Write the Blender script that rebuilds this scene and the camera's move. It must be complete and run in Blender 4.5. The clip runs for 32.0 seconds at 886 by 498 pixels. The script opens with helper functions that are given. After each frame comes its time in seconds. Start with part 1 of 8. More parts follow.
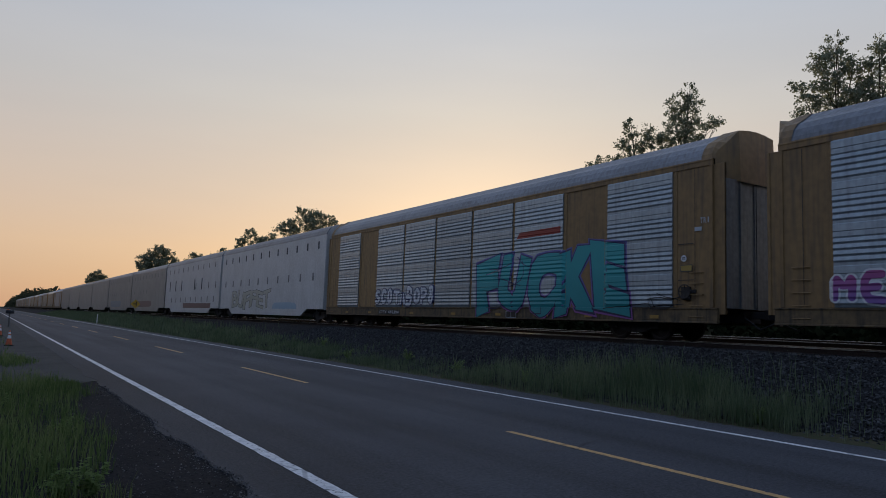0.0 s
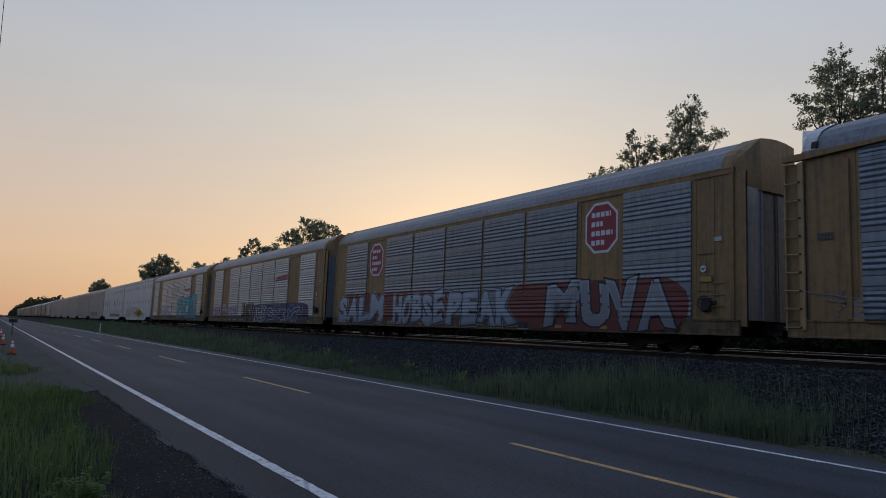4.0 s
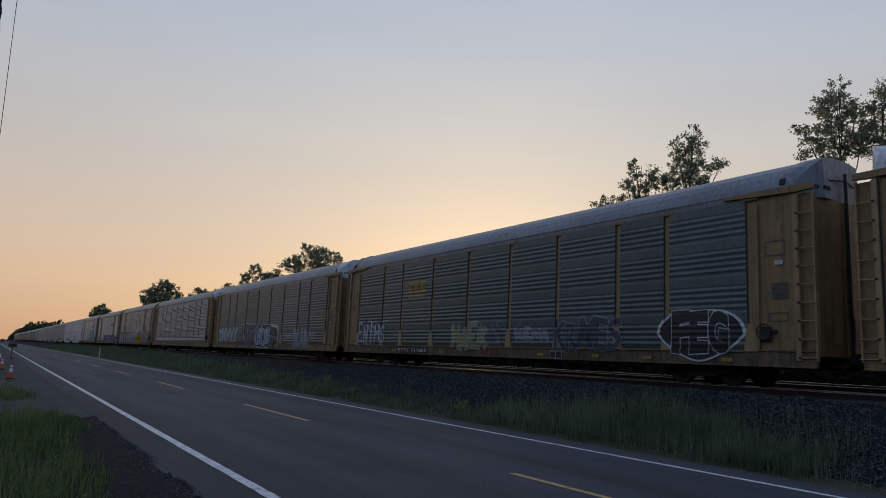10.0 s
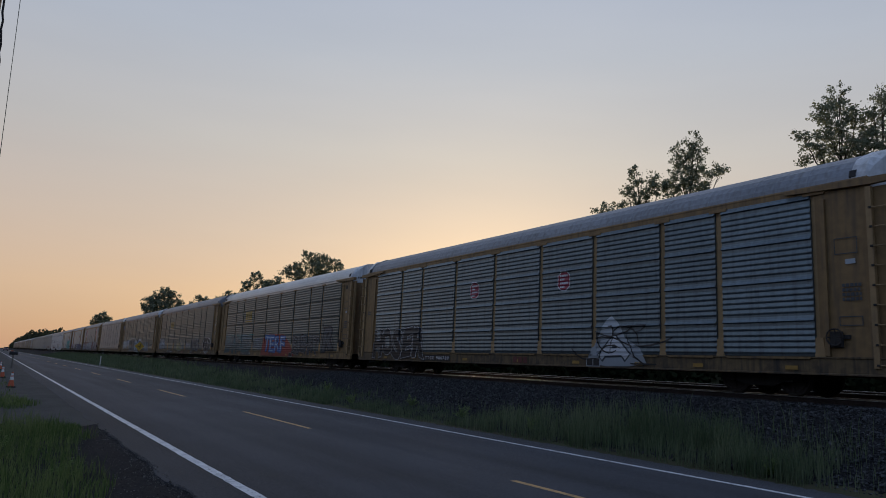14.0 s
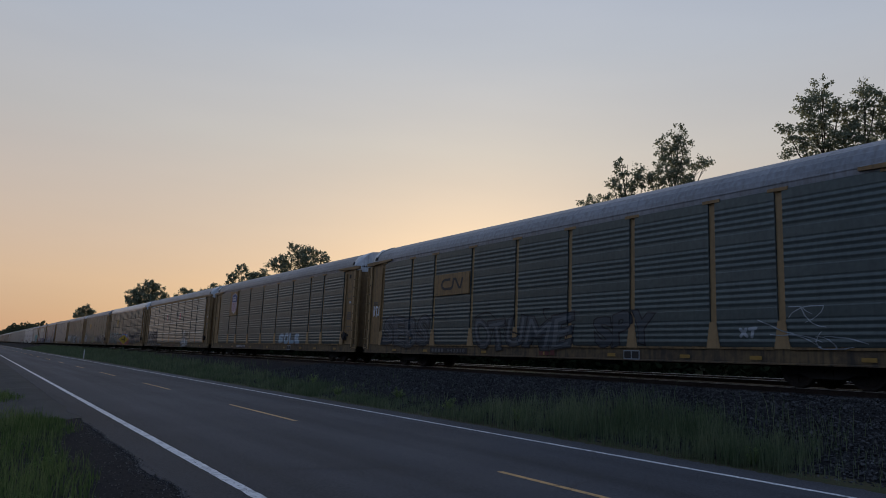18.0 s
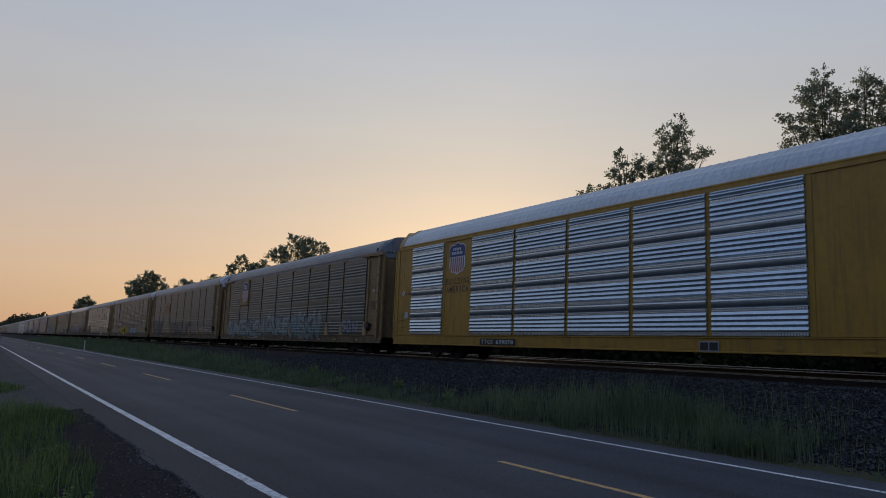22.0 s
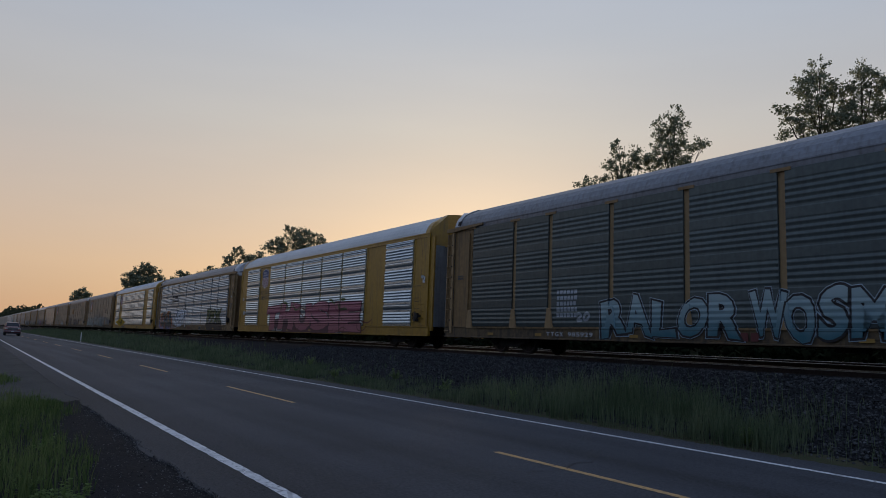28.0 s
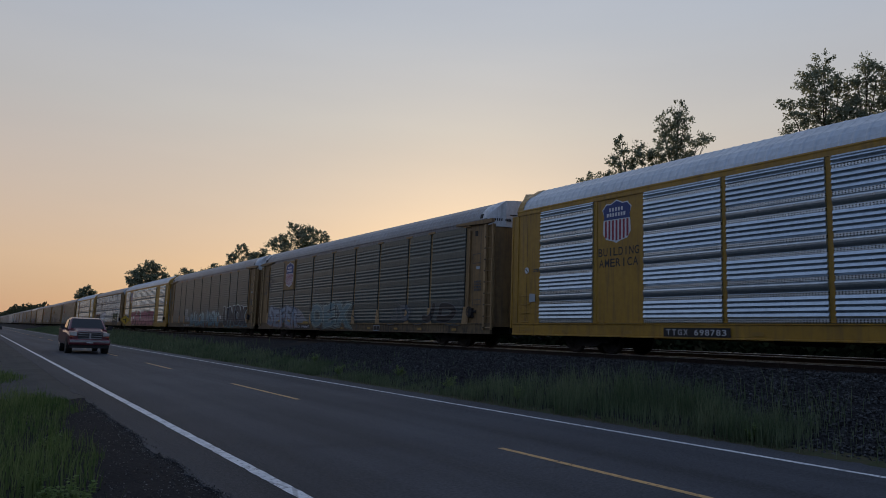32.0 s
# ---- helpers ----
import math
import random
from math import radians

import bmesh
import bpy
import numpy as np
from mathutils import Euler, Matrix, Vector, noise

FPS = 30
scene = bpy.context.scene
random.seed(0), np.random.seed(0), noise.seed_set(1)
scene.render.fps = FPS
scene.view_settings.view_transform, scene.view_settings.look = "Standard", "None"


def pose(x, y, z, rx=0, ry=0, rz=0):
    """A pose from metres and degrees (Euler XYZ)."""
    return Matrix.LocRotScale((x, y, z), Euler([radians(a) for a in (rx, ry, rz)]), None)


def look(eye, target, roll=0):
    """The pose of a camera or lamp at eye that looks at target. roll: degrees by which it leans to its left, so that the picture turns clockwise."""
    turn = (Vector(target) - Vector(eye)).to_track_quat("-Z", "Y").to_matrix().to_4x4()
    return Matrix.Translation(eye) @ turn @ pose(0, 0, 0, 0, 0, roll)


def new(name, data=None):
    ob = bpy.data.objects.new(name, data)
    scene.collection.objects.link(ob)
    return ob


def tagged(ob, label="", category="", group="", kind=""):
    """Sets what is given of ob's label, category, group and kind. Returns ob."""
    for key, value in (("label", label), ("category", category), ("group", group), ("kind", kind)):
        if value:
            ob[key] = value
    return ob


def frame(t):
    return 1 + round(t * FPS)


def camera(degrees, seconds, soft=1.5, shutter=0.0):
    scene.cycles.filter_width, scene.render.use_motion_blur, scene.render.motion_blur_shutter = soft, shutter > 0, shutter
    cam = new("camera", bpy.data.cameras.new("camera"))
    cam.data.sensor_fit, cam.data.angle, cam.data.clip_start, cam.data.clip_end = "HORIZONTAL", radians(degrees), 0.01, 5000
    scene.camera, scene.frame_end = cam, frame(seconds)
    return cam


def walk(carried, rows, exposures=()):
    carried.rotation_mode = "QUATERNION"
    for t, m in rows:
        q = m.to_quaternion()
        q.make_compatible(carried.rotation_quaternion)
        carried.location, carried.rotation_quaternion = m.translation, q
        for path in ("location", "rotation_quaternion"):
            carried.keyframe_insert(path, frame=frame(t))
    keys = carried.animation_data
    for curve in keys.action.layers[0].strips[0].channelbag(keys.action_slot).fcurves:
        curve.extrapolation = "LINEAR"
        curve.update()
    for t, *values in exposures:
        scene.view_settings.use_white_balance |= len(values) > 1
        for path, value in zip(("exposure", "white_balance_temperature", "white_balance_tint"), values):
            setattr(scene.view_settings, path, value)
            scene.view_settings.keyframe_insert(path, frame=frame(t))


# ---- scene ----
F_DEG = 64.6
EYE = Vector((0.0, 0.0, 1.456))
cam = camera(F_DEG, 32.0, soft=0.9, shutter=0.05)


def aim(heading, pitch, lean):
    """Pose at the tripod: heading in degrees from +y towards +x, pitch up, lean to the left."""
    h, p = radians(heading), radians(pitch)
    way = Vector((math.sin(h) * math.cos(p), math.cos(h) * math.cos(p), math.sin(p)))
    return look(EYE, EYE + way, lean)


# seconds, heading, pitch, lean
TURNS = [
    (0, 32.66, 6.00, 2.07), (0.5, 32.99, 6.88, 2.41), (1, 33.16, 7.49, 2.51), (1.5, 33.17, 7.74, 2.36), (2, 32.93, 7.72, 2.19),
    (2.5, 33.03, 7.48, 1.96), (3, 32.76, 7.23, 1.91), (3.5, 32.57, 7.02, 2.13), (5.5, 32.01, 6.64, 2.56), (6, 32.08, 6.87, 2.52),
    (6.5, 32.19, 7.25, 2.56), (7, 32.35, 7.58, 2.55), (7.5, 32.51, 7.85, 2.54), (8, 32.65, 8.18, 2.67), (8.5, 32.42, 8.41, 2.69),
    (9, 32.33, 8.65, 2.73), (9.5, 32.29, 8.94, 2.76), (10, 32.15, 9.07, 2.78), (10.5, 32.02, 9.25, 2.75), (11, 31.89, 9.36, 2.79),
    (11.5, 31.81, 9.48, 2.66), (12, 31.94, 9.49, 2.58), (12.5, 31.99, 9.44, 2.54), (13, 32.17, 9.49, 2.58), (13.5, 32.20, 9.52, 2.61),
    (14, 32.05, 9.63, 2.64), (14.5, 32.03, 9.79, 2.59), (16.5, 32.71, 9.35, 2.40), (17, 32.97, 9.12, 2.36), (17.5, 33.08, 9.00, 2.36),
    (18, 33.21, 9.04, 2.42), (18.5, 33.30, 9.17, 2.42), (19, 33.23, 9.18, 2.45), (19.5, 33.27, 8.96, 2.37), (20, 33.34, 8.82, 2.26),
    (20.5, 33.28, 8.83, 2.28), (21, 33.25, 8.70, 2.30), (21.5, 33.29, 8.44, 2.36), (22, 33.26, 8.27, 2.32), (22.5, 33.43, 8.29, 2.30),
    (23, 33.71, 8.24, 2.28), (23.5, 33.93, 8.05, 2.32), (24, 34.16, 7.98, 2.29), (24.5, 34.33, 8.00, 2.33), (25, 34.41, 8.01, 2.33),
    (25.5, 34.19, 8.01, 2.35), (27.5, 33.62, 7.60, 2.14), (28, 33.56, 7.59, 2.25), (28.5, 33.36, 7.58, 2.23), (29, 33.25, 7.60, 2.25),
    (29.5, 33.25, 7.47, 2.18), (30, 33.46, 7.36, 2.25), (30.5, 33.50, 7.29, 2.25), (31, 33.42, 7.27, 2.19), (31.5, 33.34, 7.35, 2.10),
    (32, 33.28, 7.30, 2.05),
]
walk(cam, [(t, aim(h, p, r)) for t, h, p, r in TURNS], exposures=[(0.0, -0.08, 6150, 9), (9.0, -0.10, 6150, 9), (13.0, -0.16, 6120, 9), (25.0, -0.2, 6120, 9), (32.0, -0.2, 6120, 9)])

# ---- light ----
SUN_AZ = 37.0      # degrees from +y towards +x
SUN_EL = 4.0
world = bpy.data.worlds.new("dusk_sky")
scene.world = world
world.use_nodes = True
wt = world.node_tree
wt.nodes.clear()


def wnode(kind, **ins):
    n = wt.nodes.new(kind)
    for k, v in ins.items():
        n.inputs[k].default_value = v
    return n


def wmath(kind, a, b=None, clamp=False):
    n = wt.nodes.new("ShaderNodeMath")
    n.operation, n.use_clamp = kind, clamp
    for i, v in enumerate((a, b)):
        if isinstance(v, (int, float)):
            n.inputs[i].default_value = v
        elif v is not None:
            wt.links.new(v, n.inputs[i])
    return n.outputs[0]


def wramp(fac, stops):
    n = wt.nodes.new("ShaderNodeValToRGB")
    e = n.color_ramp.elements
    while len(e) < len(stops):
        e.new(0.5)
    for el, (p, c) in zip(e, stops):
        el.position, el.color = p, (*c, 1)
    wt.links.new(fac, n.inputs["Fac"])
    return n.outputs["Color"]


def wmix(kind, fac, a, b):
    n = wt.nodes.new("ShaderNodeMix")
    n.data_type, n.blend_type = "RGBA", kind
    for k, v in (("Factor", fac), ("A", a), ("B", b)):
        if isinstance(v, (int, float)):
            n.inputs[k].default_value = v
        else:
            wt.links.new(v, n.inputs[k])
    return n.outputs["Result"]


w_out = wt.nodes.new("ShaderNodeOutputWorld")
w_bg = wt.nodes.new("ShaderNodeBackground")
w_sky = wt.nodes.new("ShaderNodeTexSky")
w_sky.sky_type = "NISHITA"
w_sky.sun_disc = False
w_sky.sun_elevation = radians(SUN_EL)
w_sky.sun_rotation = radians(SUN_AZ)
w_sky.air_density, w_sky.dust_density, w_sky.ozone_density = 1.0, 1.0, 2.0
w_co = wt.nodes.new("ShaderNodeTexCoord")
w_sep = wt.nodes.new("ShaderNodeSeparateXYZ")
wt.links.new(w_co.outputs["Generated"], w_sep.inputs[0])
w_up = wmath("MAXIMUM", w_sep.outputs["Z"], 0.0)
# evening haze: peach at the horizon on the sun's side, grey-blue overhead, dull blue opposite
haze_sun = wramp(w_up, [(0.0, (0.62, 0.345, 0.20)), (0.087, (0.74, 0.46, 0.265)), (0.17, (0.69, 0.50, 0.35)), (0.29, (0.60, 0.53, 0.455)), (0.42, (0.51, 0.515, 0.54)), (0.55, (0.43, 0.465, 0.56)), (1.0, (0.26, 0.345, 0.55))])
haze_off = wramp(w_up, [(0.0, (0.21, 0.235, 0.325)), (0.10, (0.235, 0.28, 0.41)), (0.30, (0.25, 0.32, 0.50)), (1.0, (0.26, 0.345, 0.55))])
sx, sy = math.sin(radians(SUN_AZ)), math.cos(radians(SUN_AZ))
w_len = wmath("MAXIMUM", wmath("SQRT", wmath("SUBTRACT", 1.0, wmath("MULTIPLY", w_sep.outputs["Z"], w_sep.outputs["Z"]))), 0.02)
w_dot = wmath("DIVIDE", wmath("ADD", wmath("MULTIPLY", w_sep.outputs["X"], sx), wmath("MULTIPLY", w_sep.outputs["Y"], sy)), w_len)
w_side = wmath("MULTIPLY", wmath("ADD", w_dot, 0.75), 0.575, clamp=True)
haze = wmix("MIX", w_side, haze_off, haze_sun)
# pale bloom of thin cloud round the sun
w_glow = wmath("POWER", wmath("MAXIMUM", w_dot, 0.0), 9.0)
glow_col = wramp(w_up, [(0.0, (0.06, 0.03, 0.01)), (0.17, (0.055, 0.04, 0.02)), (0.35, (0.045, 0.038, 0.022)), (0.6, (0.03, 0.027, 0.018)), (1.0, (0.0, 0.0, 0.0))])
glow = wmix("MULTIPLY", 1.0, glow_col, w_glow)
base = wmix("ADD", 1.0, haze, glow)
# faint streaks of high cloud
w_map = wt.nodes.new("ShaderNodeMapping")
w_map.inputs["Scale"].default_value = (1.6, 1.6, 9.0)
wt.links.new(w_co.outputs["Generated"], w_map.inputs["Vector"])
w_noise = wnode("ShaderNodeTexNoise", Scale=1.4, Detail=5.0)
wt.links.new(w_map.outputs[0], w_noise.inputs["Vector"])
w_cloud = wramp(w_noise.outputs["Fac"], [(0.3, (0.975, 0.975, 0.98)), (0.7, (1.03, 1.025, 1.02))])
base = wmix("MULTIPLY", 1.0, base, w_cloud)
sky_part = wmix("MIX", 0.03, base, w_sky.outputs["Color"])
wt.links.new(sky_part, w_bg.inputs["Color"])
w_bg.inputs["Strength"].default_value = 1.0
wt.links.new(w_bg.outputs["Background"], w_out.inputs["Surface"])

sun_data = bpy.data.lights.new("sun", "SUN")
sun_data.energy = 1.4
sun_data.angle = radians(10)
sun_data.color = (1.0, 0.72, 0.45)
sun = new("sun", sun_data)
sa, se = radians(SUN_AZ), radians(SUN_EL)
sun.matrix_world = look((0, 0, 50), (-math.sin(sa) * math.cos(se), -math.cos(sa) * math.cos(se), 50 - math.sin(se)))


# ---- materials ----
def material(name, color, second=None, rough=0.7, metal=0.0, grain=8.0, blotch=0.6, streak=0.0,
             bump=0.15, bump_scale=40.0, vary=0.0, dirt=None, spec=0.5):
    """Procedural surface: two-scale colour noise, optional downward streaks, fine relief, variation by object."""
    m = bpy.data.materials.new(name)
    m.use_nodes = True
    nt = m.node_tree
    n, l = nt.nodes, nt.links
    b = n["Principled BSDF"]
    second = second or tuple(c * 0.6 for c in color)
    co = n.new("ShaderNodeTexCoord")
    big = n.new("ShaderNodeTexNoise")
    big.inputs["Scale"].default_value, big.inputs["Detail"].default_value = blotch, 6
    l.new(co.outputs["Object"], big.inputs["Vector"])
    fine = n.new("ShaderNodeTexNoise")
    fine.inputs["Scale"].default_value, fine.inputs["Detail"].default_value = grain, 4
    l.new(co.outputs["Object"], fine.inputs["Vector"])
    add = n.new("ShaderNodeMath")
    add.operation = "ADD"
    l.new(big.outputs["Fac"], add.inputs[0])
    l.new(fine.outputs["Fac"], add.inputs[1])
    mr = n.new("ShaderNodeMapRange")
    mr.inputs["From Min"].default_value, mr.inputs["From Max"].default_value = 0.75, 1.3
    l.new(add.outputs[0], mr.inputs["Value"])
    mix = n.new("ShaderNodeMix")
    mix.data_type = "RGBA"
    mix.inputs["A"].default_value, mix.inputs["B"].default_value = (*color, 1), (*second, 1)
    l.new(mr.outputs[0], mix.inputs["Factor"])
    out = mix.outputs["Result"]
    if streak:
        mp = n.new("ShaderNodeMapping")
        mp.inputs["Scale"].default_value = (5.0, 5.0, 0.35)
        l.new(co.outputs["Object"], mp.inputs["Vector"])
        st = n.new("ShaderNodeTexNoise")
        st.inputs["Scale"].default_value, st.inputs["Detail"].default_value = 1.6, 5
        l.new(mp.outputs[0], st.inputs["Vector"])
        sr = n.new("ShaderNodeMapRange")
        sr.inputs["From Min"].default_value, sr.inputs["From Max"].default_value = 0.48, 0.72
        sr.inputs["To Max"].default_value = streak
        l.new(st.outputs["Fac"], sr.inputs["Value"])
        mx = n.new("ShaderNodeMix")
        mx.data_type = "RGBA"
        mx.inputs["B"].default_value = (*(dirt or (0.07, 0.055, 0.04)), 1)
        l.new(sr.outputs[0], mx.inputs["Factor"])
        l.new(out, mx.inputs["A"])
        out = mx.outputs["Result"]
    if vary:
        oi = n.new("ShaderNodeObjectInfo")
        vr = n.new("ShaderNodeMapRange")
        vr.inputs["To Min"].default_value, vr.inputs["To Max"].default_value = 1 - vary, 1 + vary
        l.new(oi.outputs["Random"], vr.inputs["Value"])
        hs = n.new("ShaderNodeHueSaturation")
        l.new(vr.outputs[0], hs.inputs["Value"])
        l.new(out, hs.inputs["Color"])
        out = hs.outputs["Color"]
    l.new(out, b.inputs["Base Color"])
    rr = n.new("ShaderNodeMapRange")
    rr.inputs["To Min"].default_value, rr.inputs["To Max"].default_value = max(0.03, rough - 0.12), min(1, rough + 0.12)
    l.new(fine.outputs["Fac"], rr.inputs["Value"])
    l.new(rr.outputs[0], b.inputs["Roughness"])
    b.inputs["Metallic"].default_value = metal
    b.inputs["Specular IOR Level"].default_value = spec
    if bump:
        bn = n.new("ShaderNodeTexNoise")
        bn.inputs["Scale"].default_value, bn.inputs["Detail"].default_value = bump_scale, 3
        l.new(co.outputs["Object"], bn.inputs["Vector"])
        bp = n.new("ShaderNodeBump")
        bp.inputs["Strength"].default_value, bp.inputs["Distance"].default_value = bump, 0.02
        l.new(bn.outputs["Fac"], bp.inputs["Height"])
        l.new(bp.outputs["Normal"], b.inputs["Normal"])
    return m


def leaf_material(name, color, second, through_=0.58):
    """Leaves and blades: diffuse with some light passing through, varied piece by piece."""
    m = bpy.data.materials.new(name)
    m.use_nodes = True
    n, l = m.node_tree.nodes, m.node_tree.links
    n.clear()
    o = n.new("ShaderNodeOutputMaterial")
    g = n.new("ShaderNodeNewGeometry")
    mix = n.new("ShaderNodeMix")
    mix.data_type = "RGBA"
    mix.inputs["A"].default_value, mix.inputs["B"].default_value = (*color, 1), (*second, 1)
    co = n.new("ShaderNodeTexCoord")
    no = n.new("ShaderNodeTexNoise")
    no.inputs["Scale"].default_value, no.inputs["Detail"].default_value = 0.9, 3
    l.new(co.outputs["Object"], no.inputs["Vector"])
    patch = n.new("ShaderNodeMapRange")
    patch.inputs["From Min"].default_value, patch.inputs["From Max"].default_value = 0.3, 0.7
    patch.inputs["To Min"].default_value, patch.inputs["To Max"].default_value = -0.5, 0.5
    l.new(no.outputs["Fac"], patch.inputs["Value"])
    both = n.new("ShaderNodeMath")
    both.operation, both.use_clamp = "ADD", True
    l.new(g.outputs["Random Per Island"], both.inputs[0])
    l.new(patch.outputs[0], both.inputs[1])
    l.new(both.outputs[0], mix.inputs["Factor"])
    d, t, s = n.new("ShaderNodeBsdfDiffuse"), n.new("ShaderNodeBsdfTranslucent"), n.new("ShaderNodeMixShader")
    l.new(mix.outputs["Result"], d.inputs["Color"])
    l.new(mix.outputs["Result"], t.inputs["Color"])
    s.inputs["Fac"].default_value = through_
    l.new(d.outputs[0], s.inputs[1])
    l.new(t.outputs[0], s.inputs[2])
    l.new(s.outputs[0], o.inputs["Surface"])
    return m


def island_material(name, color, second, rough=0.9):
    """Loose stones: every stone takes its own tone."""
    m = material(name, color, second, rough=rough, grain=30, blotch=2, bump=0.3, spec=0.2)
    n, l = m.node_tree.nodes, m.node_tree.links
    g = n.new("ShaderNodeNewGeometry")
    mr = n.new("ShaderNodeMapRange")
    mr.inputs["To Min"].default_value, mr.inputs["To Max"].default_value = 0.3, 3.2
    l.new(g.outputs["Random Per Island"], mr.inputs["Value"])
    hs = n.new("ShaderNodeHueSaturation")
    b = n["Principled BSDF"]
    src = b.inputs["Base Color"].links[0].from_socket
    l.new(src, hs.inputs["Color"])
    l.new(mr.outputs[0], hs.inputs["Value"])
    l.new(hs.outputs["Color"], b.inputs["Base Color"])
    return m


def perforated(m, module, lo, hi):
    """Rows of round vent holes, in the bands of each panel module between lo and hi (metres up from the panel's foot)."""
    n, l = m.node_tree.nodes, m.node_tree.links
    b = n["Principled BSDF"]
    co = n.new("ShaderNodeTexCoord")
    sx = n.new("ShaderNodeSeparateXYZ")
    l.new(co.outputs["Object"], sx.inputs[0])

    def op(kind, a, c):
        q = n.new("ShaderNodeMath")
        q.operation = kind
        for i, v in enumerate((a, c)):
            if isinstance(v, (int, float)):
                q.inputs[i].default_value = v
            elif v is not None:
                l.new(v, q.inputs[i])
        return q.outputs[0]
    fy = op("MULTIPLY", op("SUBTRACT", op("FRACT", op("DIVIDE", sx.outputs["Y"], 0.078), None), 0.5), 0.078)
    fz = op("MULTIPLY", op("SUBTRACT", op("FRACT", op("DIVIDE", sx.outputs["Z"], 0.0475), None), 0.5), 0.0475)
    rad = op("SQRT", op("ADD", op("MULTIPLY", fy, fy), op("MULTIPLY", fz, fz)), None)
    dot = op("LESS_THAN", rad, 0.018)
    mz = op("MODULO", op("SUBTRACT", sx.outputs["Z"], 1.0), module)
    band = op("MULTIPLY", op("GREATER_THAN", mz, lo), op("LESS_THAN", mz, hi))
    band = op("MAXIMUM", band, op("LESS_THAN", mz, 0.095))
    hole = op("MULTIPLY", dot, band)
    mx = n.new("ShaderNodeMix")
    mx.data_type = "RGBA"
    src = b.inputs["Base Color"].links[0].from_socket
    l.new(src, mx.inputs["A"])
    mx.inputs["B"].default_value = (0.01, 0.01, 0.012, 1)
    l.new(hole, mx.inputs["Factor"])
    l.new(mx.outputs["Result"], b.inputs["Base Color"])
    return m


M = {}
M["asphalt"] = material("asphalt", (0.048, 0.052, 0.062), (0.028, 0.030, 0.037), rough=0.78, grain=60, blotch=0.35, bump=0.4, bump_scale=120, spec=0.30)


def wear_tracks(m):
    """Polished wheel paths, long faint patches along the lanes and a dark unworn edge outside the line."""
    n, l = m.node_tree.nodes, m.node_tree.links
    b = n["Principled BSDF"]
    co = n.new("ShaderNodeTexCoord")
    mp = n.new("ShaderNodeMapping")
    mp.inputs["Scale"].default_value = (0.9, 0.035, 1.0)
    l.new(co.outputs["Object"], mp.inputs["Vector"])
    no = n.new("ShaderNodeTexNoise")
    no.inputs["Scale"].default_value, no.inputs["Detail"].default_value = 1.0, 6
    l.new(mp.outputs[0], no.inputs["Vector"])
    sp = n.new("ShaderNodeTexNoise")
    sp.inputs["Scale"].default_value, sp.inputs["Detail"].default_value = 26, 12
    l.new(co.outputs["Object"], sp.inputs["Vector"])
    mul = n.new("ShaderNodeMath")
    mul.operation = "ADD"
    l.new(no.outputs["Fac"], mul.inputs[0])
    l.new(sp.outputs["Fac"], mul.inputs[1])
    mr = n.new("ShaderNodeMapRange")
    mr.inputs["From Min"].default_value, mr.inputs["From Max"].default_value = 0.7, 1.3
    mr.inputs["To Min"].default_value, mr.inputs["To Max"].default_value = 0.3, 1.75
    l.new(mul.outputs[0], mr.inputs["Value"])
    hs = n.new("ShaderNodeHueSaturation")
    l.new(b.inputs["Base Color"].links[0].from_socket, hs.inputs["Color"])
    ax = n.new("ShaderNodeSeparateXYZ")
    l.new(co.outputs["Object"], ax.inputs[0])
    edge = n.new("ShaderNodeMapRange")
    edge.inputs["From Min"].default_value, edge.inputs["From Max"].default_value = 2.56, 3.5
    edge.inputs["To Min"].default_value, edge.inputs["To Max"].default_value = 0.72, 1.0
    l.new(ax.outputs["X"], edge.inputs["Value"])
    worn = n.new("ShaderNodeMath")
    worn.operation = "MULTIPLY"
    l.new(mr.outputs[0], worn.inputs[0])
    l.new(edge.outputs[0], worn.inputs[1])
    l.new(worn.outputs[0], hs.inputs["Value"])
    l.new(hs.outputs["Color"], b.inputs["Base Color"])


wear_tracks(M["asphalt"])


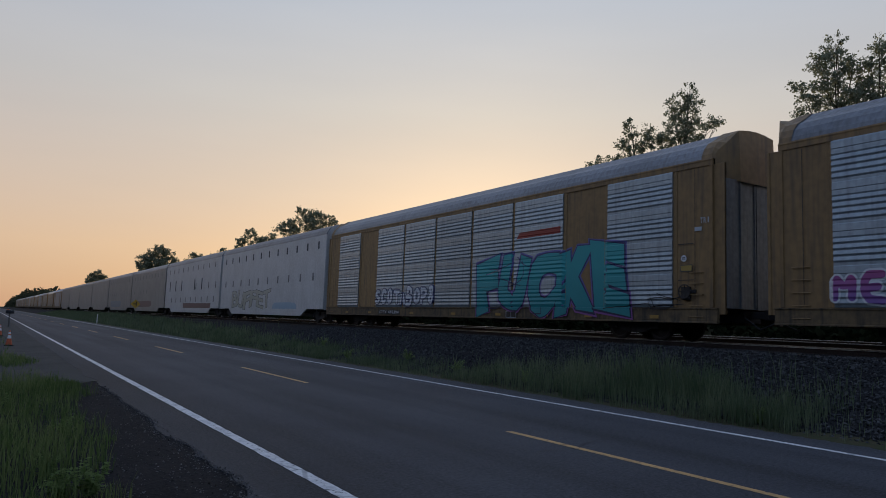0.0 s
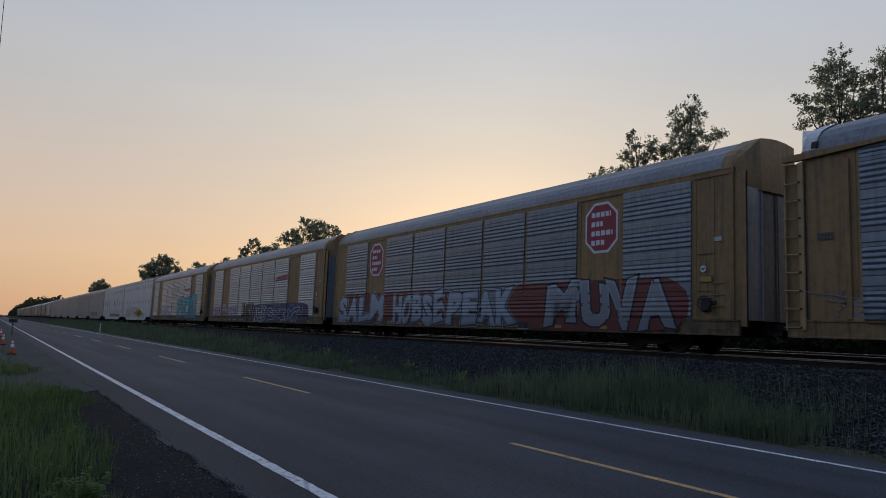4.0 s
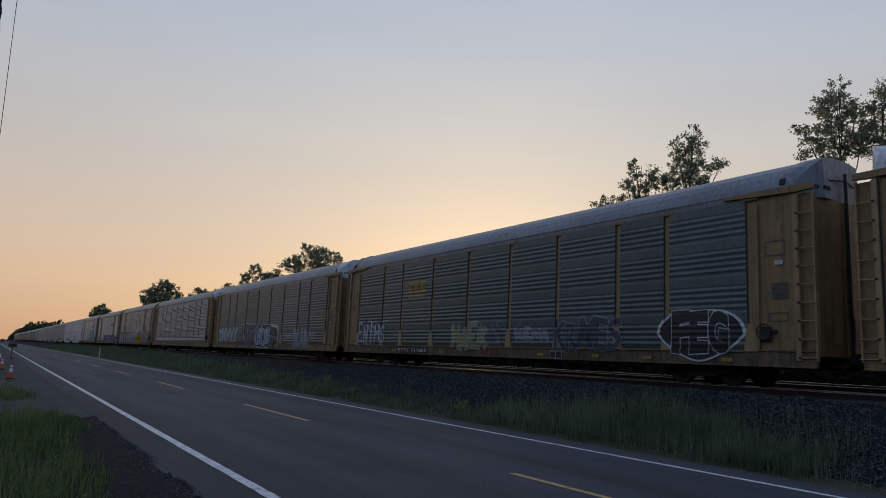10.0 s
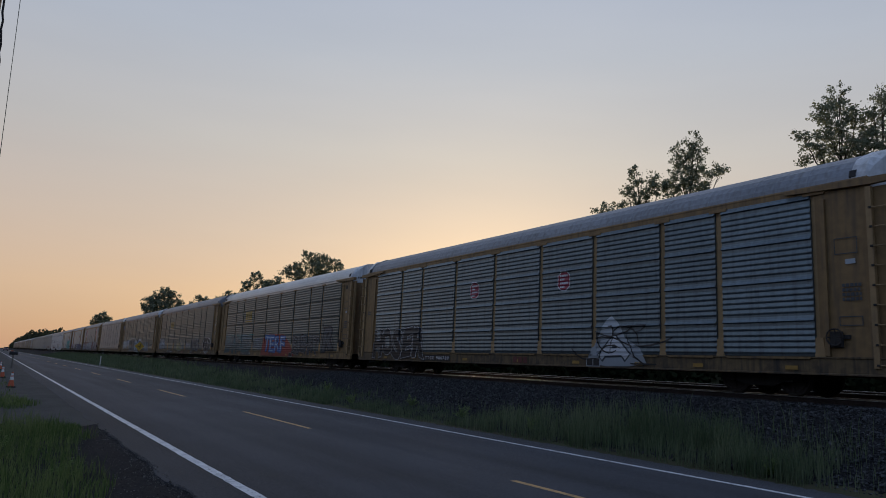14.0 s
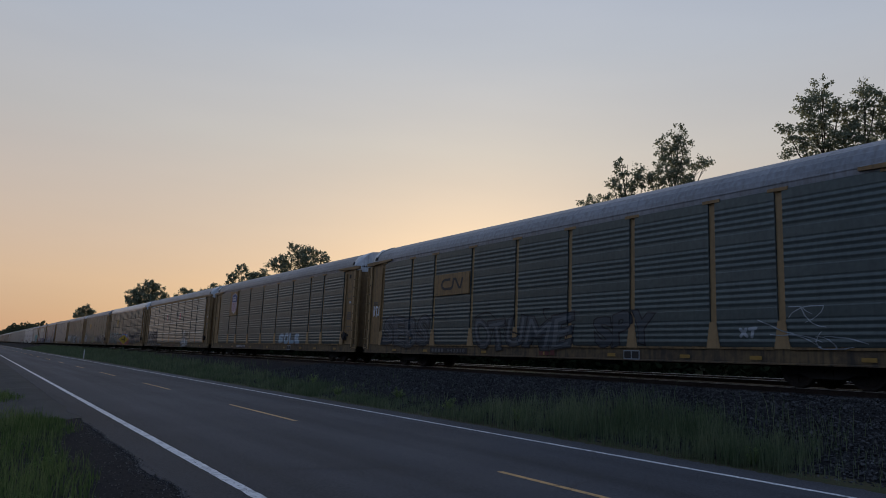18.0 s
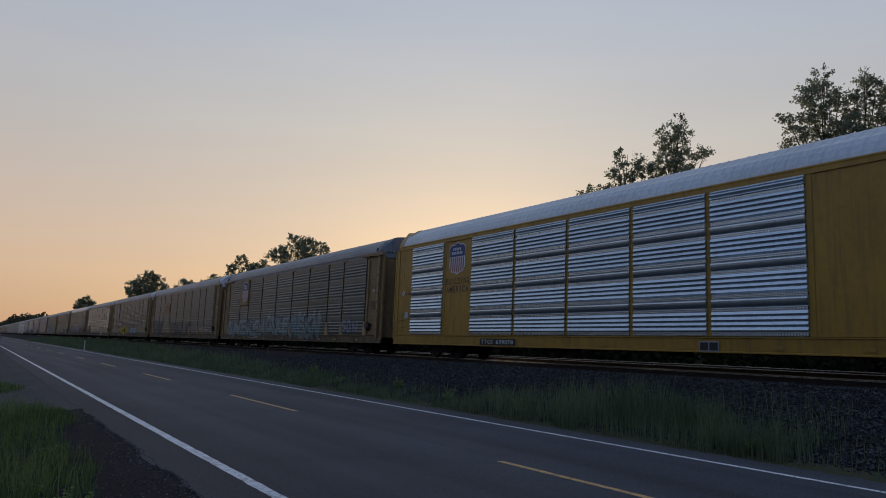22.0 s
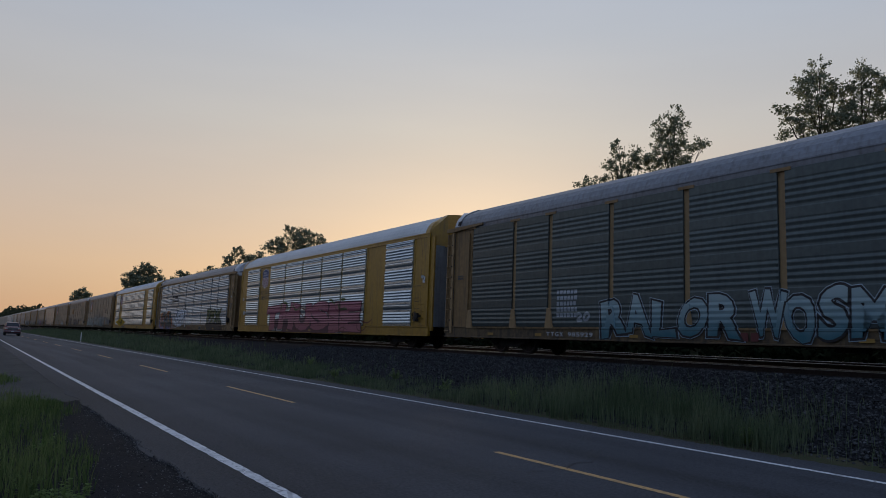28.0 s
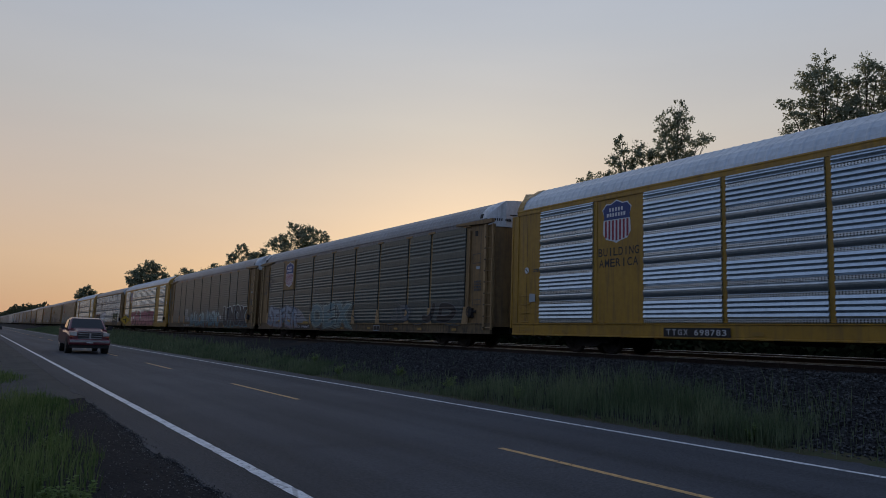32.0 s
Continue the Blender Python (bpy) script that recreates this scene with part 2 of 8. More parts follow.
def chipped(m, under):
    """Road paint worn through to the asphalt in chips and hairline cracks."""
    n, l = m.node_tree.nodes, m.node_tree.links
    b = n["Principled BSDF"]
    co = n.new("ShaderNodeTexCoord")
    chips = n.new("ShaderNodeTexNoise")
    chips.inputs["Scale"].default_value, chips.inputs["Detail"].default_value = 17, 5
    l.new(co.outputs["Object"], chips.inputs["Vector"])
    cells = n.new("ShaderNodeTexVoronoi")
    cells.feature = "DISTANCE_TO_EDGE"
    cells.inputs["Scale"].default_value = 0.8
    l.new(co.outputs["Object"], cells.inputs["Vector"])
    a = n.new("ShaderNodeMapRange")
    a.inputs["From Min"].default_value, a.inputs["From Max"].default_value = 0.60, 0.68
    l.new(chips.outputs["Fac"], a.inputs["Value"])
    c = n.new("ShaderNodeMapRange")
    c.inputs["From Min"].default_value, c.inputs["From Max"].default_value = 0.006, 0.011
    c.inputs["To Min"].default_value, c.inputs["To Max"].default_value = 0.4, 0.0
    l.new(cells.outputs["Distance"], c.inputs["Value"])
    top = n.new("ShaderNodeMath")
    top.operation = "MAXIMUM"
    l.new(a.outputs[0], top.inputs[0])
    l.new(c.outputs[0], top.inputs[1])
    mx = n.new("ShaderNodeMix")
    mx.data_type = "RGBA"
    mx.inputs["B"].default_value = (*under, 1)
    l.new(b.inputs["Base Color"].links[0].from_socket, mx.inputs["A"])
    l.new(top.outputs[0], mx.inputs["Factor"])
    l.new(mx.outputs["Result"], b.inputs["Base Color"])


M["line_white"] = material("line_white", (0.74, 0.74, 0.73), (0.45, 0.45, 0.46), rough=0.7, grain=14, blotch=3, bump=0.2, bump_scale=90)
M["line_yellow"] = material("line_yellow", (0.60, 0.36, 0.12), (0.36, 0.22, 0.09), rough=0.7, grain=14, blotch=3, bump=0.2, bump_scale=90)
chipped(M["line_white"], (0.05, 0.052, 0.06))
chipped(M["line_yellow"], (0.05, 0.052, 0.06))
M["soil"] = material("soil", (0.05, 0.06, 0.028), (0.075, 0.062, 0.04), rough=0.95, grain=6, blotch=0.3, bump=0.6, bump_scale=14, spec=0.08)
# bed below the stones: the shade along the track is put into its near-black colour
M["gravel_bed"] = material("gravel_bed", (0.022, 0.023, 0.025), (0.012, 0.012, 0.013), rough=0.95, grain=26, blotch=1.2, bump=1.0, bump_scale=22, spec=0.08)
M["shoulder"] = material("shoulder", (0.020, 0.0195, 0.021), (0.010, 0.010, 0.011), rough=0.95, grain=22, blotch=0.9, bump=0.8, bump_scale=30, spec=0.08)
M["drive"] = material("drive", (0.088, 0.085, 0.078), (0.050, 0.048, 0.044), rough=0.95, grain=22, blotch=0.9, bump=0.8, bump_scale=30, spec=0.08)
M["stone"] = island_material("ballast_stone", (0.036, 0.037, 0.038), (0.018, 0.0185, 0.019))
M["pebble"] = island_material("shoulder_pebble", (0.072, 0.068, 0.065), (0.030, 0.029, 0.028))
M["rail_steel"] = material("rail_steel", (0.62, 0.63, 0.66), (0.52, 0.53, 0.56), rough=0.34, metal=1.0, grain=20, bump=0.05)
M["rail_rust"] = material("rail_rust", (0.035, 0.022, 0.017), (0.02, 0.014, 0.012), rough=0.9, grain=20)
M["tie"] = material("tie_wood", (0.055, 0.045, 0.038), (0.03, 0.025, 0.022), rough=0.9, grain=12, bump=0.5)
M["grass"] = leaf_material("grass_blade", (0.060, 0.108, 0.033), (0.185, 0.228, 0.092))
M["weed_leaf"] = leaf_material("weed_leaf", (0.19, 0.27, 0.09), (0.27, 0.33, 0.14))
M["grass_dull"] = leaf_material("grass_verge", (0.088, 0.128, 0.068), (0.18, 0.215, 0.128))
M["leaf"] = leaf_material("tree_leaf", (0.19, 0.215, 0.145), (0.30, 0.32, 0.22))
M["wood_leaf"] = leaf_material("wood_leaf", (0.050, 0.058, 0.036), (0.085, 0.095, 0.060), 0.4)
# near-black leaf colour: shade seen below the cars is put into it
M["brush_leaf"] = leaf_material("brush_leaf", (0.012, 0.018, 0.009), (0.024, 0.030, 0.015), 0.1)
M["bark"] = material("bark", (0.10, 0.08, 0.06), (0.05, 0.04, 0.03), rough=0.95, grain=10, bump=0.8, bump_scale=12)
M["yellow_old"] = material("weathered_yellow_paint", (0.27, 0.165, 0.062), (0.19, 0.117, 0.05), rough=0.6, streak=0.55, vary=0.1, grain=5)
M["yellow_rail"] = material("paler_yellow_paint", (0.36, 0.235, 0.105), (0.26, 0.17, 0.08), rough=0.6, streak=0.4, vary=0.08, grain=5)
M["sill_worn"] = material("worn_yellow_sill", (0.24, 0.150, 0.058), (0.12, 0.080, 0.038), rough=0.65, streak=0.8, grain=6, dirt=(0.04, 0.033, 0.026))
M["sill_old"] = material("grimy_yellow_sill", (0.155, 0.105, 0.046), (0.060, 0.044, 0.028), rough=0.7, streak=0.85, grain=6, dirt=(0.022, 0.019, 0.017))
M["yellow_new"] = material("bright_yellow_paint", (0.37, 0.21, 0.022), (0.28, 0.155, 0.018), rough=0.45, streak=0.4, vary=0.05, grain=5)
M["galv_new"] = perforated(material("bright_galvanised_steel", (0.52, 0.60, 0.67), (0.43, 0.50, 0.56), rough=0.32, metal=0.9, streak=0.08, vary=0.06, grain=9, bump=0), 1.025, 0.675, 0.755)
M["galv_mid"] = perforated(material("dulled_galvanised_steel", (0.42, 0.48, 0.535), (0.34, 0.39, 0.435), rough=0.38, metal=0.7, streak=0.2, vary=0.12, grain=7, bump=0), 1.025, 0.675, 0.755)
M["galv_old"] = material("grimy_galvanised_steel", (0.092, 0.117, 0.119), (0.069, 0.088, 0.090), rough=0.42, metal=0.5, streak=0.25, vary=0.12, grain=7, bump=0.04, dirt=(0.055, 0.056, 0.056))
M["galv_blue"] = material("slate_galvanised_steel", (0.135, 0.172, 0.195), (0.10, 0.128, 0.145), rough=0.36, metal=0.65, streak=0.35, vary=0.1, grain=7, bump=0.03, dirt=(0.05, 0.05, 0.05))
M["galv_slate"] = material("slate_grey_galvanised_steel", (0.18, 0.215, 0.25), (0.13, 0.157, 0.185), rough=0.42, metal=0.5, streak=0.3, vary=0.1, grain=7, bump=0.03)
M["galv_pale"] = material("pale_galvanised_steel", (0.30, 0.355, 0.40), (0.235, 0.28, 0.315), rough=0.42, metal=0.6, streak=0.25, vary=0.1, grain=7, bump=0)
M["galv_grey"] = material("grey_galvanised_steel", (0.21, 0.245, 0.28), (0.165, 0.19, 0.215), rough=0.45, metal=0.5, streak=0.3, vary=0.1, grain=7, bump=0.03)
M["roof_new"] = material("roof_bright_steel", (0.44, 0.48, 0.52), (0.36, 0.39, 0.42), rough=0.4, metal=0.6, streak=0.15, vary=0.08)
M["roof_old"] = material("roof_grimy_steel", (0.20, 0.215, 0.24), (0.145, 0.155, 0.172), rough=0.5, metal=0.4, streak=0.4, vary=0.15)
M["white_car"] = material("dirty_white_paint", (0.56, 0.565, 0.55), (0.45, 0.45, 0.43), rough=0.5, streak=0.12, vary=0.08)
M["grey_car"] = material("dirty_grey_paint", (0.27, 0.255, 0.225), (0.20, 0.19, 0.17), rough=0.55, streak=0.12, vary=0.1)
M["end_white"] = material("end_white_paint", (0.62, 0.635, 0.65), (0.47, 0.48, 0.49), rough=0.5, streak=0.35)
M["black_iron"] = material("black_iron", (0.020, 0.019, 0.019), (0.032, 0.026, 0.023), rough=0.8, grain=12)
M["wheel"] = material("wheel_steel", (0.045, 0.034, 0.029), (0.026, 0.021, 0.019), rough=0.75, metal=0.2)
M["leaf_steel"] = material("end_door_steel", (0.15, 0.17, 0.185), (0.10, 0.115, 0.125), rough=0.5, metal=0.35, streak=0.4, vary=0.1, grain=7, bump=0.03)
M["slot_pale"] = material("pale_slot", (0.24, 0.235, 0.225), rough=0.8, bump=0)
M["slot"] = material("dark_slot", (0.075, 0.075, 0.08), rough=0.9, bump=0)


# ---- building helpers ----
def mesh_from(name, verts, faces, smooth=False):
    me = bpy.data.meshes.new(name)
    me.from_pydata([tuple(v) for v in verts], [], [tuple(f) for f in faces])
    if smooth:
        me.polygons.foreach_set("use_smooth", [True] * len(me.polygons))
    me.update()
    return me


class Shape:
    """Collects simple solids into one mesh."""

    def __init__(self):
        self.v, self.f = [], []

    def add(self, verts, faces):
        o = len(self.v)
        self.v += [tuple(p) for p in verts]
        self.f += [tuple(i + o for i in q) for q in faces]
        return self

    def box(self, x0, x1, y0, y1, z0, z1, c=0.0):
        """A box with its four upright and long edges cut by c."""
        if c <= 0:
            vs = [(x, y, z) for z in (z0, z1) for x, y in ((x0, y0), (x1, y0), (x1, y1), (x0, y1))]
            return self.add(vs, [(3, 2, 1, 0), (4, 5, 6, 7), (0, 1, 5, 4), (1, 2, 6, 5), (2, 3, 7, 6), (3, 0, 4, 7)])
        ring = [(x0 + c, z0), (x1 - c, z0), (x1, z0 + c), (x1, z1 - c), (x1 - c, z1), (x0 + c, z1), (x0, z1 - c), (x0, z0 + c)]
        return self.prism_y(ring, y0, y1)

    def prism_y(self, ring, y0, y1):
        """A closed (x, z) outline, drawn out along y."""
        n = len(ring)
        vs = [(x, y0, z) for x, z in ring] + [(x, y1, z) for x, z in ring]
        fs = [(i, (i + 1) % n, n + (i + 1) % n, n + i) for i in range(n)]
        return self.add(vs, fs + [tuple(range(n - 1, -1, -1)), tuple(range(n, 2 * n))])

    def prism_x(self, ring, x0, x1):
        """A closed (y, z) outline, drawn out along x."""
        n = len(ring)
        vs = [(x0, y, z) for y, z in ring] + [(x1, y, z) for y, z in ring]
        fs = [(i, (i + 1) % n, n + (i + 1) % n, n + i) for i in range(n)]
        return self.add(vs, fs + [tuple(range(n - 1, -1, -1)), tuple(range(n, 2 * n))])

    def prism_z(self, ring, z0, z1):
        n = len(ring)
        vs = [(x, y, z0) for x, y in ring] + [(x, y, z1) for x, y in ring]
        fs = [(i, (i + 1) % n, n + (i + 1) % n, n + i) for i in range(n)]
        return self.add(vs, fs + [tuple(range(n - 1, -1, -1)), tuple(range(n, 2 * n))])

    def tube(self, a, b, r0, r1=None, sides=8):
        a, b = Vector(a), Vector(b)
        r1 = r0 if r1 is None else r1
        w = (b - a).normalized()
        u = w.cross(Vector((0, 0, 1)) if abs(w.z) < 0.9 else Vector((1, 0, 0))).normalized()
        v = w.cross(u)
        ring = [u * math.cos(2 * math.pi * k / sides) + v * math.sin(2 * math.pi * k / sides) for k in range(sides)]
        vs = [a + q * r0 for q in ring] + [b + q * r1 for q in ring]
        fs = [(i, (i + 1) % sides, sides + (i + 1) % sides, sides + i) for i in range(sides)]
        return self.add(vs, fs + [tuple(range(sides - 1, -1, -1)), tuple(range(sides, 2 * sides))])

    def lathe(self, prof, axis="z", at=(0, 0, 0), sides=16):
        """Turned solid: prof is (radius, height) from end to end."""
        vs, fs = [], []
        for r, h in prof:
            for k in range(sides):
                c, s = r * math.cos(2 * math.pi * k / sides), r * math.sin(2 * math.pi * k / sides)
                p = {"z": (c, s, h), "x": (h, c, s), "y": (s, h, c)}[axis]
                vs.append((p[0] + at[0], p[1] + at[1], p[2] + at[2]))
        for j in range(len(prof) - 1):
            for k in range(sides):
                k2 = (k + 1) % sides
                fs.append((j * sides + k, j * sides + k2, (j + 1) * sides + k2, (j + 1) * sides + k))
        fs.append(tuple(range(sides - 1, -1, -1)))
        fs.append(tuple(range((len(prof) - 1) * sides, len(prof) * sides)))
        return self.add(vs, fs)

    def mesh(self, name, smooth=False):
        return mesh_from(name, self.v, self.f, smooth)


def paint(me, *mats):
    me.materials.clear()
    for m in mats:
        me.materials.append(m)
    return me


def part(name, me, mat, parent, label="", at=None):
    """Links a mesh as one object under a thing or a part."""
    if isinstance(me, Shape):
        me = me.mesh(name)
    if mat is not None and not me.materials:
        me.materials.append(mat)
    ob = new(name, me)
    ob.parent = parent
    if at is not None:
        ob.matrix_basis = at
    if label:
        ob["label"] = label
    return ob


def setting(name, me, mat, label, category):
    if isinstance(me, Shape):
        me = me.mesh(name)
    if not me.materials:
        me.materials.append(mat)
    return tagged(new(name, me), label, category, kind="structure")


# ---- ground, road, embankment ----
XL, XC, XR = 2.61, 6.15, 9.22          # left edge line, centre line, right edge line
PAVE_L, PAVE_R = 1.96, 10.03           # edges of the asphalt
TRACK_X, RAIL_Z = 18.56, 1.156         # centre of the near track, top of its rails
TRACK2_X, RAIL2_Z = 22.83, 1.30
FAR = 2600.0


def ground_z(x):
    """Height of the ground across the road, the verge and the embankment."""
    pts = [(-FAR, -0.3), (-30, -0.25), (-6, -0.10), (1.2, -0.06), (2.0, -0.10), (9.9, -0.10), (10.3, -0.03), (11.6, 0.12),
           (13.0, 0.40), (15.2, 0.72), (16.2, 0.80), (25.5, 0.85), (27.5, 0.7), (30.0, 2.1), (33.5, 1.9), (45, 0.6), (90, -0.1), (FAR, -0.3)]
    for (a, za), (b, zb) in zip(pts, pts[1:]):
        if x <= b:
            return za + (zb - za) * (x - a) / (b - a)
    return pts[-1][1]


def strip(xs, ys, zf, jitter=0.0, seed=1):
    """A sheet over the grid xs by ys with heights zf(x, y)."""
    rnd = random.Random(seed)
    vs = [(x, y, zf(x, y) + (rnd.uniform(-jitter, jitter) if jitter else 0)) for y in ys for x in xs]
    n = len(xs)
    fs = [(j * n + i, j * n + i + 1, (j + 1) * n + i + 1, (j + 1) * n + i) for j in range(len(ys) - 1) for i in range(n - 1)]
    return mesh_from("sheet", vs, fs)


g_xs = [-FAR, -600, -150, -60, -30, -15, -8, -4, -2, 0, 1.2, 2.0, 6, 9.9, 10.3, 11, 11.6, 12.3, 13, 14, 15.2, 16.2, 20, 25.5, 27.5, 30.0, 33.5, 45, 90, 200, 700, FAR]
g_ys = [-FAR, -300, -60, -20] + list(range(-10, 60, 5)) + [60, 80, 100, 150, 200, 300, 500, 900, 1600, FAR]
setting("ground", strip(g_xs, g_ys, lambda x, y: ground_z(x)), M["soil"], "flat dark green grassy ground under the road", "ground")

r_ys = [-80] + [-20 + 1.0 * k for k in range(0, 22)] + [2 + 0.09 * k for k in range(0, 250)] + [24.5 + 1.0 * k for k in range(0, 96)] + [120 + 20 * k for k in range(0, 20)] + [520, 800, 1400, 2200]


rnd = random.Random(4)
road_v, road_f = [], []
r_cols = [PAVE_L, 2.4, 3.5, 5.0, XC, 7.5, 8.8, PAVE_R]
for y in r_ys:
    for i, x in enumerate(r_cols):
        if i == 0:
            x += rnd.uniform(-0.014, 0.012) + 0.12 * noise.noise((y * 0.7, 1, 3)) + 0.05 * noise.noise((y * 3.1, 5, 2)) - 0.10 * max(0.0, min(1.0, (8.0 - y) / 4))
        if i == len(r_cols) - 1:
            x += rnd.uniform(-0.06, 0.06)
        road_v.append((x, y, 0.0))
n_c = len(r_cols)
for j in range(len(r_ys) - 1):
    for i in range(n_c - 1):
        road_f.append((j * n_c + i, j * n_c + i + 1, (j + 1) * n_c + i + 1, (j + 1) * n_c + i))
# broken lip of the asphalt down to the ground
base = len(road_v)
for j, y in enumerate(r_ys):
    a, b = road_v[j * n_c], road_v[j * n_c + n_c - 1]
    road_v.append((a[0] - 0.03, y, -0.12))
    road_v.append((b[0] + 0.03, y, -0.12))
for j in range(len(r_ys) - 1):
    road_f.append((base + 2 * j, j * n_c, (j + 1) * n_c, base + 2 * j + 2))
    road_f.append((j * n_c + n_c - 1, base + 2 * j + 1, base + 2 * j + 3, (j + 1) * n_c + n_c - 1))
road = setting("road", mesh_from("road", road_v, road_f), M["asphalt"], "worn dark grey two-lane asphalt road with ragged edges", "road")


def edge_line(name, x, width, seed):
    rq = random.Random(seed)
    ys = [-40 + 0.115 * k for k in range(0, 800)] + [53 + 6 * k for k in range(80)] + [540, 800, 1400]
    vs, fs = [], []
    for y in ys:
        w = 0.007 if y < 52 else 0
        a, b = x - width / 2 + rq.uniform(-w, w), x + width / 2 + rq.uniform(-w, w)
        if y < 52 and rq.random() < 0.06:
            a += rq.uniform(0, 0.03)
        vs += [(a, y, 0.004), (b, y, 0.004)]
    for j in range(len(ys) - 1):
        fs.append((2 * j, 2 * j + 1, 2 * j + 3, 2 * j + 2))
    return part(name, mesh_from(name, vs, fs), M["line_white"], road, "worn white painted edge line")


edge_line("edge_line", XL, 0.135, 5)
edge_line("edge_line", XR, 0.115, 6)
dash_me = Shape()
dash_me.add([(-0.055, -4.87, 0.004), (0.055, -4.87, 0.004), (0.055, 0, 0.004), (-0.055, 0, 0.004)], [(0, 1, 2, 3)])
dash_me = paint(dash_me.mesh("lane_dash"), M["line_yellow"])
for k in range(-1, 45):
    part("lane_dash", dash_me, None, road, at=pose(XC, 7.76 + 12.136 * k, 0))

# tar-filled cracks in the asphalt
rnd = random.Random(11)
crack_rows = [((2.9, 9.0), (5.9, 8.3), 0.012), ((6.2, 8.8), (9.0, 8.2), 0.010), ((3.0, 6.2), (5.2, 7.4), 0.008), ((6.6, 13.5), (8.9, 12.6), 0.009), ((3.2, 15.5), (5.8, 14.6), 0.010),
              ((4.6, 6.75), (6.08, 6.32), 0.010), ((6.0, 6.36), (7.4, 6.93), 0.010), ((6.7, 7.75), (6.9, 6.75), 0.007), ((5.9, 6.68), (6.5, 6.5), 0.008),
              ((2.45, 5.6), (2.8, 5.55), 0.010), ((7.0, 10.6), (7.3, 9.2), 0.008), ((3.4, 7.9), (3.2, 6.4), 0.006), ((2.0, 7.6), (2.9, 7.5), 0.006)]
for (xa, ya), (xb, yb), wd in crack_rows:
    vs, fs = [], []
    for k in range(26):
        q = k / 25
        x, y = xa + (xb - xa) * q, ya + (yb - ya) * q + 0.18 * noise.noise((q * 7, xa, ya))
        w = wd * rnd.uniform(0.3, 1.0)
        vs += [(x - 0.3 * w, y - w, 0.006), (x + 0.3 * w, y + w, 0.006)]
    for k in range(25):
        fs.append((2 * k, 2 * k + 2, 2 * k + 3, 2 * k + 1))
    part("crack", mesh_from("crack", vs, fs), M["black_iron"], road, "dark crack in the asphalt")

# gravel at the roadside, on the camera's side: dark crumbled shoulder, then the paler drive
def shoulder_in(y):
    return 0.98 + 0.08 * max(0.0, min(7.0, y - 6.5)) + 0.12 * math.sin(y * 0.9) + 0.25 * noise.noise((y * 0.4, 3, 1))


def gravel_sheet(name, ys, mat, label, lift):
    xs = [-9, -6, -4, -2.5, -1.2, -0.2, 0.5, 0.9, 1.2, 1.5, 1.75, 2.2]
    vs, fs = [], []
    for y in ys:
        for x in xs:
            wave = 0.35 * math.sin(x * 1.1) + 0.3 * noise.noise((x * 0.8, y * 0.2, 7)) if 14 < y < 17 else 0.0
            wave += 1.6 * (x - 1.6) if 15 < y < 15.9 and x > 1.5 else 0.0
            vs.append((x, y + wave, -0.04 + (0.02 if x < 1.4 else 0.006) * noise.noise((x * 1.7, y * 1.7, 5)) + (lift if x > 1.4 else 0) - (0.05 if x < -8 else 0)))
    n = len(xs)
    for j in range(len(ys) - 1):
        for i in range(n - 1):
            fs.append((j * n + i, j * n + i + 1, (j + 1) * n + i + 1, (j + 1) * n + i))
    return setting(name, mesh_from(name, vs, fs), mat, label, "road shoulder")


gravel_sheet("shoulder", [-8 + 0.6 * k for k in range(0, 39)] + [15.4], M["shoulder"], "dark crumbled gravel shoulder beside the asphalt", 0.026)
gravel_sheet("gravel_drive", [15.4] + [16 + 0.8 * k for k in range(0, 30)] + [42, 50, 65, 90, 130, 200], M["drive"], "grey gravel driveway and strip joining the road", 0.036)

# ballast bed
b_pts = [(10.55, -0.02), (11.3, 0.14), (13.0, 0.48), (14.6, 0.79), (15.9, 0.965), (16.6, 1.0), (20.6, 1.02), (21.2, 1.06), (24.6, 1.12), (26.6, 0.72), (27.2, 0.6)]


def ballast_z(x):
    for (a, za), (b, zb) in zip(b_pts, b_pts[1:]):
        if x <= b:
            return za + (zb - za) * (x - a) / (b - a)
    return b_pts[-1][1]


b_xs = [10.55 + 0.35 * k for k in range(18)] + [17.2, 18.5, 20.6, 21.2, 24.6, 26.6, 27.2]
b_ys = [-60, -30] + [-12 + 0.6 * k for k in range(0, 90)] + [45, 60, 90, 150, 300, 600, 1300, 2200]


def bed_z(x, y):
    return ballast_z(x) + 0.035 * noise.noise((x * 1.7, y * 1.7, 2)) * (1 if 11 < x < 16 else 0)


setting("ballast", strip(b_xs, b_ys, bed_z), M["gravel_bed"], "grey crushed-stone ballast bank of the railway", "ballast")


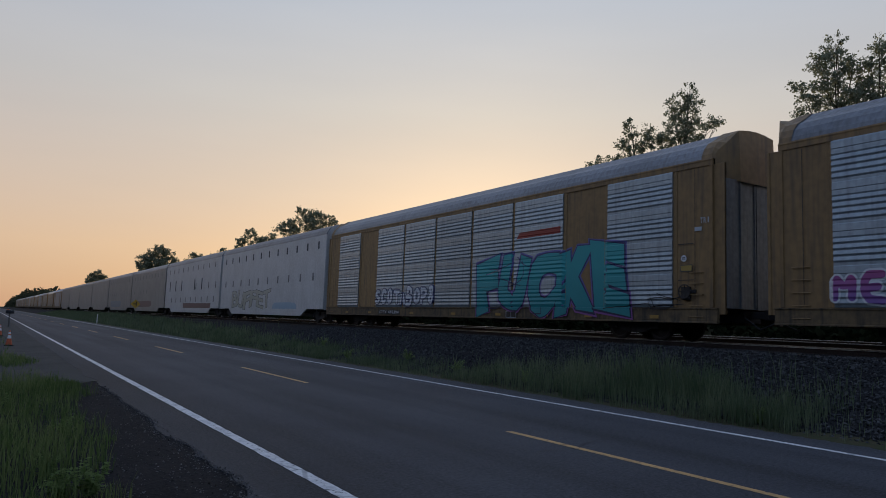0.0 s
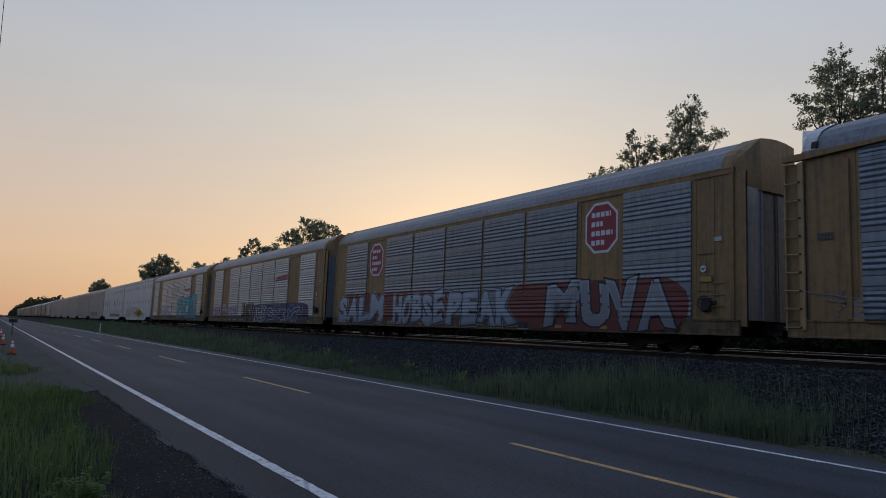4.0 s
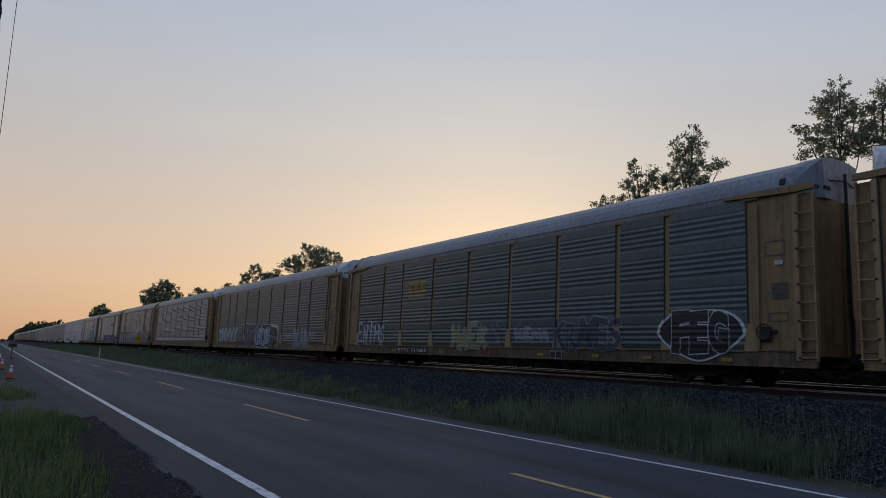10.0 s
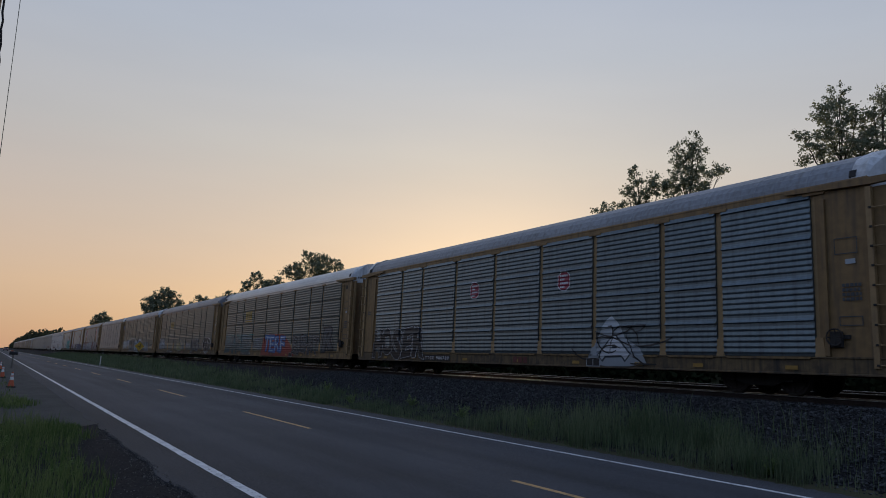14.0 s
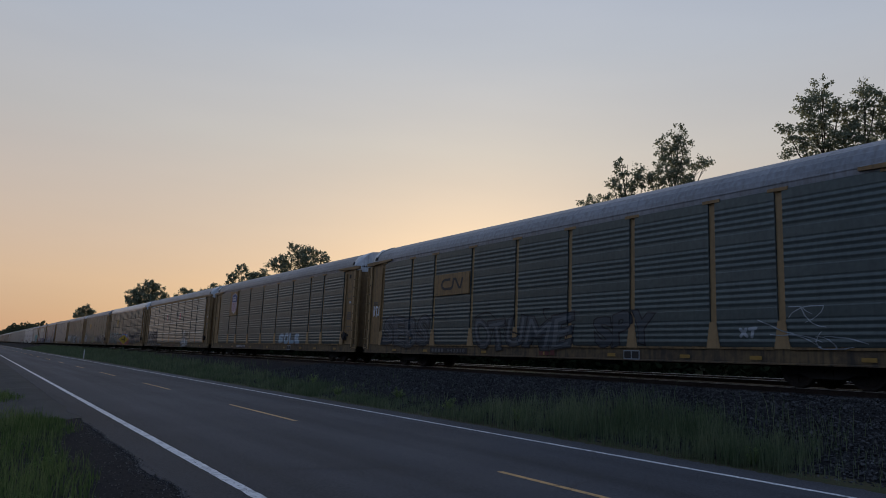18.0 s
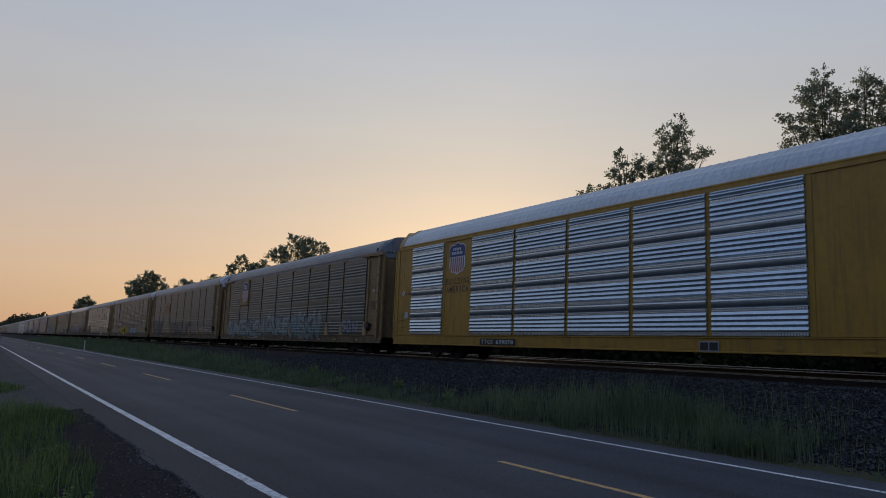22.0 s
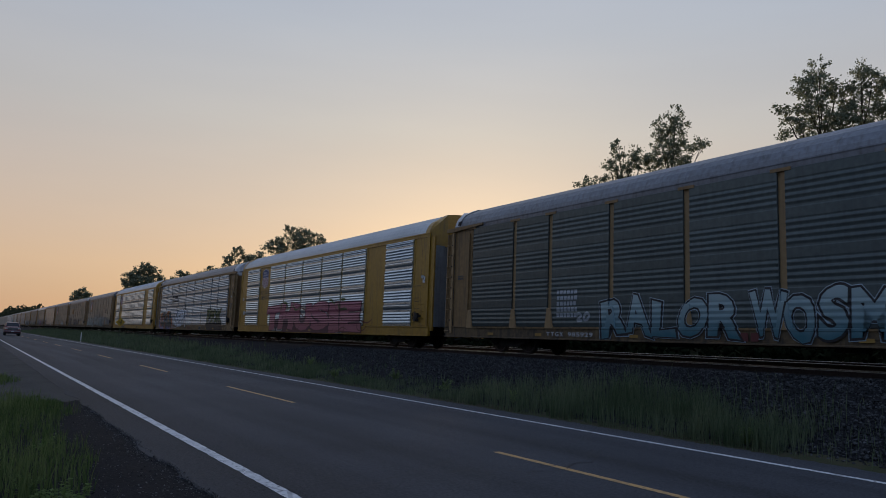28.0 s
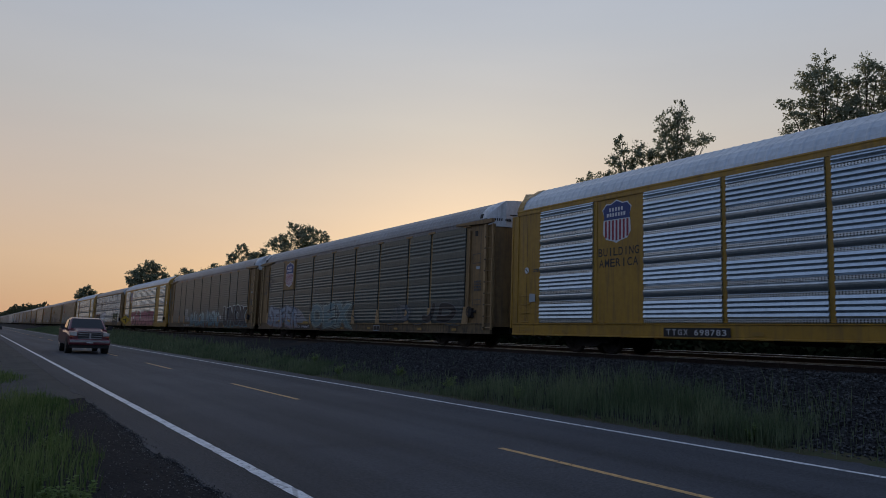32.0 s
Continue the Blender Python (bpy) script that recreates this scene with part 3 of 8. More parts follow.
def stones(name, count, place, r0, r1, mat, label, category, seed):
    """Loose crushed stones, each a small jagged lump, strewn by place(rnd) -> (x, y, z)."""
    rs = np.random.RandomState(seed)
    rq = random.Random(seed)
    base_v = np.array([(1, 0, 0), (-1, 0, 0), (0, 1, 0), (0, -1, 0), (0, 0, 1), (0, 0, -1)], float)
    base_f = np.array([(0, 2, 4), (2, 1, 4), (1, 3, 4), (3, 0, 4), (2, 0, 5), (1, 2, 5), (3, 1, 5), (0, 3, 5)])
    P = np.array([place(rq) for _ in range(count)])
    size = rs.uniform(r0, r1, (count, 1, 1))
    V = base_v[None] * rs.uniform(0.55, 1.25, (count, 6, 1)) * size + rs.normal(0, 0.22, (count, 6, 3)) * size
    th = rs.uniform(0, 6.28, count)
    c, s = np.cos(th)[:, None], np.sin(th)[:, None]
    V = np.stack([V[..., 0] * c - V[..., 1] * s, V[..., 0] * s + V[..., 1] * c, V[..., 2] * 0.8], -1) + P[:, None]
    Fc = base_f[None] + (np.arange(count) * 6)[:, None, None]
    me = mesh_from(name, V.reshape(-1, 3).tolist(), Fc.reshape(-1, 3).tolist())
    me.materials.append(mat)
    return tagged(new(name, me), label, category, kind="stuff")


def on_bank(rq):
    while True:
        x = rq.uniform(10.5, 16.5)
        y = 2.5 + 34 * rq.random() ** 1.5
        if rq.random() < (1.0 if x > 12.2 or y < 8 else 0.45):
            return (x, y, ballast_z(x) + 0.01 + rq.uniform(-0.012, 0.02))


stones("ballast_stones", 36000, on_bank, 0.014, 0.042, M["stone"], "loose grey crushed ballast stones", "stones", 21)
def on_shoulder(q):
    y = 3 + 12 * q.random() ** 1.3 if q.random() < 0.85 else q.uniform(-8, 3)
    x = q.uniform(0.7, 2.0) if q.random() < 0.6 else 1.97 + 0.16 * noise.noise((y * 0.7, 1, 3)) - 0.10 * max(0.0, min(1.0, (8.0 - y) / 4)) - abs(q.gauss(0, 0.09)) + 0.05 * q.random()
    return (x, y, (0.0 if x > 1.93 else -0.018 if x > 1.4 else -0.038) + q.uniform(0, 0.012))


stones("shoulder_pebbles", 6500, on_shoulder, 0.004, 0.013, M["pebble"], "small dark pebbles and asphalt crumbs on the shoulder", "pebbles", 22)

# ---- railway track ----
def rail_shape(y0, y1):
    foot, web, head = 0.07, 0.011, 0.036
    ring = [(-foot, -0.17), (foot, -0.17), (foot, -0.155), (web, -0.14), (web, -0.045), (head, -0.038), (head, -0.008), (head - 0.01, -0.002), (-head + 0.01, -0.002), (-head, -0.008), (-head, -0.038), (-web, -0.045), (-web, -0.14), (-foot, -0.155)]
    return Shape().prism_y(ring, y0, y1)


tie_me = paint(Shape().box(-1.3, 1.3, -0.115, 0.115, -0.33, -0.172, 0.012).mesh("tie"), M["tie"])
for nm, tx, tz, cant in (("railway_track", TRACK_X, RAIL_Z, 0.0), ("railway_track", TRACK2_X, RAIL2_Z, 2.4)):
    tr = new(nm)
    tr.matrix_basis = pose(tx, 0, tz, 0, -cant, 0)
    tagged(tr, "steel railway track on dark wooden ties and grey ballast", "railway track", "railway tracks", "structure")
    for sx in (-0.7535, 0.7535):
        part("rail", paint(rail_shape(-90, 1500).mesh("rail"), M["rail_rust"]), None, tr, "rust-brown steel rail", pose(sx, 0, 0))
        top = Shape().prism_y([(-0.037, -0.020), (0.037, -0.020), (0.037, -0.012), (0.018, -0.003), (0.0, 0.0), (-0.012, -0.001), (-0.026, -0.005), (-0.037, -0.012)], -90, 1500)
        part("rail_head", top, M["rail_steel"], tr, "polished running surface of the rail", pose(sx, 0, 0))
    if tx == TRACK_X:
        for k in range(110):
            part("tie", tie_me, None, tr, at=pose(0, -6 + 0.52 * k, 0))
    rest = Shape()
    for k in range(560):
        y = (-6 + 0.52 * 110 + 0.52 * k) if tx == TRACK_X else (-6 + 0.6 * k)
        rest.box(-1.3, 1.3, y - 0.115, y + 0.115, -0.33, -0.172)
    tagged(part("far_ties", rest, M["tie"], tr), kind="stuff")


# ---- rail cars ----
HALF = 13.3                 # half length of the roof
SIDE = 1.50                 # half width at the side sheets
BAYS = [12.0, 9.2, 7.2, 4.3, 1.4, -1.5, -4.3, -7.2, -9.2, -12.0]
PZ0, PZ1 = 1.0, 5.08        # foot and head of the side sheets


def panel_profile(kind):
    """(z, outward) points of a side sheet from its foot to its head."""
    pts = [(PZ0, 0.0)]
    if kind == "banded":            # groups of upward-tilted ridges with plain vented bands between
        for m in range(4):
            z = PZ0 + 1.025 * m
            pts += [(z + 0.01, 0.018), (z + 0.10, 0.016)]
            for k in range(4):
                a = z + 0.105 + 0.140 * k
                pts += [(a, 0.0), (a + 0.048, 0.056), (a + 0.058, 0.058), (a + 0.136, 0.020)]
            pts += [(z + 0.672, 0.022), (z + 0.757, 0.020)]
            if m < 3:
                pts += [(z + 0.77, 0.0), (z + 0.785, 0.002), (z + 0.85, 0.036), (z + 0.90, 0.050), (z + 0.955, 0.054), (z + 0.99, 0.048), (z + 1.005, 0.005)]
            else:
                pts += [(z + 0.77, 0.06), (z + 0.85, 0.008), (z + 0.88, 0.06), (z + 0.95, 0.01), (z + 0.96, 0.035), (z + 1.02, 0.02)]
    elif kind == "waved":           # the same groups, pressed more softly
        for m in range(4):
            z = PZ0 + 1.025 * m
            pts += [(z + 0.01, 0.016), (z + 0.10, 0.014)]
            for k in range(4):
                a = z + 0.105 + 0.140 * k
                pts += [(a, 0.008), (a + 0.020, 0.013), (a + 0.050, 0.028), (a + 0.066, 0.030), (a + 0.084, 0.027), (a + 0.136, 0.010)]
            pts += [(z + 0.672, 0.022), (z + 0.757, 0.020)]
            if m < 3:
                pts += [(z + 0.77, 0.006), (z + 0.785, 0.026), (z + 0.955, 0.016), (z + 0.99, 0.014), (z + 1.005, 0.006)]
            else:
                pts += [(z + 0.77, 0.028), (z + 0.85, 0.010), (z + 0.88, 0.028), (z + 0.95, 0.010), (z + 0.97, 0.022), (z + 1.02, 0.014)]
    elif kind == "ledged":          # four ridges and a plain lapped band in every sheet
        for m in range(4):
            z = PZ0 + 1.02 * m
            for k in range(4):
                a = z + 0.05 + 0.15 * k
                pts += [(a, 0.012), (a + 0.018, 0.018), (a + 0.040, 0.030), (a + 0.056, 0.032), (a + 0.140, 0.012)]
            pts += [(z + 0.68, 0.024), (z + 0.80, 0.018), (z + 0.815, 0.028), (z + 0.98, 0.020), (z + 1.0, 0.012)]
    elif kind == "rolled":          # four sheets, each with a fat rounded seam
        for m in range(4):
            z = PZ0 + 1.025 * m
            for k in range(5):
                a = z + 0.04 + 0.15 * k
                pts += [(a, 0.004), (a + 0.022, 0.012), (a + 0.040, 0.022), (a + 0.06, 0.023), (a + 0.13, 0.006)]
            pts += [(z + 0.852, 0.004), (z + 0.868, 0.060), (z + 0.880, 0.066), (z + 0.950, 0.020), (z + 1.01, 0.005)]
    elif kind == "seamed":          # even waves in four sheets with open seams
        for m in range(4):
            z = PZ0 + 1.02 * m
            for k in range(6):
                a = z + 0.03 + 0.155 * k
                pts += [(a, 0.004), (a + 0.022, 0.011), (a + 0.044, 0.019), (a + 0.066, 0.020), (a + 0.125, 0.006)]
            pts += [(z + 0.965, 0.0), (z + 0.97, -0.05), (z + 1.0, -0.05), (z + 1.005, 0.0)]
    else:                            # four soft ridges in the lower part of every sheet, a plain band above them
        for m in range(4):
            z = PZ0 + 1.025 * m
            for k in range(4):
                a = z + 0.04 + 0.165 * k
                pts += [(a, 0.007), (a + 0.030, 0.011), (a + 0.065, 0.019), (a + 0.080, 0.021), (a + 0.095, 0.020), (a + 0.155, 0.007)]
            pts += [(z + 0.71, 0.008), (z + 0.74, 0.013), (z + 0.99, 0.014), (z + 1.02, 0.008)]
    pts = [p for p in pts if p[0] < PZ1]
    pts.append((PZ1, 0.0))
    return pts


PROFILES = {k: panel_profile(k) for k in ("banded", "waved", "ledged", "rolled", "seamed", "grouped")}
_cache = {}


def cached(key, build):
    if key not in _cache:
        _cache[key] = build()
    return _cache[key]


def panel_mesh(kind, width, mat):
    def build():
        s = Shape()
        prof = PROFILES[kind]
        n = len(prof)
        h = width / 2
        # face, thin returns at both ends and a back sheet
        vs = [(-d, -h, z) for z, d in prof] + [(-d, h, z) for z, d in prof] + [(0.075, -h, PZ0), (0.075, h, PZ0), (0.075, h, PZ1), (0.075, -h, PZ1)]
        fs = [(i, i + 1, n + i + 1, n + i) for i in range(n - 1)]
        b = 2 * n
        fs += [(b, b + 1, b + 2, b + 3), tuple([b, b + 3] + list(range(n - 1, -1, -1))), tuple([b + 2, b + 1] + list(range(n, 2 * n)))]
        return paint(s.add(vs, fs).mesh("side_panel"), mat)
    return cached(("panel", kind, round(width, 2), mat.name), build)


def sheet_mesh(width, mat):
    def build():
        s = Shape().box(-0.012, 0.02, -width / 2, width / 2, PZ0, PZ1)
        return paint(s.mesh("plain_panel"), mat)
    return cached(("sheet", round(width, 2), mat.name), build)


def post_mesh(style, mat):
    def build():
        s = Shape()
        if style == "modern":
            s.prism_y([(-0.03, PZ0), (0.02, PZ0), (0.02, PZ1), (-0.03, PZ1)], -0.08, 0.08)
        else:
            s.prism_z([(0.04, -0.10), (0.04, 0.10), (-0.010, 0.10), (-0.010, 0.075), (-0.002, 0.072), (-0.002, -0.072), (-0.010, -0.075), (-0.010, -0.10)], PZ0, PZ1)
        return paint(s.mesh("side_post"), mat)
    return cached(("post", style, mat.name), build)


def gusset_size(index):
    """Half width at the foot, height and thickness of a post's foot plate."""
    return (0.13, 0.45, 0.064) if index in (3, 6, 7, 12) else (0.21, 0.66, 0.090)


def gusset_mesh(index, mat):
    """Flared foot plate of a side post."""
    w, h, d = gusset_size(index)
    return cached(("gusset", w, mat.name), lambda: paint(Shape().prism_x([(-w, PZ0 - 0.06), (w, PZ0 - 0.06), (0.10, PZ0 + h), (-0.10, PZ0 + h)], -d, 0.0).mesh("post_gusset"), mat))


def cap_mesh(mat):
    """Short plate over the head of a side post."""
    return cached(("pcap", mat.name), lambda: paint(Shape().prism_x([(-0.28, PZ1 - 0.05), (0.28, PZ1 - 0.05), (0.28, PZ1 + 0.04), (-0.28, PZ1 + 0.04)], -0.080, 0.0).mesh("post_cap"), mat))


def roof_ring(low, top):
    half = [(-1.53, low), (-1.50, low + 0.13), (-1.40, low + 0.33), (-1.22, low + 0.52), (-0.95, low + 0.66), (-0.55, top - 0.05), (0, top)]
    return half + [(-x, z) for x, z in half[-2::-1]]


def roof_mesh(mat, length, ribs, low=5.27, top=6.17):
    def build():
        ring = roof_ring(low, top)
        h = length / 2
        ys = []
        step = 0.32 if ribs else 1.45
        k = int(length / step)
        for i in range(k + 1):
            y = -h + length * i / k
            if i in (0, k):
                ys.append((y, 0.0))
            else:
                q = 0.05 if ribs else 0.03
                up = 0.008 if not ribs else 0.016 if mat is M["roof_new"] else 0.004
                ys += [(y - q, 0.0), (y - q * 0.5, up), (y + q * 0.5, up), (y + q, 0.0)]
        n = len(ring)
        vs, fs = [], []
        for y, e in ys:
            cy = min(1.0, (h - abs(y)) / 0.25 + 0.55)
            for x, z in ring:
                sc = 1 + e / 1.5
                vs.append((x * (1 + e / 1.6), y, low + (z - low) * sc * (0.97 + 0.03 * cy)))
        for j in range(len(ys) - 1):
            for i in range(n - 1):
                fs.append((j * n + i, j * n + i + 1, (j + 1) * n + i + 1, (j + 1) * n + i))
        m = len(vs)
        for y, e in ys:                     # inner skin
            vs += [(-1.48, y, low), (1.48, y, low)]
        fs.append(tuple(range(n - 1, -1, -1)))
        fs.append(tuple(range(len(vs) - 2 * len(ys) - n, len(vs) - 2 * len(ys))))
        return paint(mesh_from("roof", vs, fs, smooth=False), mat)
    return cached(("roof", mat.name, length, ribs, low, top), build)


def leaf_mesh(mat):
    """One leaf of the folding end doors."""
    return cached(("leaf", mat.name), lambda: paint(Shape().box(0.006, 0.714, -0.05, 0.02, 0.98, 4.66, 0.008).box(0.05, 0.09, 0.02, 0.05, 1.0, 4.6).mesh("end_door_leaf"), mat))


def bow(x, depth):
    """Plan of the bowed end: how far it stands out at x."""
    q = min(1.0, abs(x) / 1.47)
    return depth * (1 - q ** 2.6)


def hood_y(x, depth):
    """Plan of the end sheet above the doors: a flat middle with a slanting wing at either side."""
    return 0.06 + (depth - 0.06) * min(1.0, max(0.0, (1.45 - abs(x)) / 0.62))


def hood_arch(top):
    """Folded outline of the end sheet's head, from eave to eave."""
    half = [(-1.47, 5.26), (-1.44, 5.40), (-1.37, 5.53), (-1.16, 5.74), (-0.83, top - 0.12), (-0.42, top - 0.055), (0, top - 0.03)]
    return half + [(-x, z) for x, z in half[-2::-1]]


def hood_mesh(mat, depth, top, base):
    """Upright folded sheet under the arch, closing the end above the doors."""
    def build():
        arch = hood_arch(top)
        rows = [[(x, hood_y(x, depth) * (0.90 + 0.10 * (1 - f)), base + (z - base) * f) for x, z in arch] for f in (1.0, 0.5, 0.0)]
        n = len(arch)
        vs = [q for r in rows for q in r]
        fs = [(j * n + i, j * n + i + 1, (j + 1) * n + i + 1, (j + 1) * n + i) for j in range(2) for i in range(n - 1)]
        return paint(mesh_from("end_hood", vs, fs, smooth=False), mat)
    return cached(("hood", mat.name, depth, top), build)


def flange_mesh(mat, depth, top):
    """Capping sheet that runs from the last strip of the roof out to the head of the end sheet."""
    def build():
        arch = hood_arch(top)
        roof = [(x * 1.014, 5.275 + (z - 5.27) * 1.02) for x, z in roof_ring(5.27, top)]
        rows = [[(x, y, z) for x, z in roof] for y in (-0.34, 0.0)] + [[(x, hood_y(x, depth) * 0.90 + 0.004, z) for x, z in arch]]
        n = len(arch)
        vs = [q for r in rows for q in r]
        fs = [(j * n + i, j * n + i + 1, (j + 1) * n + i + 1, (j + 1) * n + i) for j in range(2) for i in range(n - 1)]
        return paint(mesh_from("end_flange", vs, fs), mat)
    return cached(("flange", mat.name, depth, top), build)


def corner_ladder_mesh(mat, inner):
    """Ladder at an old car's corner: a broad stile towards the bay, a thin one at the corner, bolted rungs."""
    def build():
        s = Shape()
        y0, y1 = sorted((inner * 0.16, inner * 0.29))
        s.box(-0.085, 0.03, y0, y1, 0.72, 5.0, 0.01)
        y0, y1 = sorted((-inner * 0.24, -inner * 0.20))
        s.box(-0.05, 0.03, y0, y1, 0.72, 5.0, 0.008)
        for k in range(9):
            z = 0.80 + 0.46 * k
            s.tube((-0.06, -0.24, z), (-0.06, 0.27, z), 0.017, sides=6)
        return paint(s.mesh("ladder"), mat)
    return cached(("cladder", mat.name, inner), build)


def rung_bolt_mesh():
    return cached("rungbolt", lambda: paint(Shape().box(-0.028, 0.0, -0.03, 0.03, -0.025, 0.025, 0.004).mesh("rung_bolt"), M["black_iron"]))


def bow_door_mesh(mat, depth, side):
    """One of the two bowed end doors, with a stiffener at its meeting edge."""
    def build():
        s = Shape()
        xs = [side * q for q in (0.012, 0.25, 0.55, 0.85, 1.1, 1.28, 1.40, 1.47)]
        ring = [(x, bow(x, depth) - 0.02) for x in xs] + [(x, bow(x, depth) - 0.06) for x in xs[::-1]]
        s.prism_z(ring if side < 0 else ring[::-1], 0.86, 4.94)
        x0, x1 = sorted((side * 0.02, side * 0.10))
        s.box(x0, x1, depth - 0.03, depth + 0.01, 0.9, 4.9, 0.006)
        x0, x1 = sorted((side * 0.30, side * 0.66))
        s.box(x0, x1, depth - 0.06, depth - 0.012, 1.2, 1.9, 0.006)
        return paint(s.mesh("end_door"), mat)
    return cached(("bowdoor", mat.name, depth, side), build)


def sill_mesh(mat, length, z0=0.55, z1=0.985):
    def build():
        h = length / 2
        ring = [(-0.085, z0), (0.05, z0), (0.05, z1), (-0.085, z1), (-0.085, z1 - 0.035), (-0.055, z1 - 0.045), (-0.055, z0 + 0.045), (-0.085, z0 + 0.035)]
        return paint(Shape().prism_y(ring, -h, h).mesh("side_sill"), mat)
    return cached(("sill", mat.name, length, z0), build)


def wheelset_mesh():
    def build():
        s = Shape()
        for sx in (-1, 1):
            prof = [(0.09, sx * 0.84), (0.12, sx * 0.83), (0.36, sx * 0.80), (0.40, sx * 0.825), (0.455, sx * 0.82), (0.46, sx * 0.73), (0.485, sx * 0.715), (0.485, sx * 0.69), (0.40, sx * 0.70), (0.30, sx * 0.74), (0.12, sx * 0.68)]
            s.lathe(prof if sx > 0 else prof[::-1], axis="x", sides=20)
        s.lathe([(0.09, -1.05), (0.09, 1.05)], axis="x", sides=10)
        # cast ribs on the plates, so that the turning shows
        for sx in (-1, 1):
            for k in range(5):
                a = 2 * math.pi * k / 5
                s.tube((sx * 0.83, 0.14 * math.cos(a), 0.14 * math.sin(a)), (sx * 0.815, 0.34 * math.cos(a), 0.34 * math.sin(a)), 0.022, sides=5)
        return paint(s.mesh("wheelset"), M["wheel"])
    return cached("wheelset", build)


def bogie_mesh():
    def build():
        s = Shape()
        for sx in (-1, 1):
            ring = [(-1.15, 0.52), (-0.95, 0.66), (-0.45, 0.70), (0.45, 0.70), (0.95, 0.66), (1.15, 0.52), (1.15, 0.40), (0.80, 0.40), (0.42, 0.24), (-0.42, 0.24), (-0.80, 0.40), (-1.15, 0.40)]
            s.prism_x(ring, sx * 0.98 - 0.07, sx * 0.98 + 0.07)
            for y in (-0.85, 0.85):
                s.box(sx * 0.98 - 0.11, sx * 0.98 + 0.11, y - 0.14, y + 0.14, 0.34, 0.60, 0.02)
            for y in (-0.16, 0.0, 0.16):
                s.lathe([(0.06, 0.28), (0.06, 0.56)], at=(sx * 1.0, y, 0), sides=8)
        s.box(-1.15, 1.15, -0.2, 0.2, 0.50, 0.72, 0.03)
        return paint(s.mesh("bogie"), M["black_iron"])
    return cached("bogie", build)


def coupler_mesh():
    def build():
        s = Shape().box(-0.09, 0.09, -0.55, 0.16, 0.72, 0.92, 0.02)
        s.prism_z([(-0.17, 0.12), (0.12, 0.12), (0.20, 0.30), (0.05, 0.42), (-0.02, 0.30), (-0.13, 0.42), (-0.19, 0.30)], 0.69, 0.97)
        s.tube((0.42, -0.3, 0.75), (0.36, 0.15, 0.42), 0.025)
        s.tube((0.36, 0.15, 0.42), (0.16, 0.5, 0.62), 0.025)
        return paint(s.mesh("coupler"), M["black_iron"])
    return cached("coupler", build)


def underframe_mesh(length):
    def build():
        h = length / 2
        s = Shape().box(-0.38, 0.38, -h, h, 0.60, 0.95, 0.02)
        s.box(-1.42, 1.42, -h + 0.2, h - 0.2, 0.90, 0.975)
        k = -h + 1.2
        while k < h - 1:
            s.box(-1.42, 1.42, k - 0.06, k + 0.06, 0.70, 0.92)
            k += 1.45
        s.lathe([(0.0, -0.9), (0.19, -0.85), (0.19, 0.85), (0.0, 0.9)], axis="y", at=(-0.85, 2.4, 0.62), sides=12)
        s.box(-1.1, -0.75, -3.2, -2.5, 0.42, 0.72, 0.03)
        return paint(s.mesh("underframe"), M["black_iron"])
    return cached(("under", length), build)


def eave_mesh(mat, length):
    def build():
        h = length / 2
        return paint(Shape().prism_y([(-0.05, PZ1), (0.03, PZ1), (0.03, 5.28), (-0.05, 5.28), (-0.06, 5.24), (-0.05, 5.20)], -h, h).mesh("eave_beam"), mat)
    return cached(("eave", mat.name, length), build)


def end_bay_mesh(mat, style):
    """Solid sheet at the car's corner, with its door edge, grab irons and trim."""
    def build():
        s = Shape()
        w = 1.3
        s.box(-0.02, 0.02, 0.0, w, PZ0 - 0.02, PZ1, 0.0)
        s.box(-0.045, 0.0, w - 0.10, w, PZ0, PZ1, 0.008)
        if style == "old":
            s.box(-0.09, 0.0, 0.14, 0.26, PZ0, PZ1 - 0.2, 0.01)
            s.prism_x([(-0.75, PZ1 + 0.06), (-0.75, PZ1 + 0.15), (w + 0.50, PZ1 + 0.13), (w + 0.50, PZ1 - 0.02), (w + 0.1, PZ1 - 0.04)], -0.13, 0.0)
        else:
            s.box(-0.035, 0.0, 0.0, 0.07, PZ0, PZ1, 0.008)
        return paint(s.mesh("end_bay"), mat)
    return cached(("bay", mat.name, style), build)


def grab_mesh(mat):
    def build():
        s = Shape().tube((-0.07, -0.22, 0), (-0.07, 0.22, 0), 0.013, sides=6)
        for y in (-0.22, 0.22):
            s.tube((-0.07, y, 0), (0.0, y, 0), 0.013, sides=6)
        return paint(s.mesh("grab_iron"), mat)
    return cached(("grab", mat.name), build)


def brake_wheel_mesh():
    def build():
        s = Shape()
        for k in range(16):
            a, b = 2 * math.pi * k / 16, 2 * math.pi * (k + 1) / 16
            s.tube((-0.16, 0.20 * math.cos(a), 0.20 * math.sin(a)), (-0.16, 0.20 * math.cos(b), 0.20 * math.sin(b)), 0.018, sides=6)
        for k in range(4):
            a = math.pi * k / 2
            s.tube((-0.12, 0, 0), (-0.16, 0.20 * math.cos(a), 0.20 * math.sin(a)), 0.014, sides=5)
        s.box(-0.14, 0.0, -0.14, 0.12, -0.24, 0.14, 0.02).box(-0.06, 0.0, -0.32, -0.10, -0.04, 0.06, 0.01)
        return paint(s.mesh("brake_wheel"), M["black_iron"])
    return cached("brakewheel", build)


CARS = {}
WHEELSETS = []


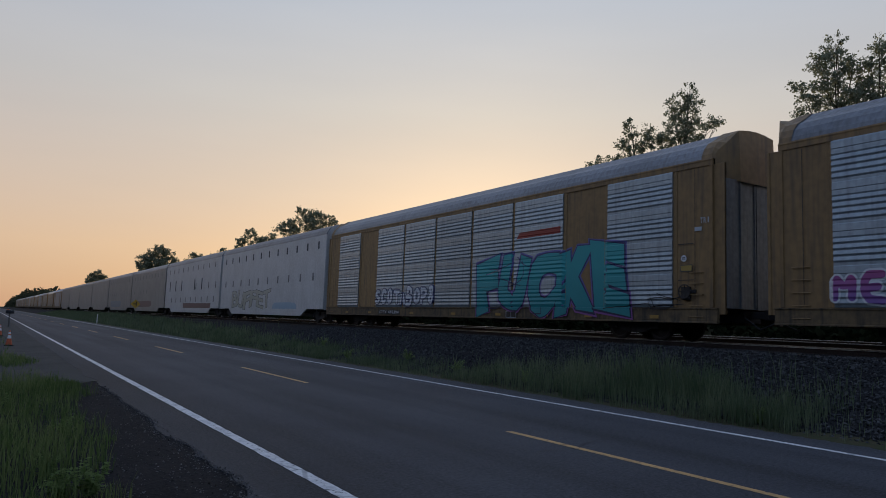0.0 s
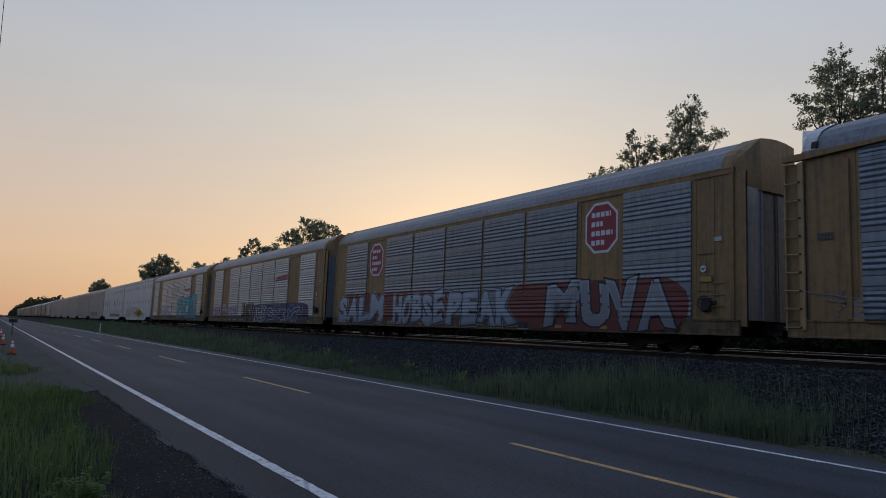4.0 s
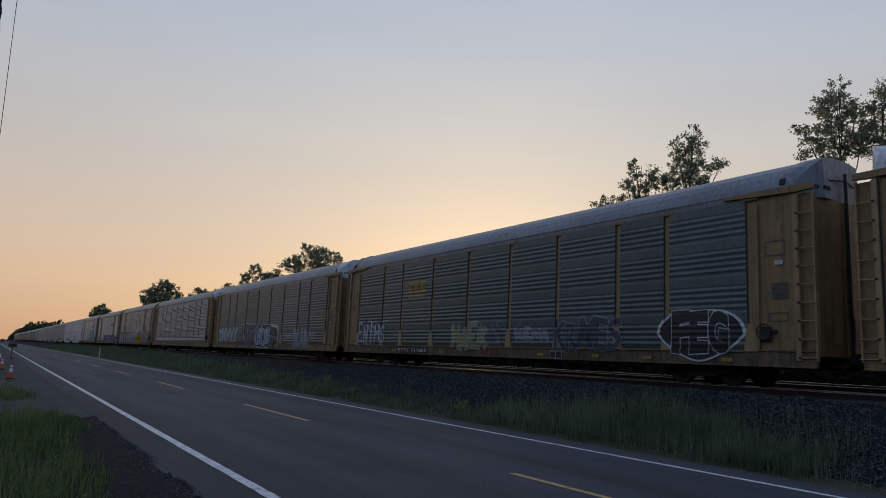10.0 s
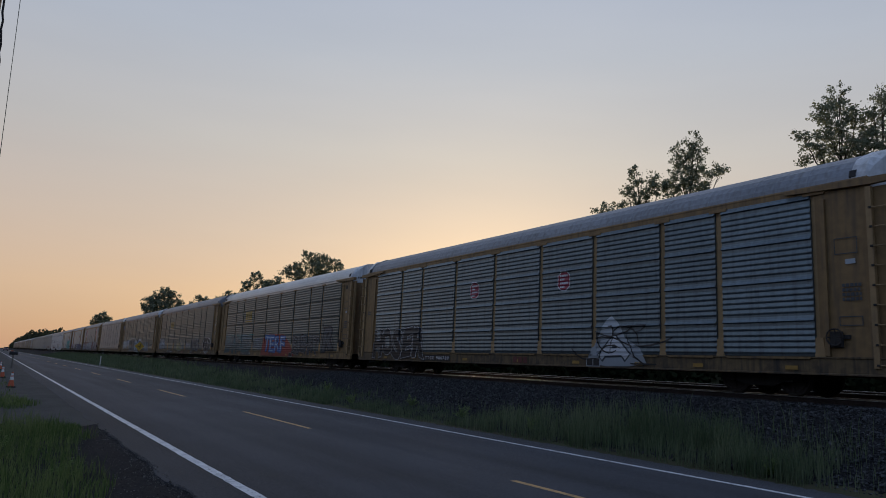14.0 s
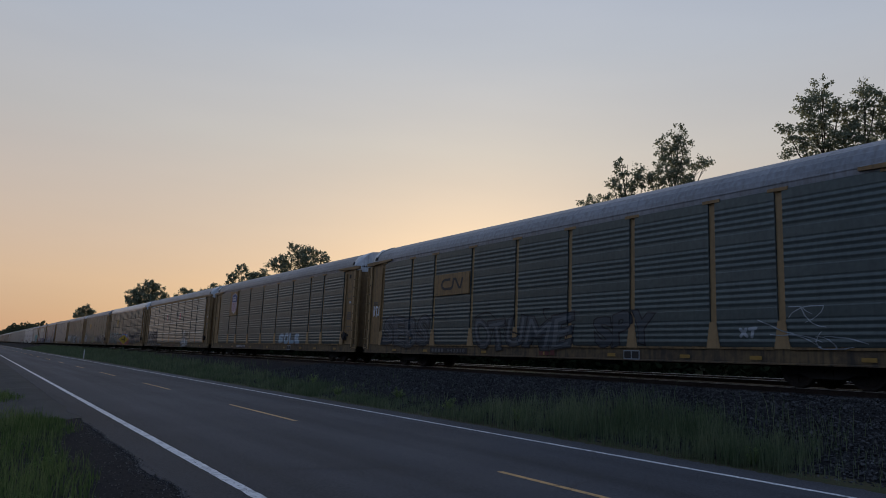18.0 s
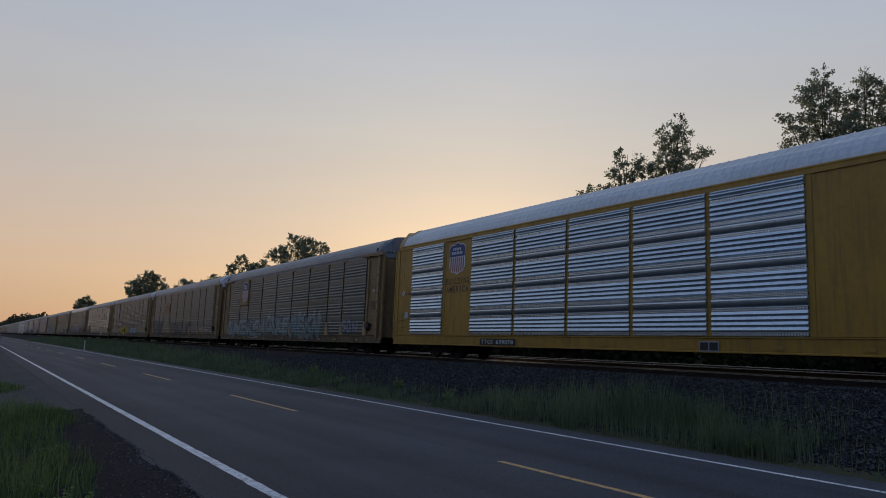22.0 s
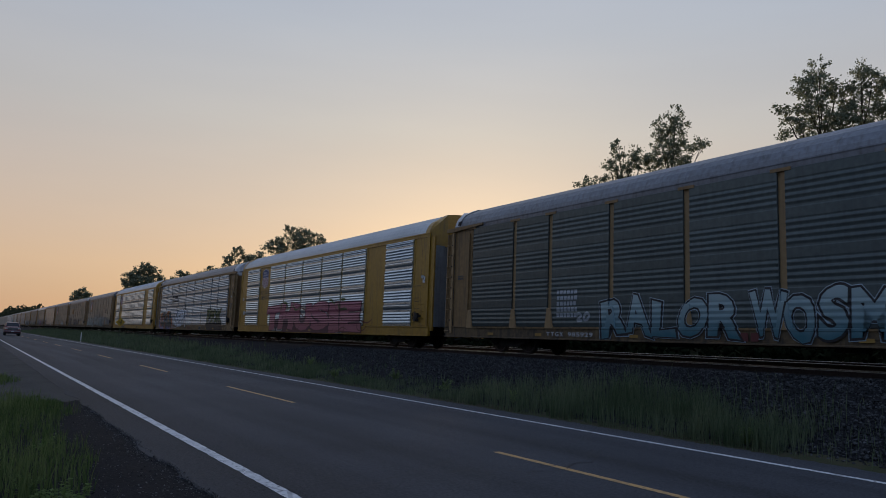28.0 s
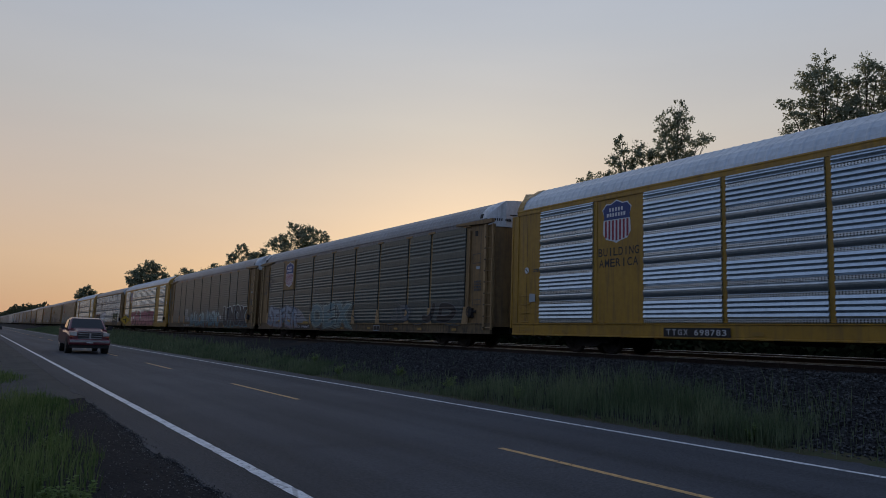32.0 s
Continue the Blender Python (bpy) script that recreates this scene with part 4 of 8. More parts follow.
def running_gear(car, length, bogie_y):
    part("underframe", underframe_mesh(length), None, car)
    for sy in (1, -1):
        bg = part("bogie", bogie_mesh(), None, car, at=pose(0, sy * bogie_y, 0))
        for ay in (0.85, -0.85):
            ws = part("wheelset", wheelset_mesh(), None, bg)
            ws.matrix_parent_inverse = Matrix.Translation((0, ay, 0.46))
            WHEELSETS.append(ws)


def autorack(index, style, prof, panel_mat, frame_mat, roof_mat, label, blank=(), end_mat=None, yellow_eave=False):
    """One enclosed car carrier. style: old (ladders past the corners, gusseted posts) or modern (flush corners)."""
    car = new("autorack_car")
    tagged(car, label, "rail car", "cars of the freight train")
    P, Fm, R = M[panel_mat], M[frame_mat], M[roof_mat]
    E = M[end_mat] if end_mat else R
    part("roof", roof_mesh(R, 2 * HALF - 0.02, style == "modern", 5.27, 6.24 if style == "modern" else 6.16), None, car)
    for side in (0, 1):
        turn = pose(0, 0, 0, 0, 0, 180 * side)

        def at(y, z=0.0):
            return turn @ pose(-SIDE, y if side == 0 else -y, z)
        part("side_sill", sill_mesh(M["sill_worn"] if index in (3, 4, 6, 12) else M["sill_old"] if frame_mat == "yellow_old" else Fm, 2 * HALF + (0.3 if style == "modern" else 0.9)), None, car, at=at(0))
        part("eave_beam", eave_mesh(Fm if style == "modern" or yellow_eave else R, 2 * HALF), None, car, at=at(0))
        for i in range(9):
            yc, w = (BAYS[i] + BAYS[i + 1]) / 2, BAYS[i] - BAYS[i + 1]
            if i in blank:
                part("plain_panel", sheet_mesh(w, Fm), None, car, at=at(yc))
            else:
                part("side_panel", panel_mesh(prof, w - (0.165 if style == "modern" else 0.215), P), None, car, at=at(yc) @ pose(-0.05, 0, 0))
        if style == "old" and side == 0:
            for i in range(9):
                wid = BAYS[i] - BAYS[i + 1] - 0.46
                part("foot_rail", cached(("foot", round(wid, 2)), lambda: paint(Shape().box(-0.096, 0.0, -wid / 2, wid / 2, 0.922, 0.984, 0.004).mesh("foot_rail"), M["sill_worn"])), None, car, at=at((BAYS[i] + BAYS[i + 1]) / 2))
        for i in range(10):
            post = part("side_post", post_mesh(style, M["yellow_rail"] if style == "old" else Fm), None, car, at=at(BAYS[i]))
            if side == 0 and index > -3 and style == "old":
                part("post_gusset", gusset_mesh(index, M["yellow_rail"]), None, post)
                if index > 3:
                    part("post_cap", cap_mesh(Fm), None, post)
        for sy in (1, -1):
            m = at(sy * 12.0)
            if (sy > 0) != (side == 0):
                m = m @ Matrix.Diagonal((1, -1, 1, 1))
            part("end_bay", end_bay_mesh(Fm, style), None, car, at=m)
            if style == "old":
                part("corner_sheet", cached(("csheet", Fm.name), lambda: paint(Shape().box(0.03, 0.06, -0.26, 0.24, 0.80, 5.0, 0.006).mesh("corner_sheet"), Fm)), None, car, at=at(sy * 13.55))
                inner = -sy if side == 0 else sy
                lad = part("ladder", corner_ladder_mesh(M["yellow_rail"], inner), None, car, at=at(sy * 13.55) @ pose(-0.02, 0, 0))
                for k in range(9 if side == 0 and index > -3 else 0):
                    part("rung_bolt", rung_bolt_mesh(), None, lad, at=pose(-0.082, inner * 0.19, 0.80 + 0.46 * k))
            else:
                for k in range(5):
                    part("grab_iron", grab_mesh(Fm), None, car, at=at(sy * 12.75, 0.72 + 0.32 * k))
        if index != 4:
            part("brake_wheel", brake_wheel_mesh(), None, car, "black hand brake wheel", at(-12.42, 1.45))
    for sy in (1, -1):
        spin = pose(0, 0, 0, 0, 0, 0 if sy > 0 else 180)
        crest = 6.24 if style == "modern" else 6.16
        hood = part("end_hood", hood_mesh(E, 0.44, crest, 4.62 if style == "modern" else 4.95), None, car, at=spin @ pose(0, HALF - 0.02, 0))
        part("end_flange", flange_mesh(E, 0.44, crest), None, car, at=spin @ pose(0, HALF - 0.02, 0))
        if style == "old" and index > -3:
            for sx in (-1, 1):
                part("torn_gap", cached(("tgap", sx), lambda: paint(Shape().prism_y([(sx * 1.50, 5.30), (sx * 1.575, 5.31), (sx * 1.535, 5.47), (sx * 1.47, 5.50)], -0.40, -0.25).mesh("torn_gap"), M["black_iron"])), None, car, "dark gap where the roof sheets have parted", spin @ pose(0, HALF, 0))
        if style == "old" and index > -3:
            part("lock_rod", cached("lockrod", lambda: paint(Shape().tube((0, 0.53, 0.9), (0, 0.50, 5.72), 0.045, sides=8).mesh("lock_rod"), M["black_iron"])), None, car, "dark upright locking rod", spin @ pose(0, HALF, 0))
            part("lock_bar", cached("lockbar", lambda: paint(Shape().tube((-0.62, 0.40, 5.46), (0, 0.50, 5.52), 0.018, sides=6).tube((0, 0.50, 5.52), (0.62, 0.40, 5.46), 0.018, sides=6).mesh("lock_bar"), M["black_iron"])), None, car, "dark cross bar of the lock", spin @ pose(0, HALF, 0))
            for sx in (-1, 1):
                for k in range(9):
                    if k == 4:
                        continue
                    x = sx * (1.22 - 0.075 * k)
                    yy = hood_y(x, 0.44) * 0.985
                    turn_z = math.degrees(math.atan2(hood_y(x + 0.01, 0.44) - hood_y(x - 0.01, 0.44), 0.02))
                    part("lettering", cached("hoodletter", lambda: paint(Shape().box(-0.026, 0.026, -0.012, 0.012, -0.05, 0.05).mesh("lettering"), M["black_iron"])), None, hood, at=pose(x, yy + 0.004, 5.24, 0, 0, turn_z))
        if style == "modern":
            for sx in (-1, 1):
                part("corner_post", cached(("cpost", Fm.name), lambda: paint(Shape().box(-0.03, 0.03, -0.02, 0.36, 0.80, 5.1, 0.008).box(-0.05, 0.05, 0.28, 0.36, 0.80, 5.1, 0.008).mesh("corner_post"), Fm)), None, car, at=spin @ pose(sx * 1.45, HALF, 0))
            # outer leaves in paler steel as if lit, inner ones darker as if recessed
            for k in range(4):
                part("end_door_leaf", leaf_mesh(M["leaf_steel"] if k in (1, 2) or index == 0 else M["galv_pale"]), None, car, at=spin @ pose(-1.44 + 0.72 * k, HALF + (0.34 if k % 2 else 0.31), 0))
        else:
            for sx in (-1, 1):
                part("end_door", bow_door_mesh(Fm, 0.46, sx), None, car, at=spin @ pose(0, HALF, 0))
        part("coupler", coupler_mesh(), None, car, at=pose(0, sy * (HALF + 0.52), 0, 0, 0, 0 if sy > 0 else 180))
    if index in (6, 8, 15):
        part("vent_hole", Shape().prism_x([(0.02, 4.62), (0.04, 4.60), (0.20, 4.60), (0.22, 4.62), (0.22, 4.80), (0.20, 4.82), (0.04, 4.82), (0.02, 4.80)], -0.026, 0.0), M["black_iron"], car, "square dark vent opening", pose(-SIDE, -12.75, 0))
    running_gear(car, 2 * HALF + 0.4, 10.0)
    CARS[index] = car
    return car


def slot_side_mesh(length, mat, top):
    def build():
        h = length / 2
        s = Shape()
        ring = [(-0.03, 0.85), (0.03, 0.85), (0.03, top), (-0.03, top)]
        s.prism_y(ring, -h, h)
        s.prism_x([(-h + 2.6, 0.86), (-h + 3.6, 0.42), (h - 3.6, 0.42), (h - 2.6, 0.86)], -0.04, 0.03)
        return paint(s.mesh("side_wall"), mat)
    return cached(("wside", length, mat.name), build)


def white_unit(index, length, mat, roof_mat, label, dense):
    """One half of a long jointed car with smooth white sides, rows of upright vent slots and a drop centre."""
    car = new("autorack_car")
    tagged(car, label, "rail car", "cars of the freight train")
    top = 5.45
    part("roof", roof_mesh(M[roof_mat], length, False, low=5.42, top=6.2), None, car)
    for side in (0, 1):
        turn = pose(0, 0, 0, 0, 0, 180 * side)
        wall = part("side_wall", slot_side_mesh(length, M[mat], top), None, car, at=turn @ pose(-SIDE, 0, 0))
        if side == 0:
            rq_ = random.Random(index + 40)
            for z, hgt, wid, first, last, n, mat_ in dense:
                cut = cached(("vent_slot", hgt, wid, mat_), lambda: paint(Shape().box(-0.045, 0.0, -wid, wid, -hgt, hgt, 0.01).mesh("vent_slot"), M[mat_]))
                for k in range(n):
                    if n < 8 and rq_.random() < 0.25:
                        continue
                    y = length * (0.5 - first - (last - first) * k / max(1, n - 1))
                    part("vent_slot", cut, None, wall, at=pose(0, y, z))
    for sy in (1, -1):
        part("end_wall", cached(("wend", mat), lambda: paint(Shape().prism_y([(x * 0.97, z) for x, z in [(-1.5, 0.8)] + roof_ring(5.42, 6.18) + [(1.5, 0.8)]], -0.05, 0.0).mesh("end_wall"), M[mat])), None, car, at=pose(0, sy * (length / 2 - 0.03), 0))
        part("coupler", coupler_mesh(), None, car, at=pose(0, sy * (length / 2 + 0.3), 0, 0, 0, 0 if sy > 0 else 180))
    running_gear(car, length - 0.1, length / 2 - 1.6)
    CARS[index] = car
    return car


OLD, NEW = "old", "modern"
autorack(0, NEW, "ledged", "galv_pale", "yellow_old", "roof_old", "weathered yellow car carrier with ridged sides and teal graffiti", blank=(1, 7), end_mat="yellow_old")
autorack(1, NEW, "ledged", "galv_pale", "yellow_old", "roof_old", "weathered yellow car carrier with purple and blue graffiti", blank=(1, 7), end_mat="yellow_old")
autorack(2, NEW, "ledged", "galv_slate", "yellow_old", "roof_old", "grimy car carrier with two red octagonal emblems and silver graffiti", blank=(1, 7), end_mat="yellow_old")
autorack(3, OLD, "waved", "galv_slate", "yellow_old", "roof_old", "grey ridged car carrier on a long yellow flat car", end_mat="end_white")
autorack(4, OLD, "grouped", "galv_old", "yellow_old", "roof_old", "dark ridged car carrier with a round blue emblem and pale graffiti", end_mat="end_white")
autorack(5, OLD, "grouped", "galv_old", "yellow_old", "roof_old", "dark ridged car carrier with yellow block emblem and white graffiti", end_mat="roof_old")
autorack(6, OLD, "seamed", "galv_old", "yellow_old", "roof_new", "dark ridged car carrier with a pale roof, red and teal graffiti", end_mat="end_white")
autorack(7, OLD, "rolled", "galv_blue", "yellow_old", "roof_old", "blue-grey panelled car carrier with black and white graffiti", end_mat="end_white", yellow_eave=True)
autorack(8, OLD, "grouped", "galv_old", "yellow_old", "roof_old", "dark ridged car carrier with a striped shield emblem", end_mat="end_white")
autorack(9, OLD, "grouped", "galv_old", "yellow_old", "roof_old", "dark ridged car carrier with a yellow nameboard and faint graffiti", end_mat="end_white")
autorack(10, OLD, "grouped", "galv_old", "yellow_old", "roof_old", "dark ridged car carrier with a striped shield and pale green graffiti", end_mat="roof_old")
autorack(11, NEW, "banded", "galv_new", "yellow_new", "roof_new", "bright yellow car carrier with clean silver ridged sides", blank=(1, 7), end_mat="yellow_new")
autorack(12, OLD, "banded", "galv_mid", "yellow_old", "roof_old", "silver ridged car carrier with orange, purple and white graffiti", end_mat="end_white", yellow_eave=True)
autorack(13, NEW, "banded", "galv_new", "yellow_new", "roof_new", "bright yellow car carrier with a large pink graffiti piece", blank=(1, 7), end_mat="yellow_new")
autorack(14, OLD, "grouped", "galv_old", "yellow_old", "roof_old", "dark ridged car carrier with teal and black graffiti letters", end_mat="end_white")
autorack(15, OLD, "grouped", "galv_old", "yellow_old", "roof_old", "dark ridged car carrier with a striped shield and grey graffiti", end_mat="end_white")
autorack(16, NEW, "banded", "galv_new", "yellow_new", "roof_new", "bright yellow car carrier with a striped shield and dark slogan", blank=(1, 7), end_mat="yellow_new")
white_unit(-1, 22.6, "white_car", "roof_old", "dirty white smooth-sided car carrier with upright vent slots", ((4.85, 0.24, 0.10, 0.05, 0.95, 12, "slot"), (2.9, 0.25, 0.11, 0.06, 0.92, 10, "slot_pale")))
white_unit(-2, 22.6, "white_car", "roof_old", "dirty white smooth-sided car carrier with upright vent slots", ((4.85, 0.24, 0.10, 0.08, 0.92, 10, "slot_pale"), (3.2, 0.55, 0.14, 0.10, 0.72, 6, "slot"), (3.0, 0.30, 0.12, 0.62, 0.94, 4, "slot_pale"), (1.7, 0.26, 0.10, 0.15, 0.92, 9, "slot_pale")))
for k in range(-3, -9, -1):
    white_unit(k, 22.6, "grey_car", "roof_old", "dirty grey smooth-sided car carrier, far along the train", ((4.85, 0.24, 0.10, 0.1, 0.9, 10, "slot_pale"), (2.9, 0.22, 0.10, 0.1, 0.5, 5, "slot_pale")) if k > -5 else ())
for k in range(-9, -23, -1):
    pick = (k * 7) % 3
    autorack(k, NEW if pick == 0 else OLD, "grouped", ("galv_grey", "galv_old", "galv_old")[pick], "yellow_old", ("roof_new", "roof_old", "roof_new")[pick], "distant car carrier of the freight train", blank=(1, 7) if pick == 0 else ())


def run(t):
    """Metres that the train has gone at t seconds."""
    return 14.2262 * t - 0.015797 * t * t + 0.00000773 * t ** 3


def car_y(index):
    """Where the middle of a car stands at the clip's start."""
    if index >= 0:
        return 10.44 + 28.6 * (1 - index) - HALF
    if index >= -8:
        return 39.04 + 0.6 + 23.2 * (-index - 1) + 11.5
    return 39.04 + 0.6 + 23.2 * 8 + 28.6 * (-index - 9) + 14.2


for i, c in CARS.items():
    c.matrix_basis = pose(TRACK_X, car_y(i), RAIL_Z)


# ---- paint on the cars ----
def spray(name, low, high, patchy=0.25, z0=0.6, z1=2.4):
    """Sprayed paint that fades from one colour below to another above, worn in patches."""
    m = bpy.data.materials.new(name)
    m.use_nodes = True
    n, l = m.node_tree.nodes, m.node_tree.links
    b = n["Principled BSDF"]
    co = n.new("ShaderNodeTexCoord")
    sp = n.new("ShaderNodeSeparateXYZ")
    l.new(co.outputs["Object"], sp.inputs[0])
    no = n.new("ShaderNodeTexNoise")
    no.inputs["Scale"].default_value, no.inputs["Detail"].default_value = 2.2, 5
    l.new(co.outputs["Object"], no.inputs["Vector"])
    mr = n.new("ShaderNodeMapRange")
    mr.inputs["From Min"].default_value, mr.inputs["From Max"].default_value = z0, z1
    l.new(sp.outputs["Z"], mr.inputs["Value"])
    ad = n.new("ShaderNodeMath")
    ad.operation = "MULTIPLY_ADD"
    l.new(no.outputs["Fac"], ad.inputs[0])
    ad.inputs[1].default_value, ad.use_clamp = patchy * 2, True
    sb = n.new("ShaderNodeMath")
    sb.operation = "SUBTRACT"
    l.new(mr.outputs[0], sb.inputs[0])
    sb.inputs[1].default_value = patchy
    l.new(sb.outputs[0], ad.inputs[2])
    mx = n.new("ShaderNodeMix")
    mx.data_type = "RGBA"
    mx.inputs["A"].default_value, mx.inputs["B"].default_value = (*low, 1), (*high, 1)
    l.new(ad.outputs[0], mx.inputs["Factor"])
    l.new(mx.outputs["Result"], b.inputs["Base Color"])
    b.inputs["Roughness"].default_value = 0.55
    return m


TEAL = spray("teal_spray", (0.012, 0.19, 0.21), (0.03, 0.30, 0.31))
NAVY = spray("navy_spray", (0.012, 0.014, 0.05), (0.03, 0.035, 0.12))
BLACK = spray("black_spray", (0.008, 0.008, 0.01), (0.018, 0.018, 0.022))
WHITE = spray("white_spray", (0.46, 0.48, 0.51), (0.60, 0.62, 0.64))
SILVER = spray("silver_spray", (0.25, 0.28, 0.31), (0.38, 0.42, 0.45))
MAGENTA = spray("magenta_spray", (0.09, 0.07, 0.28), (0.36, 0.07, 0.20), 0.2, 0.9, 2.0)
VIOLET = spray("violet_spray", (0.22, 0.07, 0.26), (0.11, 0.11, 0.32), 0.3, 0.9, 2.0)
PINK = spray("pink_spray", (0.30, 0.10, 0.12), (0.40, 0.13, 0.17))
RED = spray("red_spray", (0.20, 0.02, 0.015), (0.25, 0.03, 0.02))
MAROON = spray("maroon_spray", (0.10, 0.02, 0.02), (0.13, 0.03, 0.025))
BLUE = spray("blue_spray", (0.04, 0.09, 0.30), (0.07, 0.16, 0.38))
PALE = spray("pale_blue_spray", (0.25, 0.36, 0.44), (0.42, 0.50, 0.56))
LIME = spray("olive_spray", (0.055, 0.075, 0.025), (0.11, 0.13, 0.04))
SAGE = spray("sage_spray", (0.18, 0.23, 0.20), (0.29, 0.35, 0.31))
ORANGE = spray("orange_spray", (0.22, 0.08, 0.04), (0.36, 0.14, 0.04))
GOLD = spray("gold_letter_paint", (0.30, 0.20, 0.045), (0.34, 0.23, 0.05))
STRAW = spray("straw_spray", (0.22, 0.21, 0.08), (0.28, 0.26, 0.14))
DULL_TEAL = spray("dull_teal_spray", (0.08, 0.14, 0.15), (0.17, 0.24, 0.25))
PLUM = spray("plum_spray", (0.07, 0.02, 0.03), (0.10, 0.03, 0.045))
STEEL = spray("steel_blue_spray", (0.13, 0.165, 0.21), (0.30, 0.35, 0.41))
CHROME = spray("chrome_spray", (0.19, 0.235, 0.29), (0.35, 0.40, 0.455))
ORCHID = spray("blue_violet_spray", (0.11, 0.12, 0.30), (0.16, 0.16, 0.36))
PLUM_DULL = spray("dull_plum_paint", (0.13, 0.075, 0.07), (0.17, 0.10, 0.09))
DULL_BLUE = spray("dull_blue_paint", (0.13, 0.16, 0.19), (0.20, 0.23, 0.25))
FADED = spray("faded_straw_spray", (0.36, 0.35, 0.27), (0.44, 0.42, 0.34))
PALE_TEAL = spray("pale_teal_spray", (0.03, 0.13, 0.17), (0.36, 0.46, 0.47), 0.2, 0.75, 1.95)
SIGN_RED = spray("emblem_red", (0.23, 0.022, 0.045), (0.26, 0.025, 0.05))
SIGN_BLUE = spray("emblem_blue", (0.022, 0.04, 0.15), (0.027, 0.05, 0.18))
SIGN_WHITE = spray("emblem_white", (0.52, 0.53, 0.55), (0.60, 0.61, 0.63))
LILAC = spray("lilac_grey_spray", (0.24, 0.17, 0.17), (0.13, 0.155, 0.20), 0.3, 0.7, 1.9)
DIM_SAGE = spray("dim_sage_spray", (0.15, 0.195, 0.185), (0.24, 0.285, 0.28), 0.35)
GREY = spray("faded_grey_spray", (0.16, 0.17, 0.19), (0.24, 0.26, 0.28))
GREY_DIM = spray("dim_grey_spray", (0.08, 0.09, 0.10), (0.13, 0.145, 0.155))
DARK = spray("dull_dark_spray", (0.035, 0.045, 0.055), (0.05, 0.06, 0.07))

STYLE = {0: ("ledged", NEW), 1: ("ledged", NEW), 2: ("ledged", NEW), 3: ("waved", OLD), 4: ("grouped", OLD), 5: ("grouped", OLD), 6: ("seamed", OLD), 7: ("rolled", OLD),
         8: ("grouped", OLD), 9: ("grouped", OLD), 10: ("grouped", OLD), 11: ("banded", NEW), 12: ("banded", OLD), 13: ("banded", NEW), 14: ("grouped", OLD), 15: ("grouped", OLD), 16: ("banded", NEW)}
BLANKS = (1, 7)


def proud(index, y, z):
    """How far the car's surface stands out at (y, z) of its near side."""
    if index < 0:
        return 0.034
    prof, style = STYLE.get(index, ("grouped", OLD))
    if z < 0.99:
        return 0.101 if style == OLD and z > 0.919 else 0.088
    gw, gh, gd = gusset_size(index)
    pd = 0.032 if style == NEW else 0.012
    wide = gw - (gw - 0.10) * (z - PZ0 + 0.06) / (gh + 0.06) if style == OLD and z < PZ0 + gh + 0.004 else -1.0
    for b in BAYS:
        if abs(y - b) <= wide + 0.004:
            return gd + 0.004
        if abs(y - b) <= (0.082 if style == NEW else 0.103):
            return pd
    if abs(y) > 12.0:
        return 0.045
    if style == NEW:
        for i in BLANKS:
            if BAYS[i + 1] <= y <= BAYS[i]:
                return 0.012
    pts = PROFILES[prof]
    for (za, da), (zb, db) in zip(pts, pts[1:]):
        if z <= zb:
            return max(0.0, da + (db - da) * (z - za) / max(1e-6, zb - za)) + 0.05
    return 0.05


def conform(bm, index, off):
    """Cuts a flat (y, z) figure along the sheet's folds and the posts' edges and lays it on the car's side."""
    zs = [v.co.z for v in bm.verts]
    ys = [v.co.y for v in bm.verts]
    z0, z1, y0, y1 = min(zs), max(zs), min(ys), max(ys)
    prof, style = STYLE.get(index, ("grouped", OLD))
    if index >= 0 and style == NEW and z0 > 1.6 and any(BAYS[i + 1] + 0.11 < y0 and y1 < BAYS[i] - 0.11 for i in BLANKS):
        for v in bm.verts:                  # wholly on a plain sheet
            v.co.x = -(SIDE + 0.012 + off + v.co.x)
        return
    cuts = [z for z, d in PROFILES[prof] if z0 < z < z1] + [0.916, 0.922, 0.985, 0.992]
    for z in cuts:
        if z0 < z < z1:
            g = bm.verts[:] + bm.edges[:] + bm.faces[:]
            bmesh.ops.bisect_plane(bm, geom=g, plane_co=(0, 0, z), plane_no=(0, 0, 1), dist=1e-5)
    for b in BAYS:
        for e in (-0.095, -0.083, 0.083, 0.095) if style == NEW else (-0.112, -0.1025, 0.1025, 0.112):
            if y0 < b + e < y1:
                g = bm.verts[:] + bm.edges[:] + bm.faces[:]
                bmesh.ops.bisect_plane(bm, geom=g, plane_co=(0, b + e, 0), plane_no=(0, 1, 0), dist=1e-5)
    gw, gh, gd = gusset_size(index)
    if index >= 0 and style == OLD and z0 < PZ0 + gh:
        for b in BAYS:
            if y0 < b + gw + 0.02 and y1 > b - gw - 0.02:
                for e in (0.003, 0.016):
                    g = bm.verts[:] + bm.edges[:] + bm.faces[:]
                    bmesh.ops.bisect_plane(bm, geom=g, plane_co=(0, 0, PZ0 + gh + e), plane_no=(0, 0, 1), dist=1e-5)
                    for q in (-1, 1):
                        g = bm.verts[:] + bm.edges[:] + bm.faces[:]
                        bmesh.ops.bisect_plane(bm, geom=g, plane_co=(0, b + q * (gw + e), PZ0 - 0.06), plane_no=(0, q * (gh + 0.06), gw - 0.10), dist=1e-5)
    for v in bm.verts:
        v.co.x = -(SIDE + proud(index, v.co.y, v.co.z) + off + v.co.x)


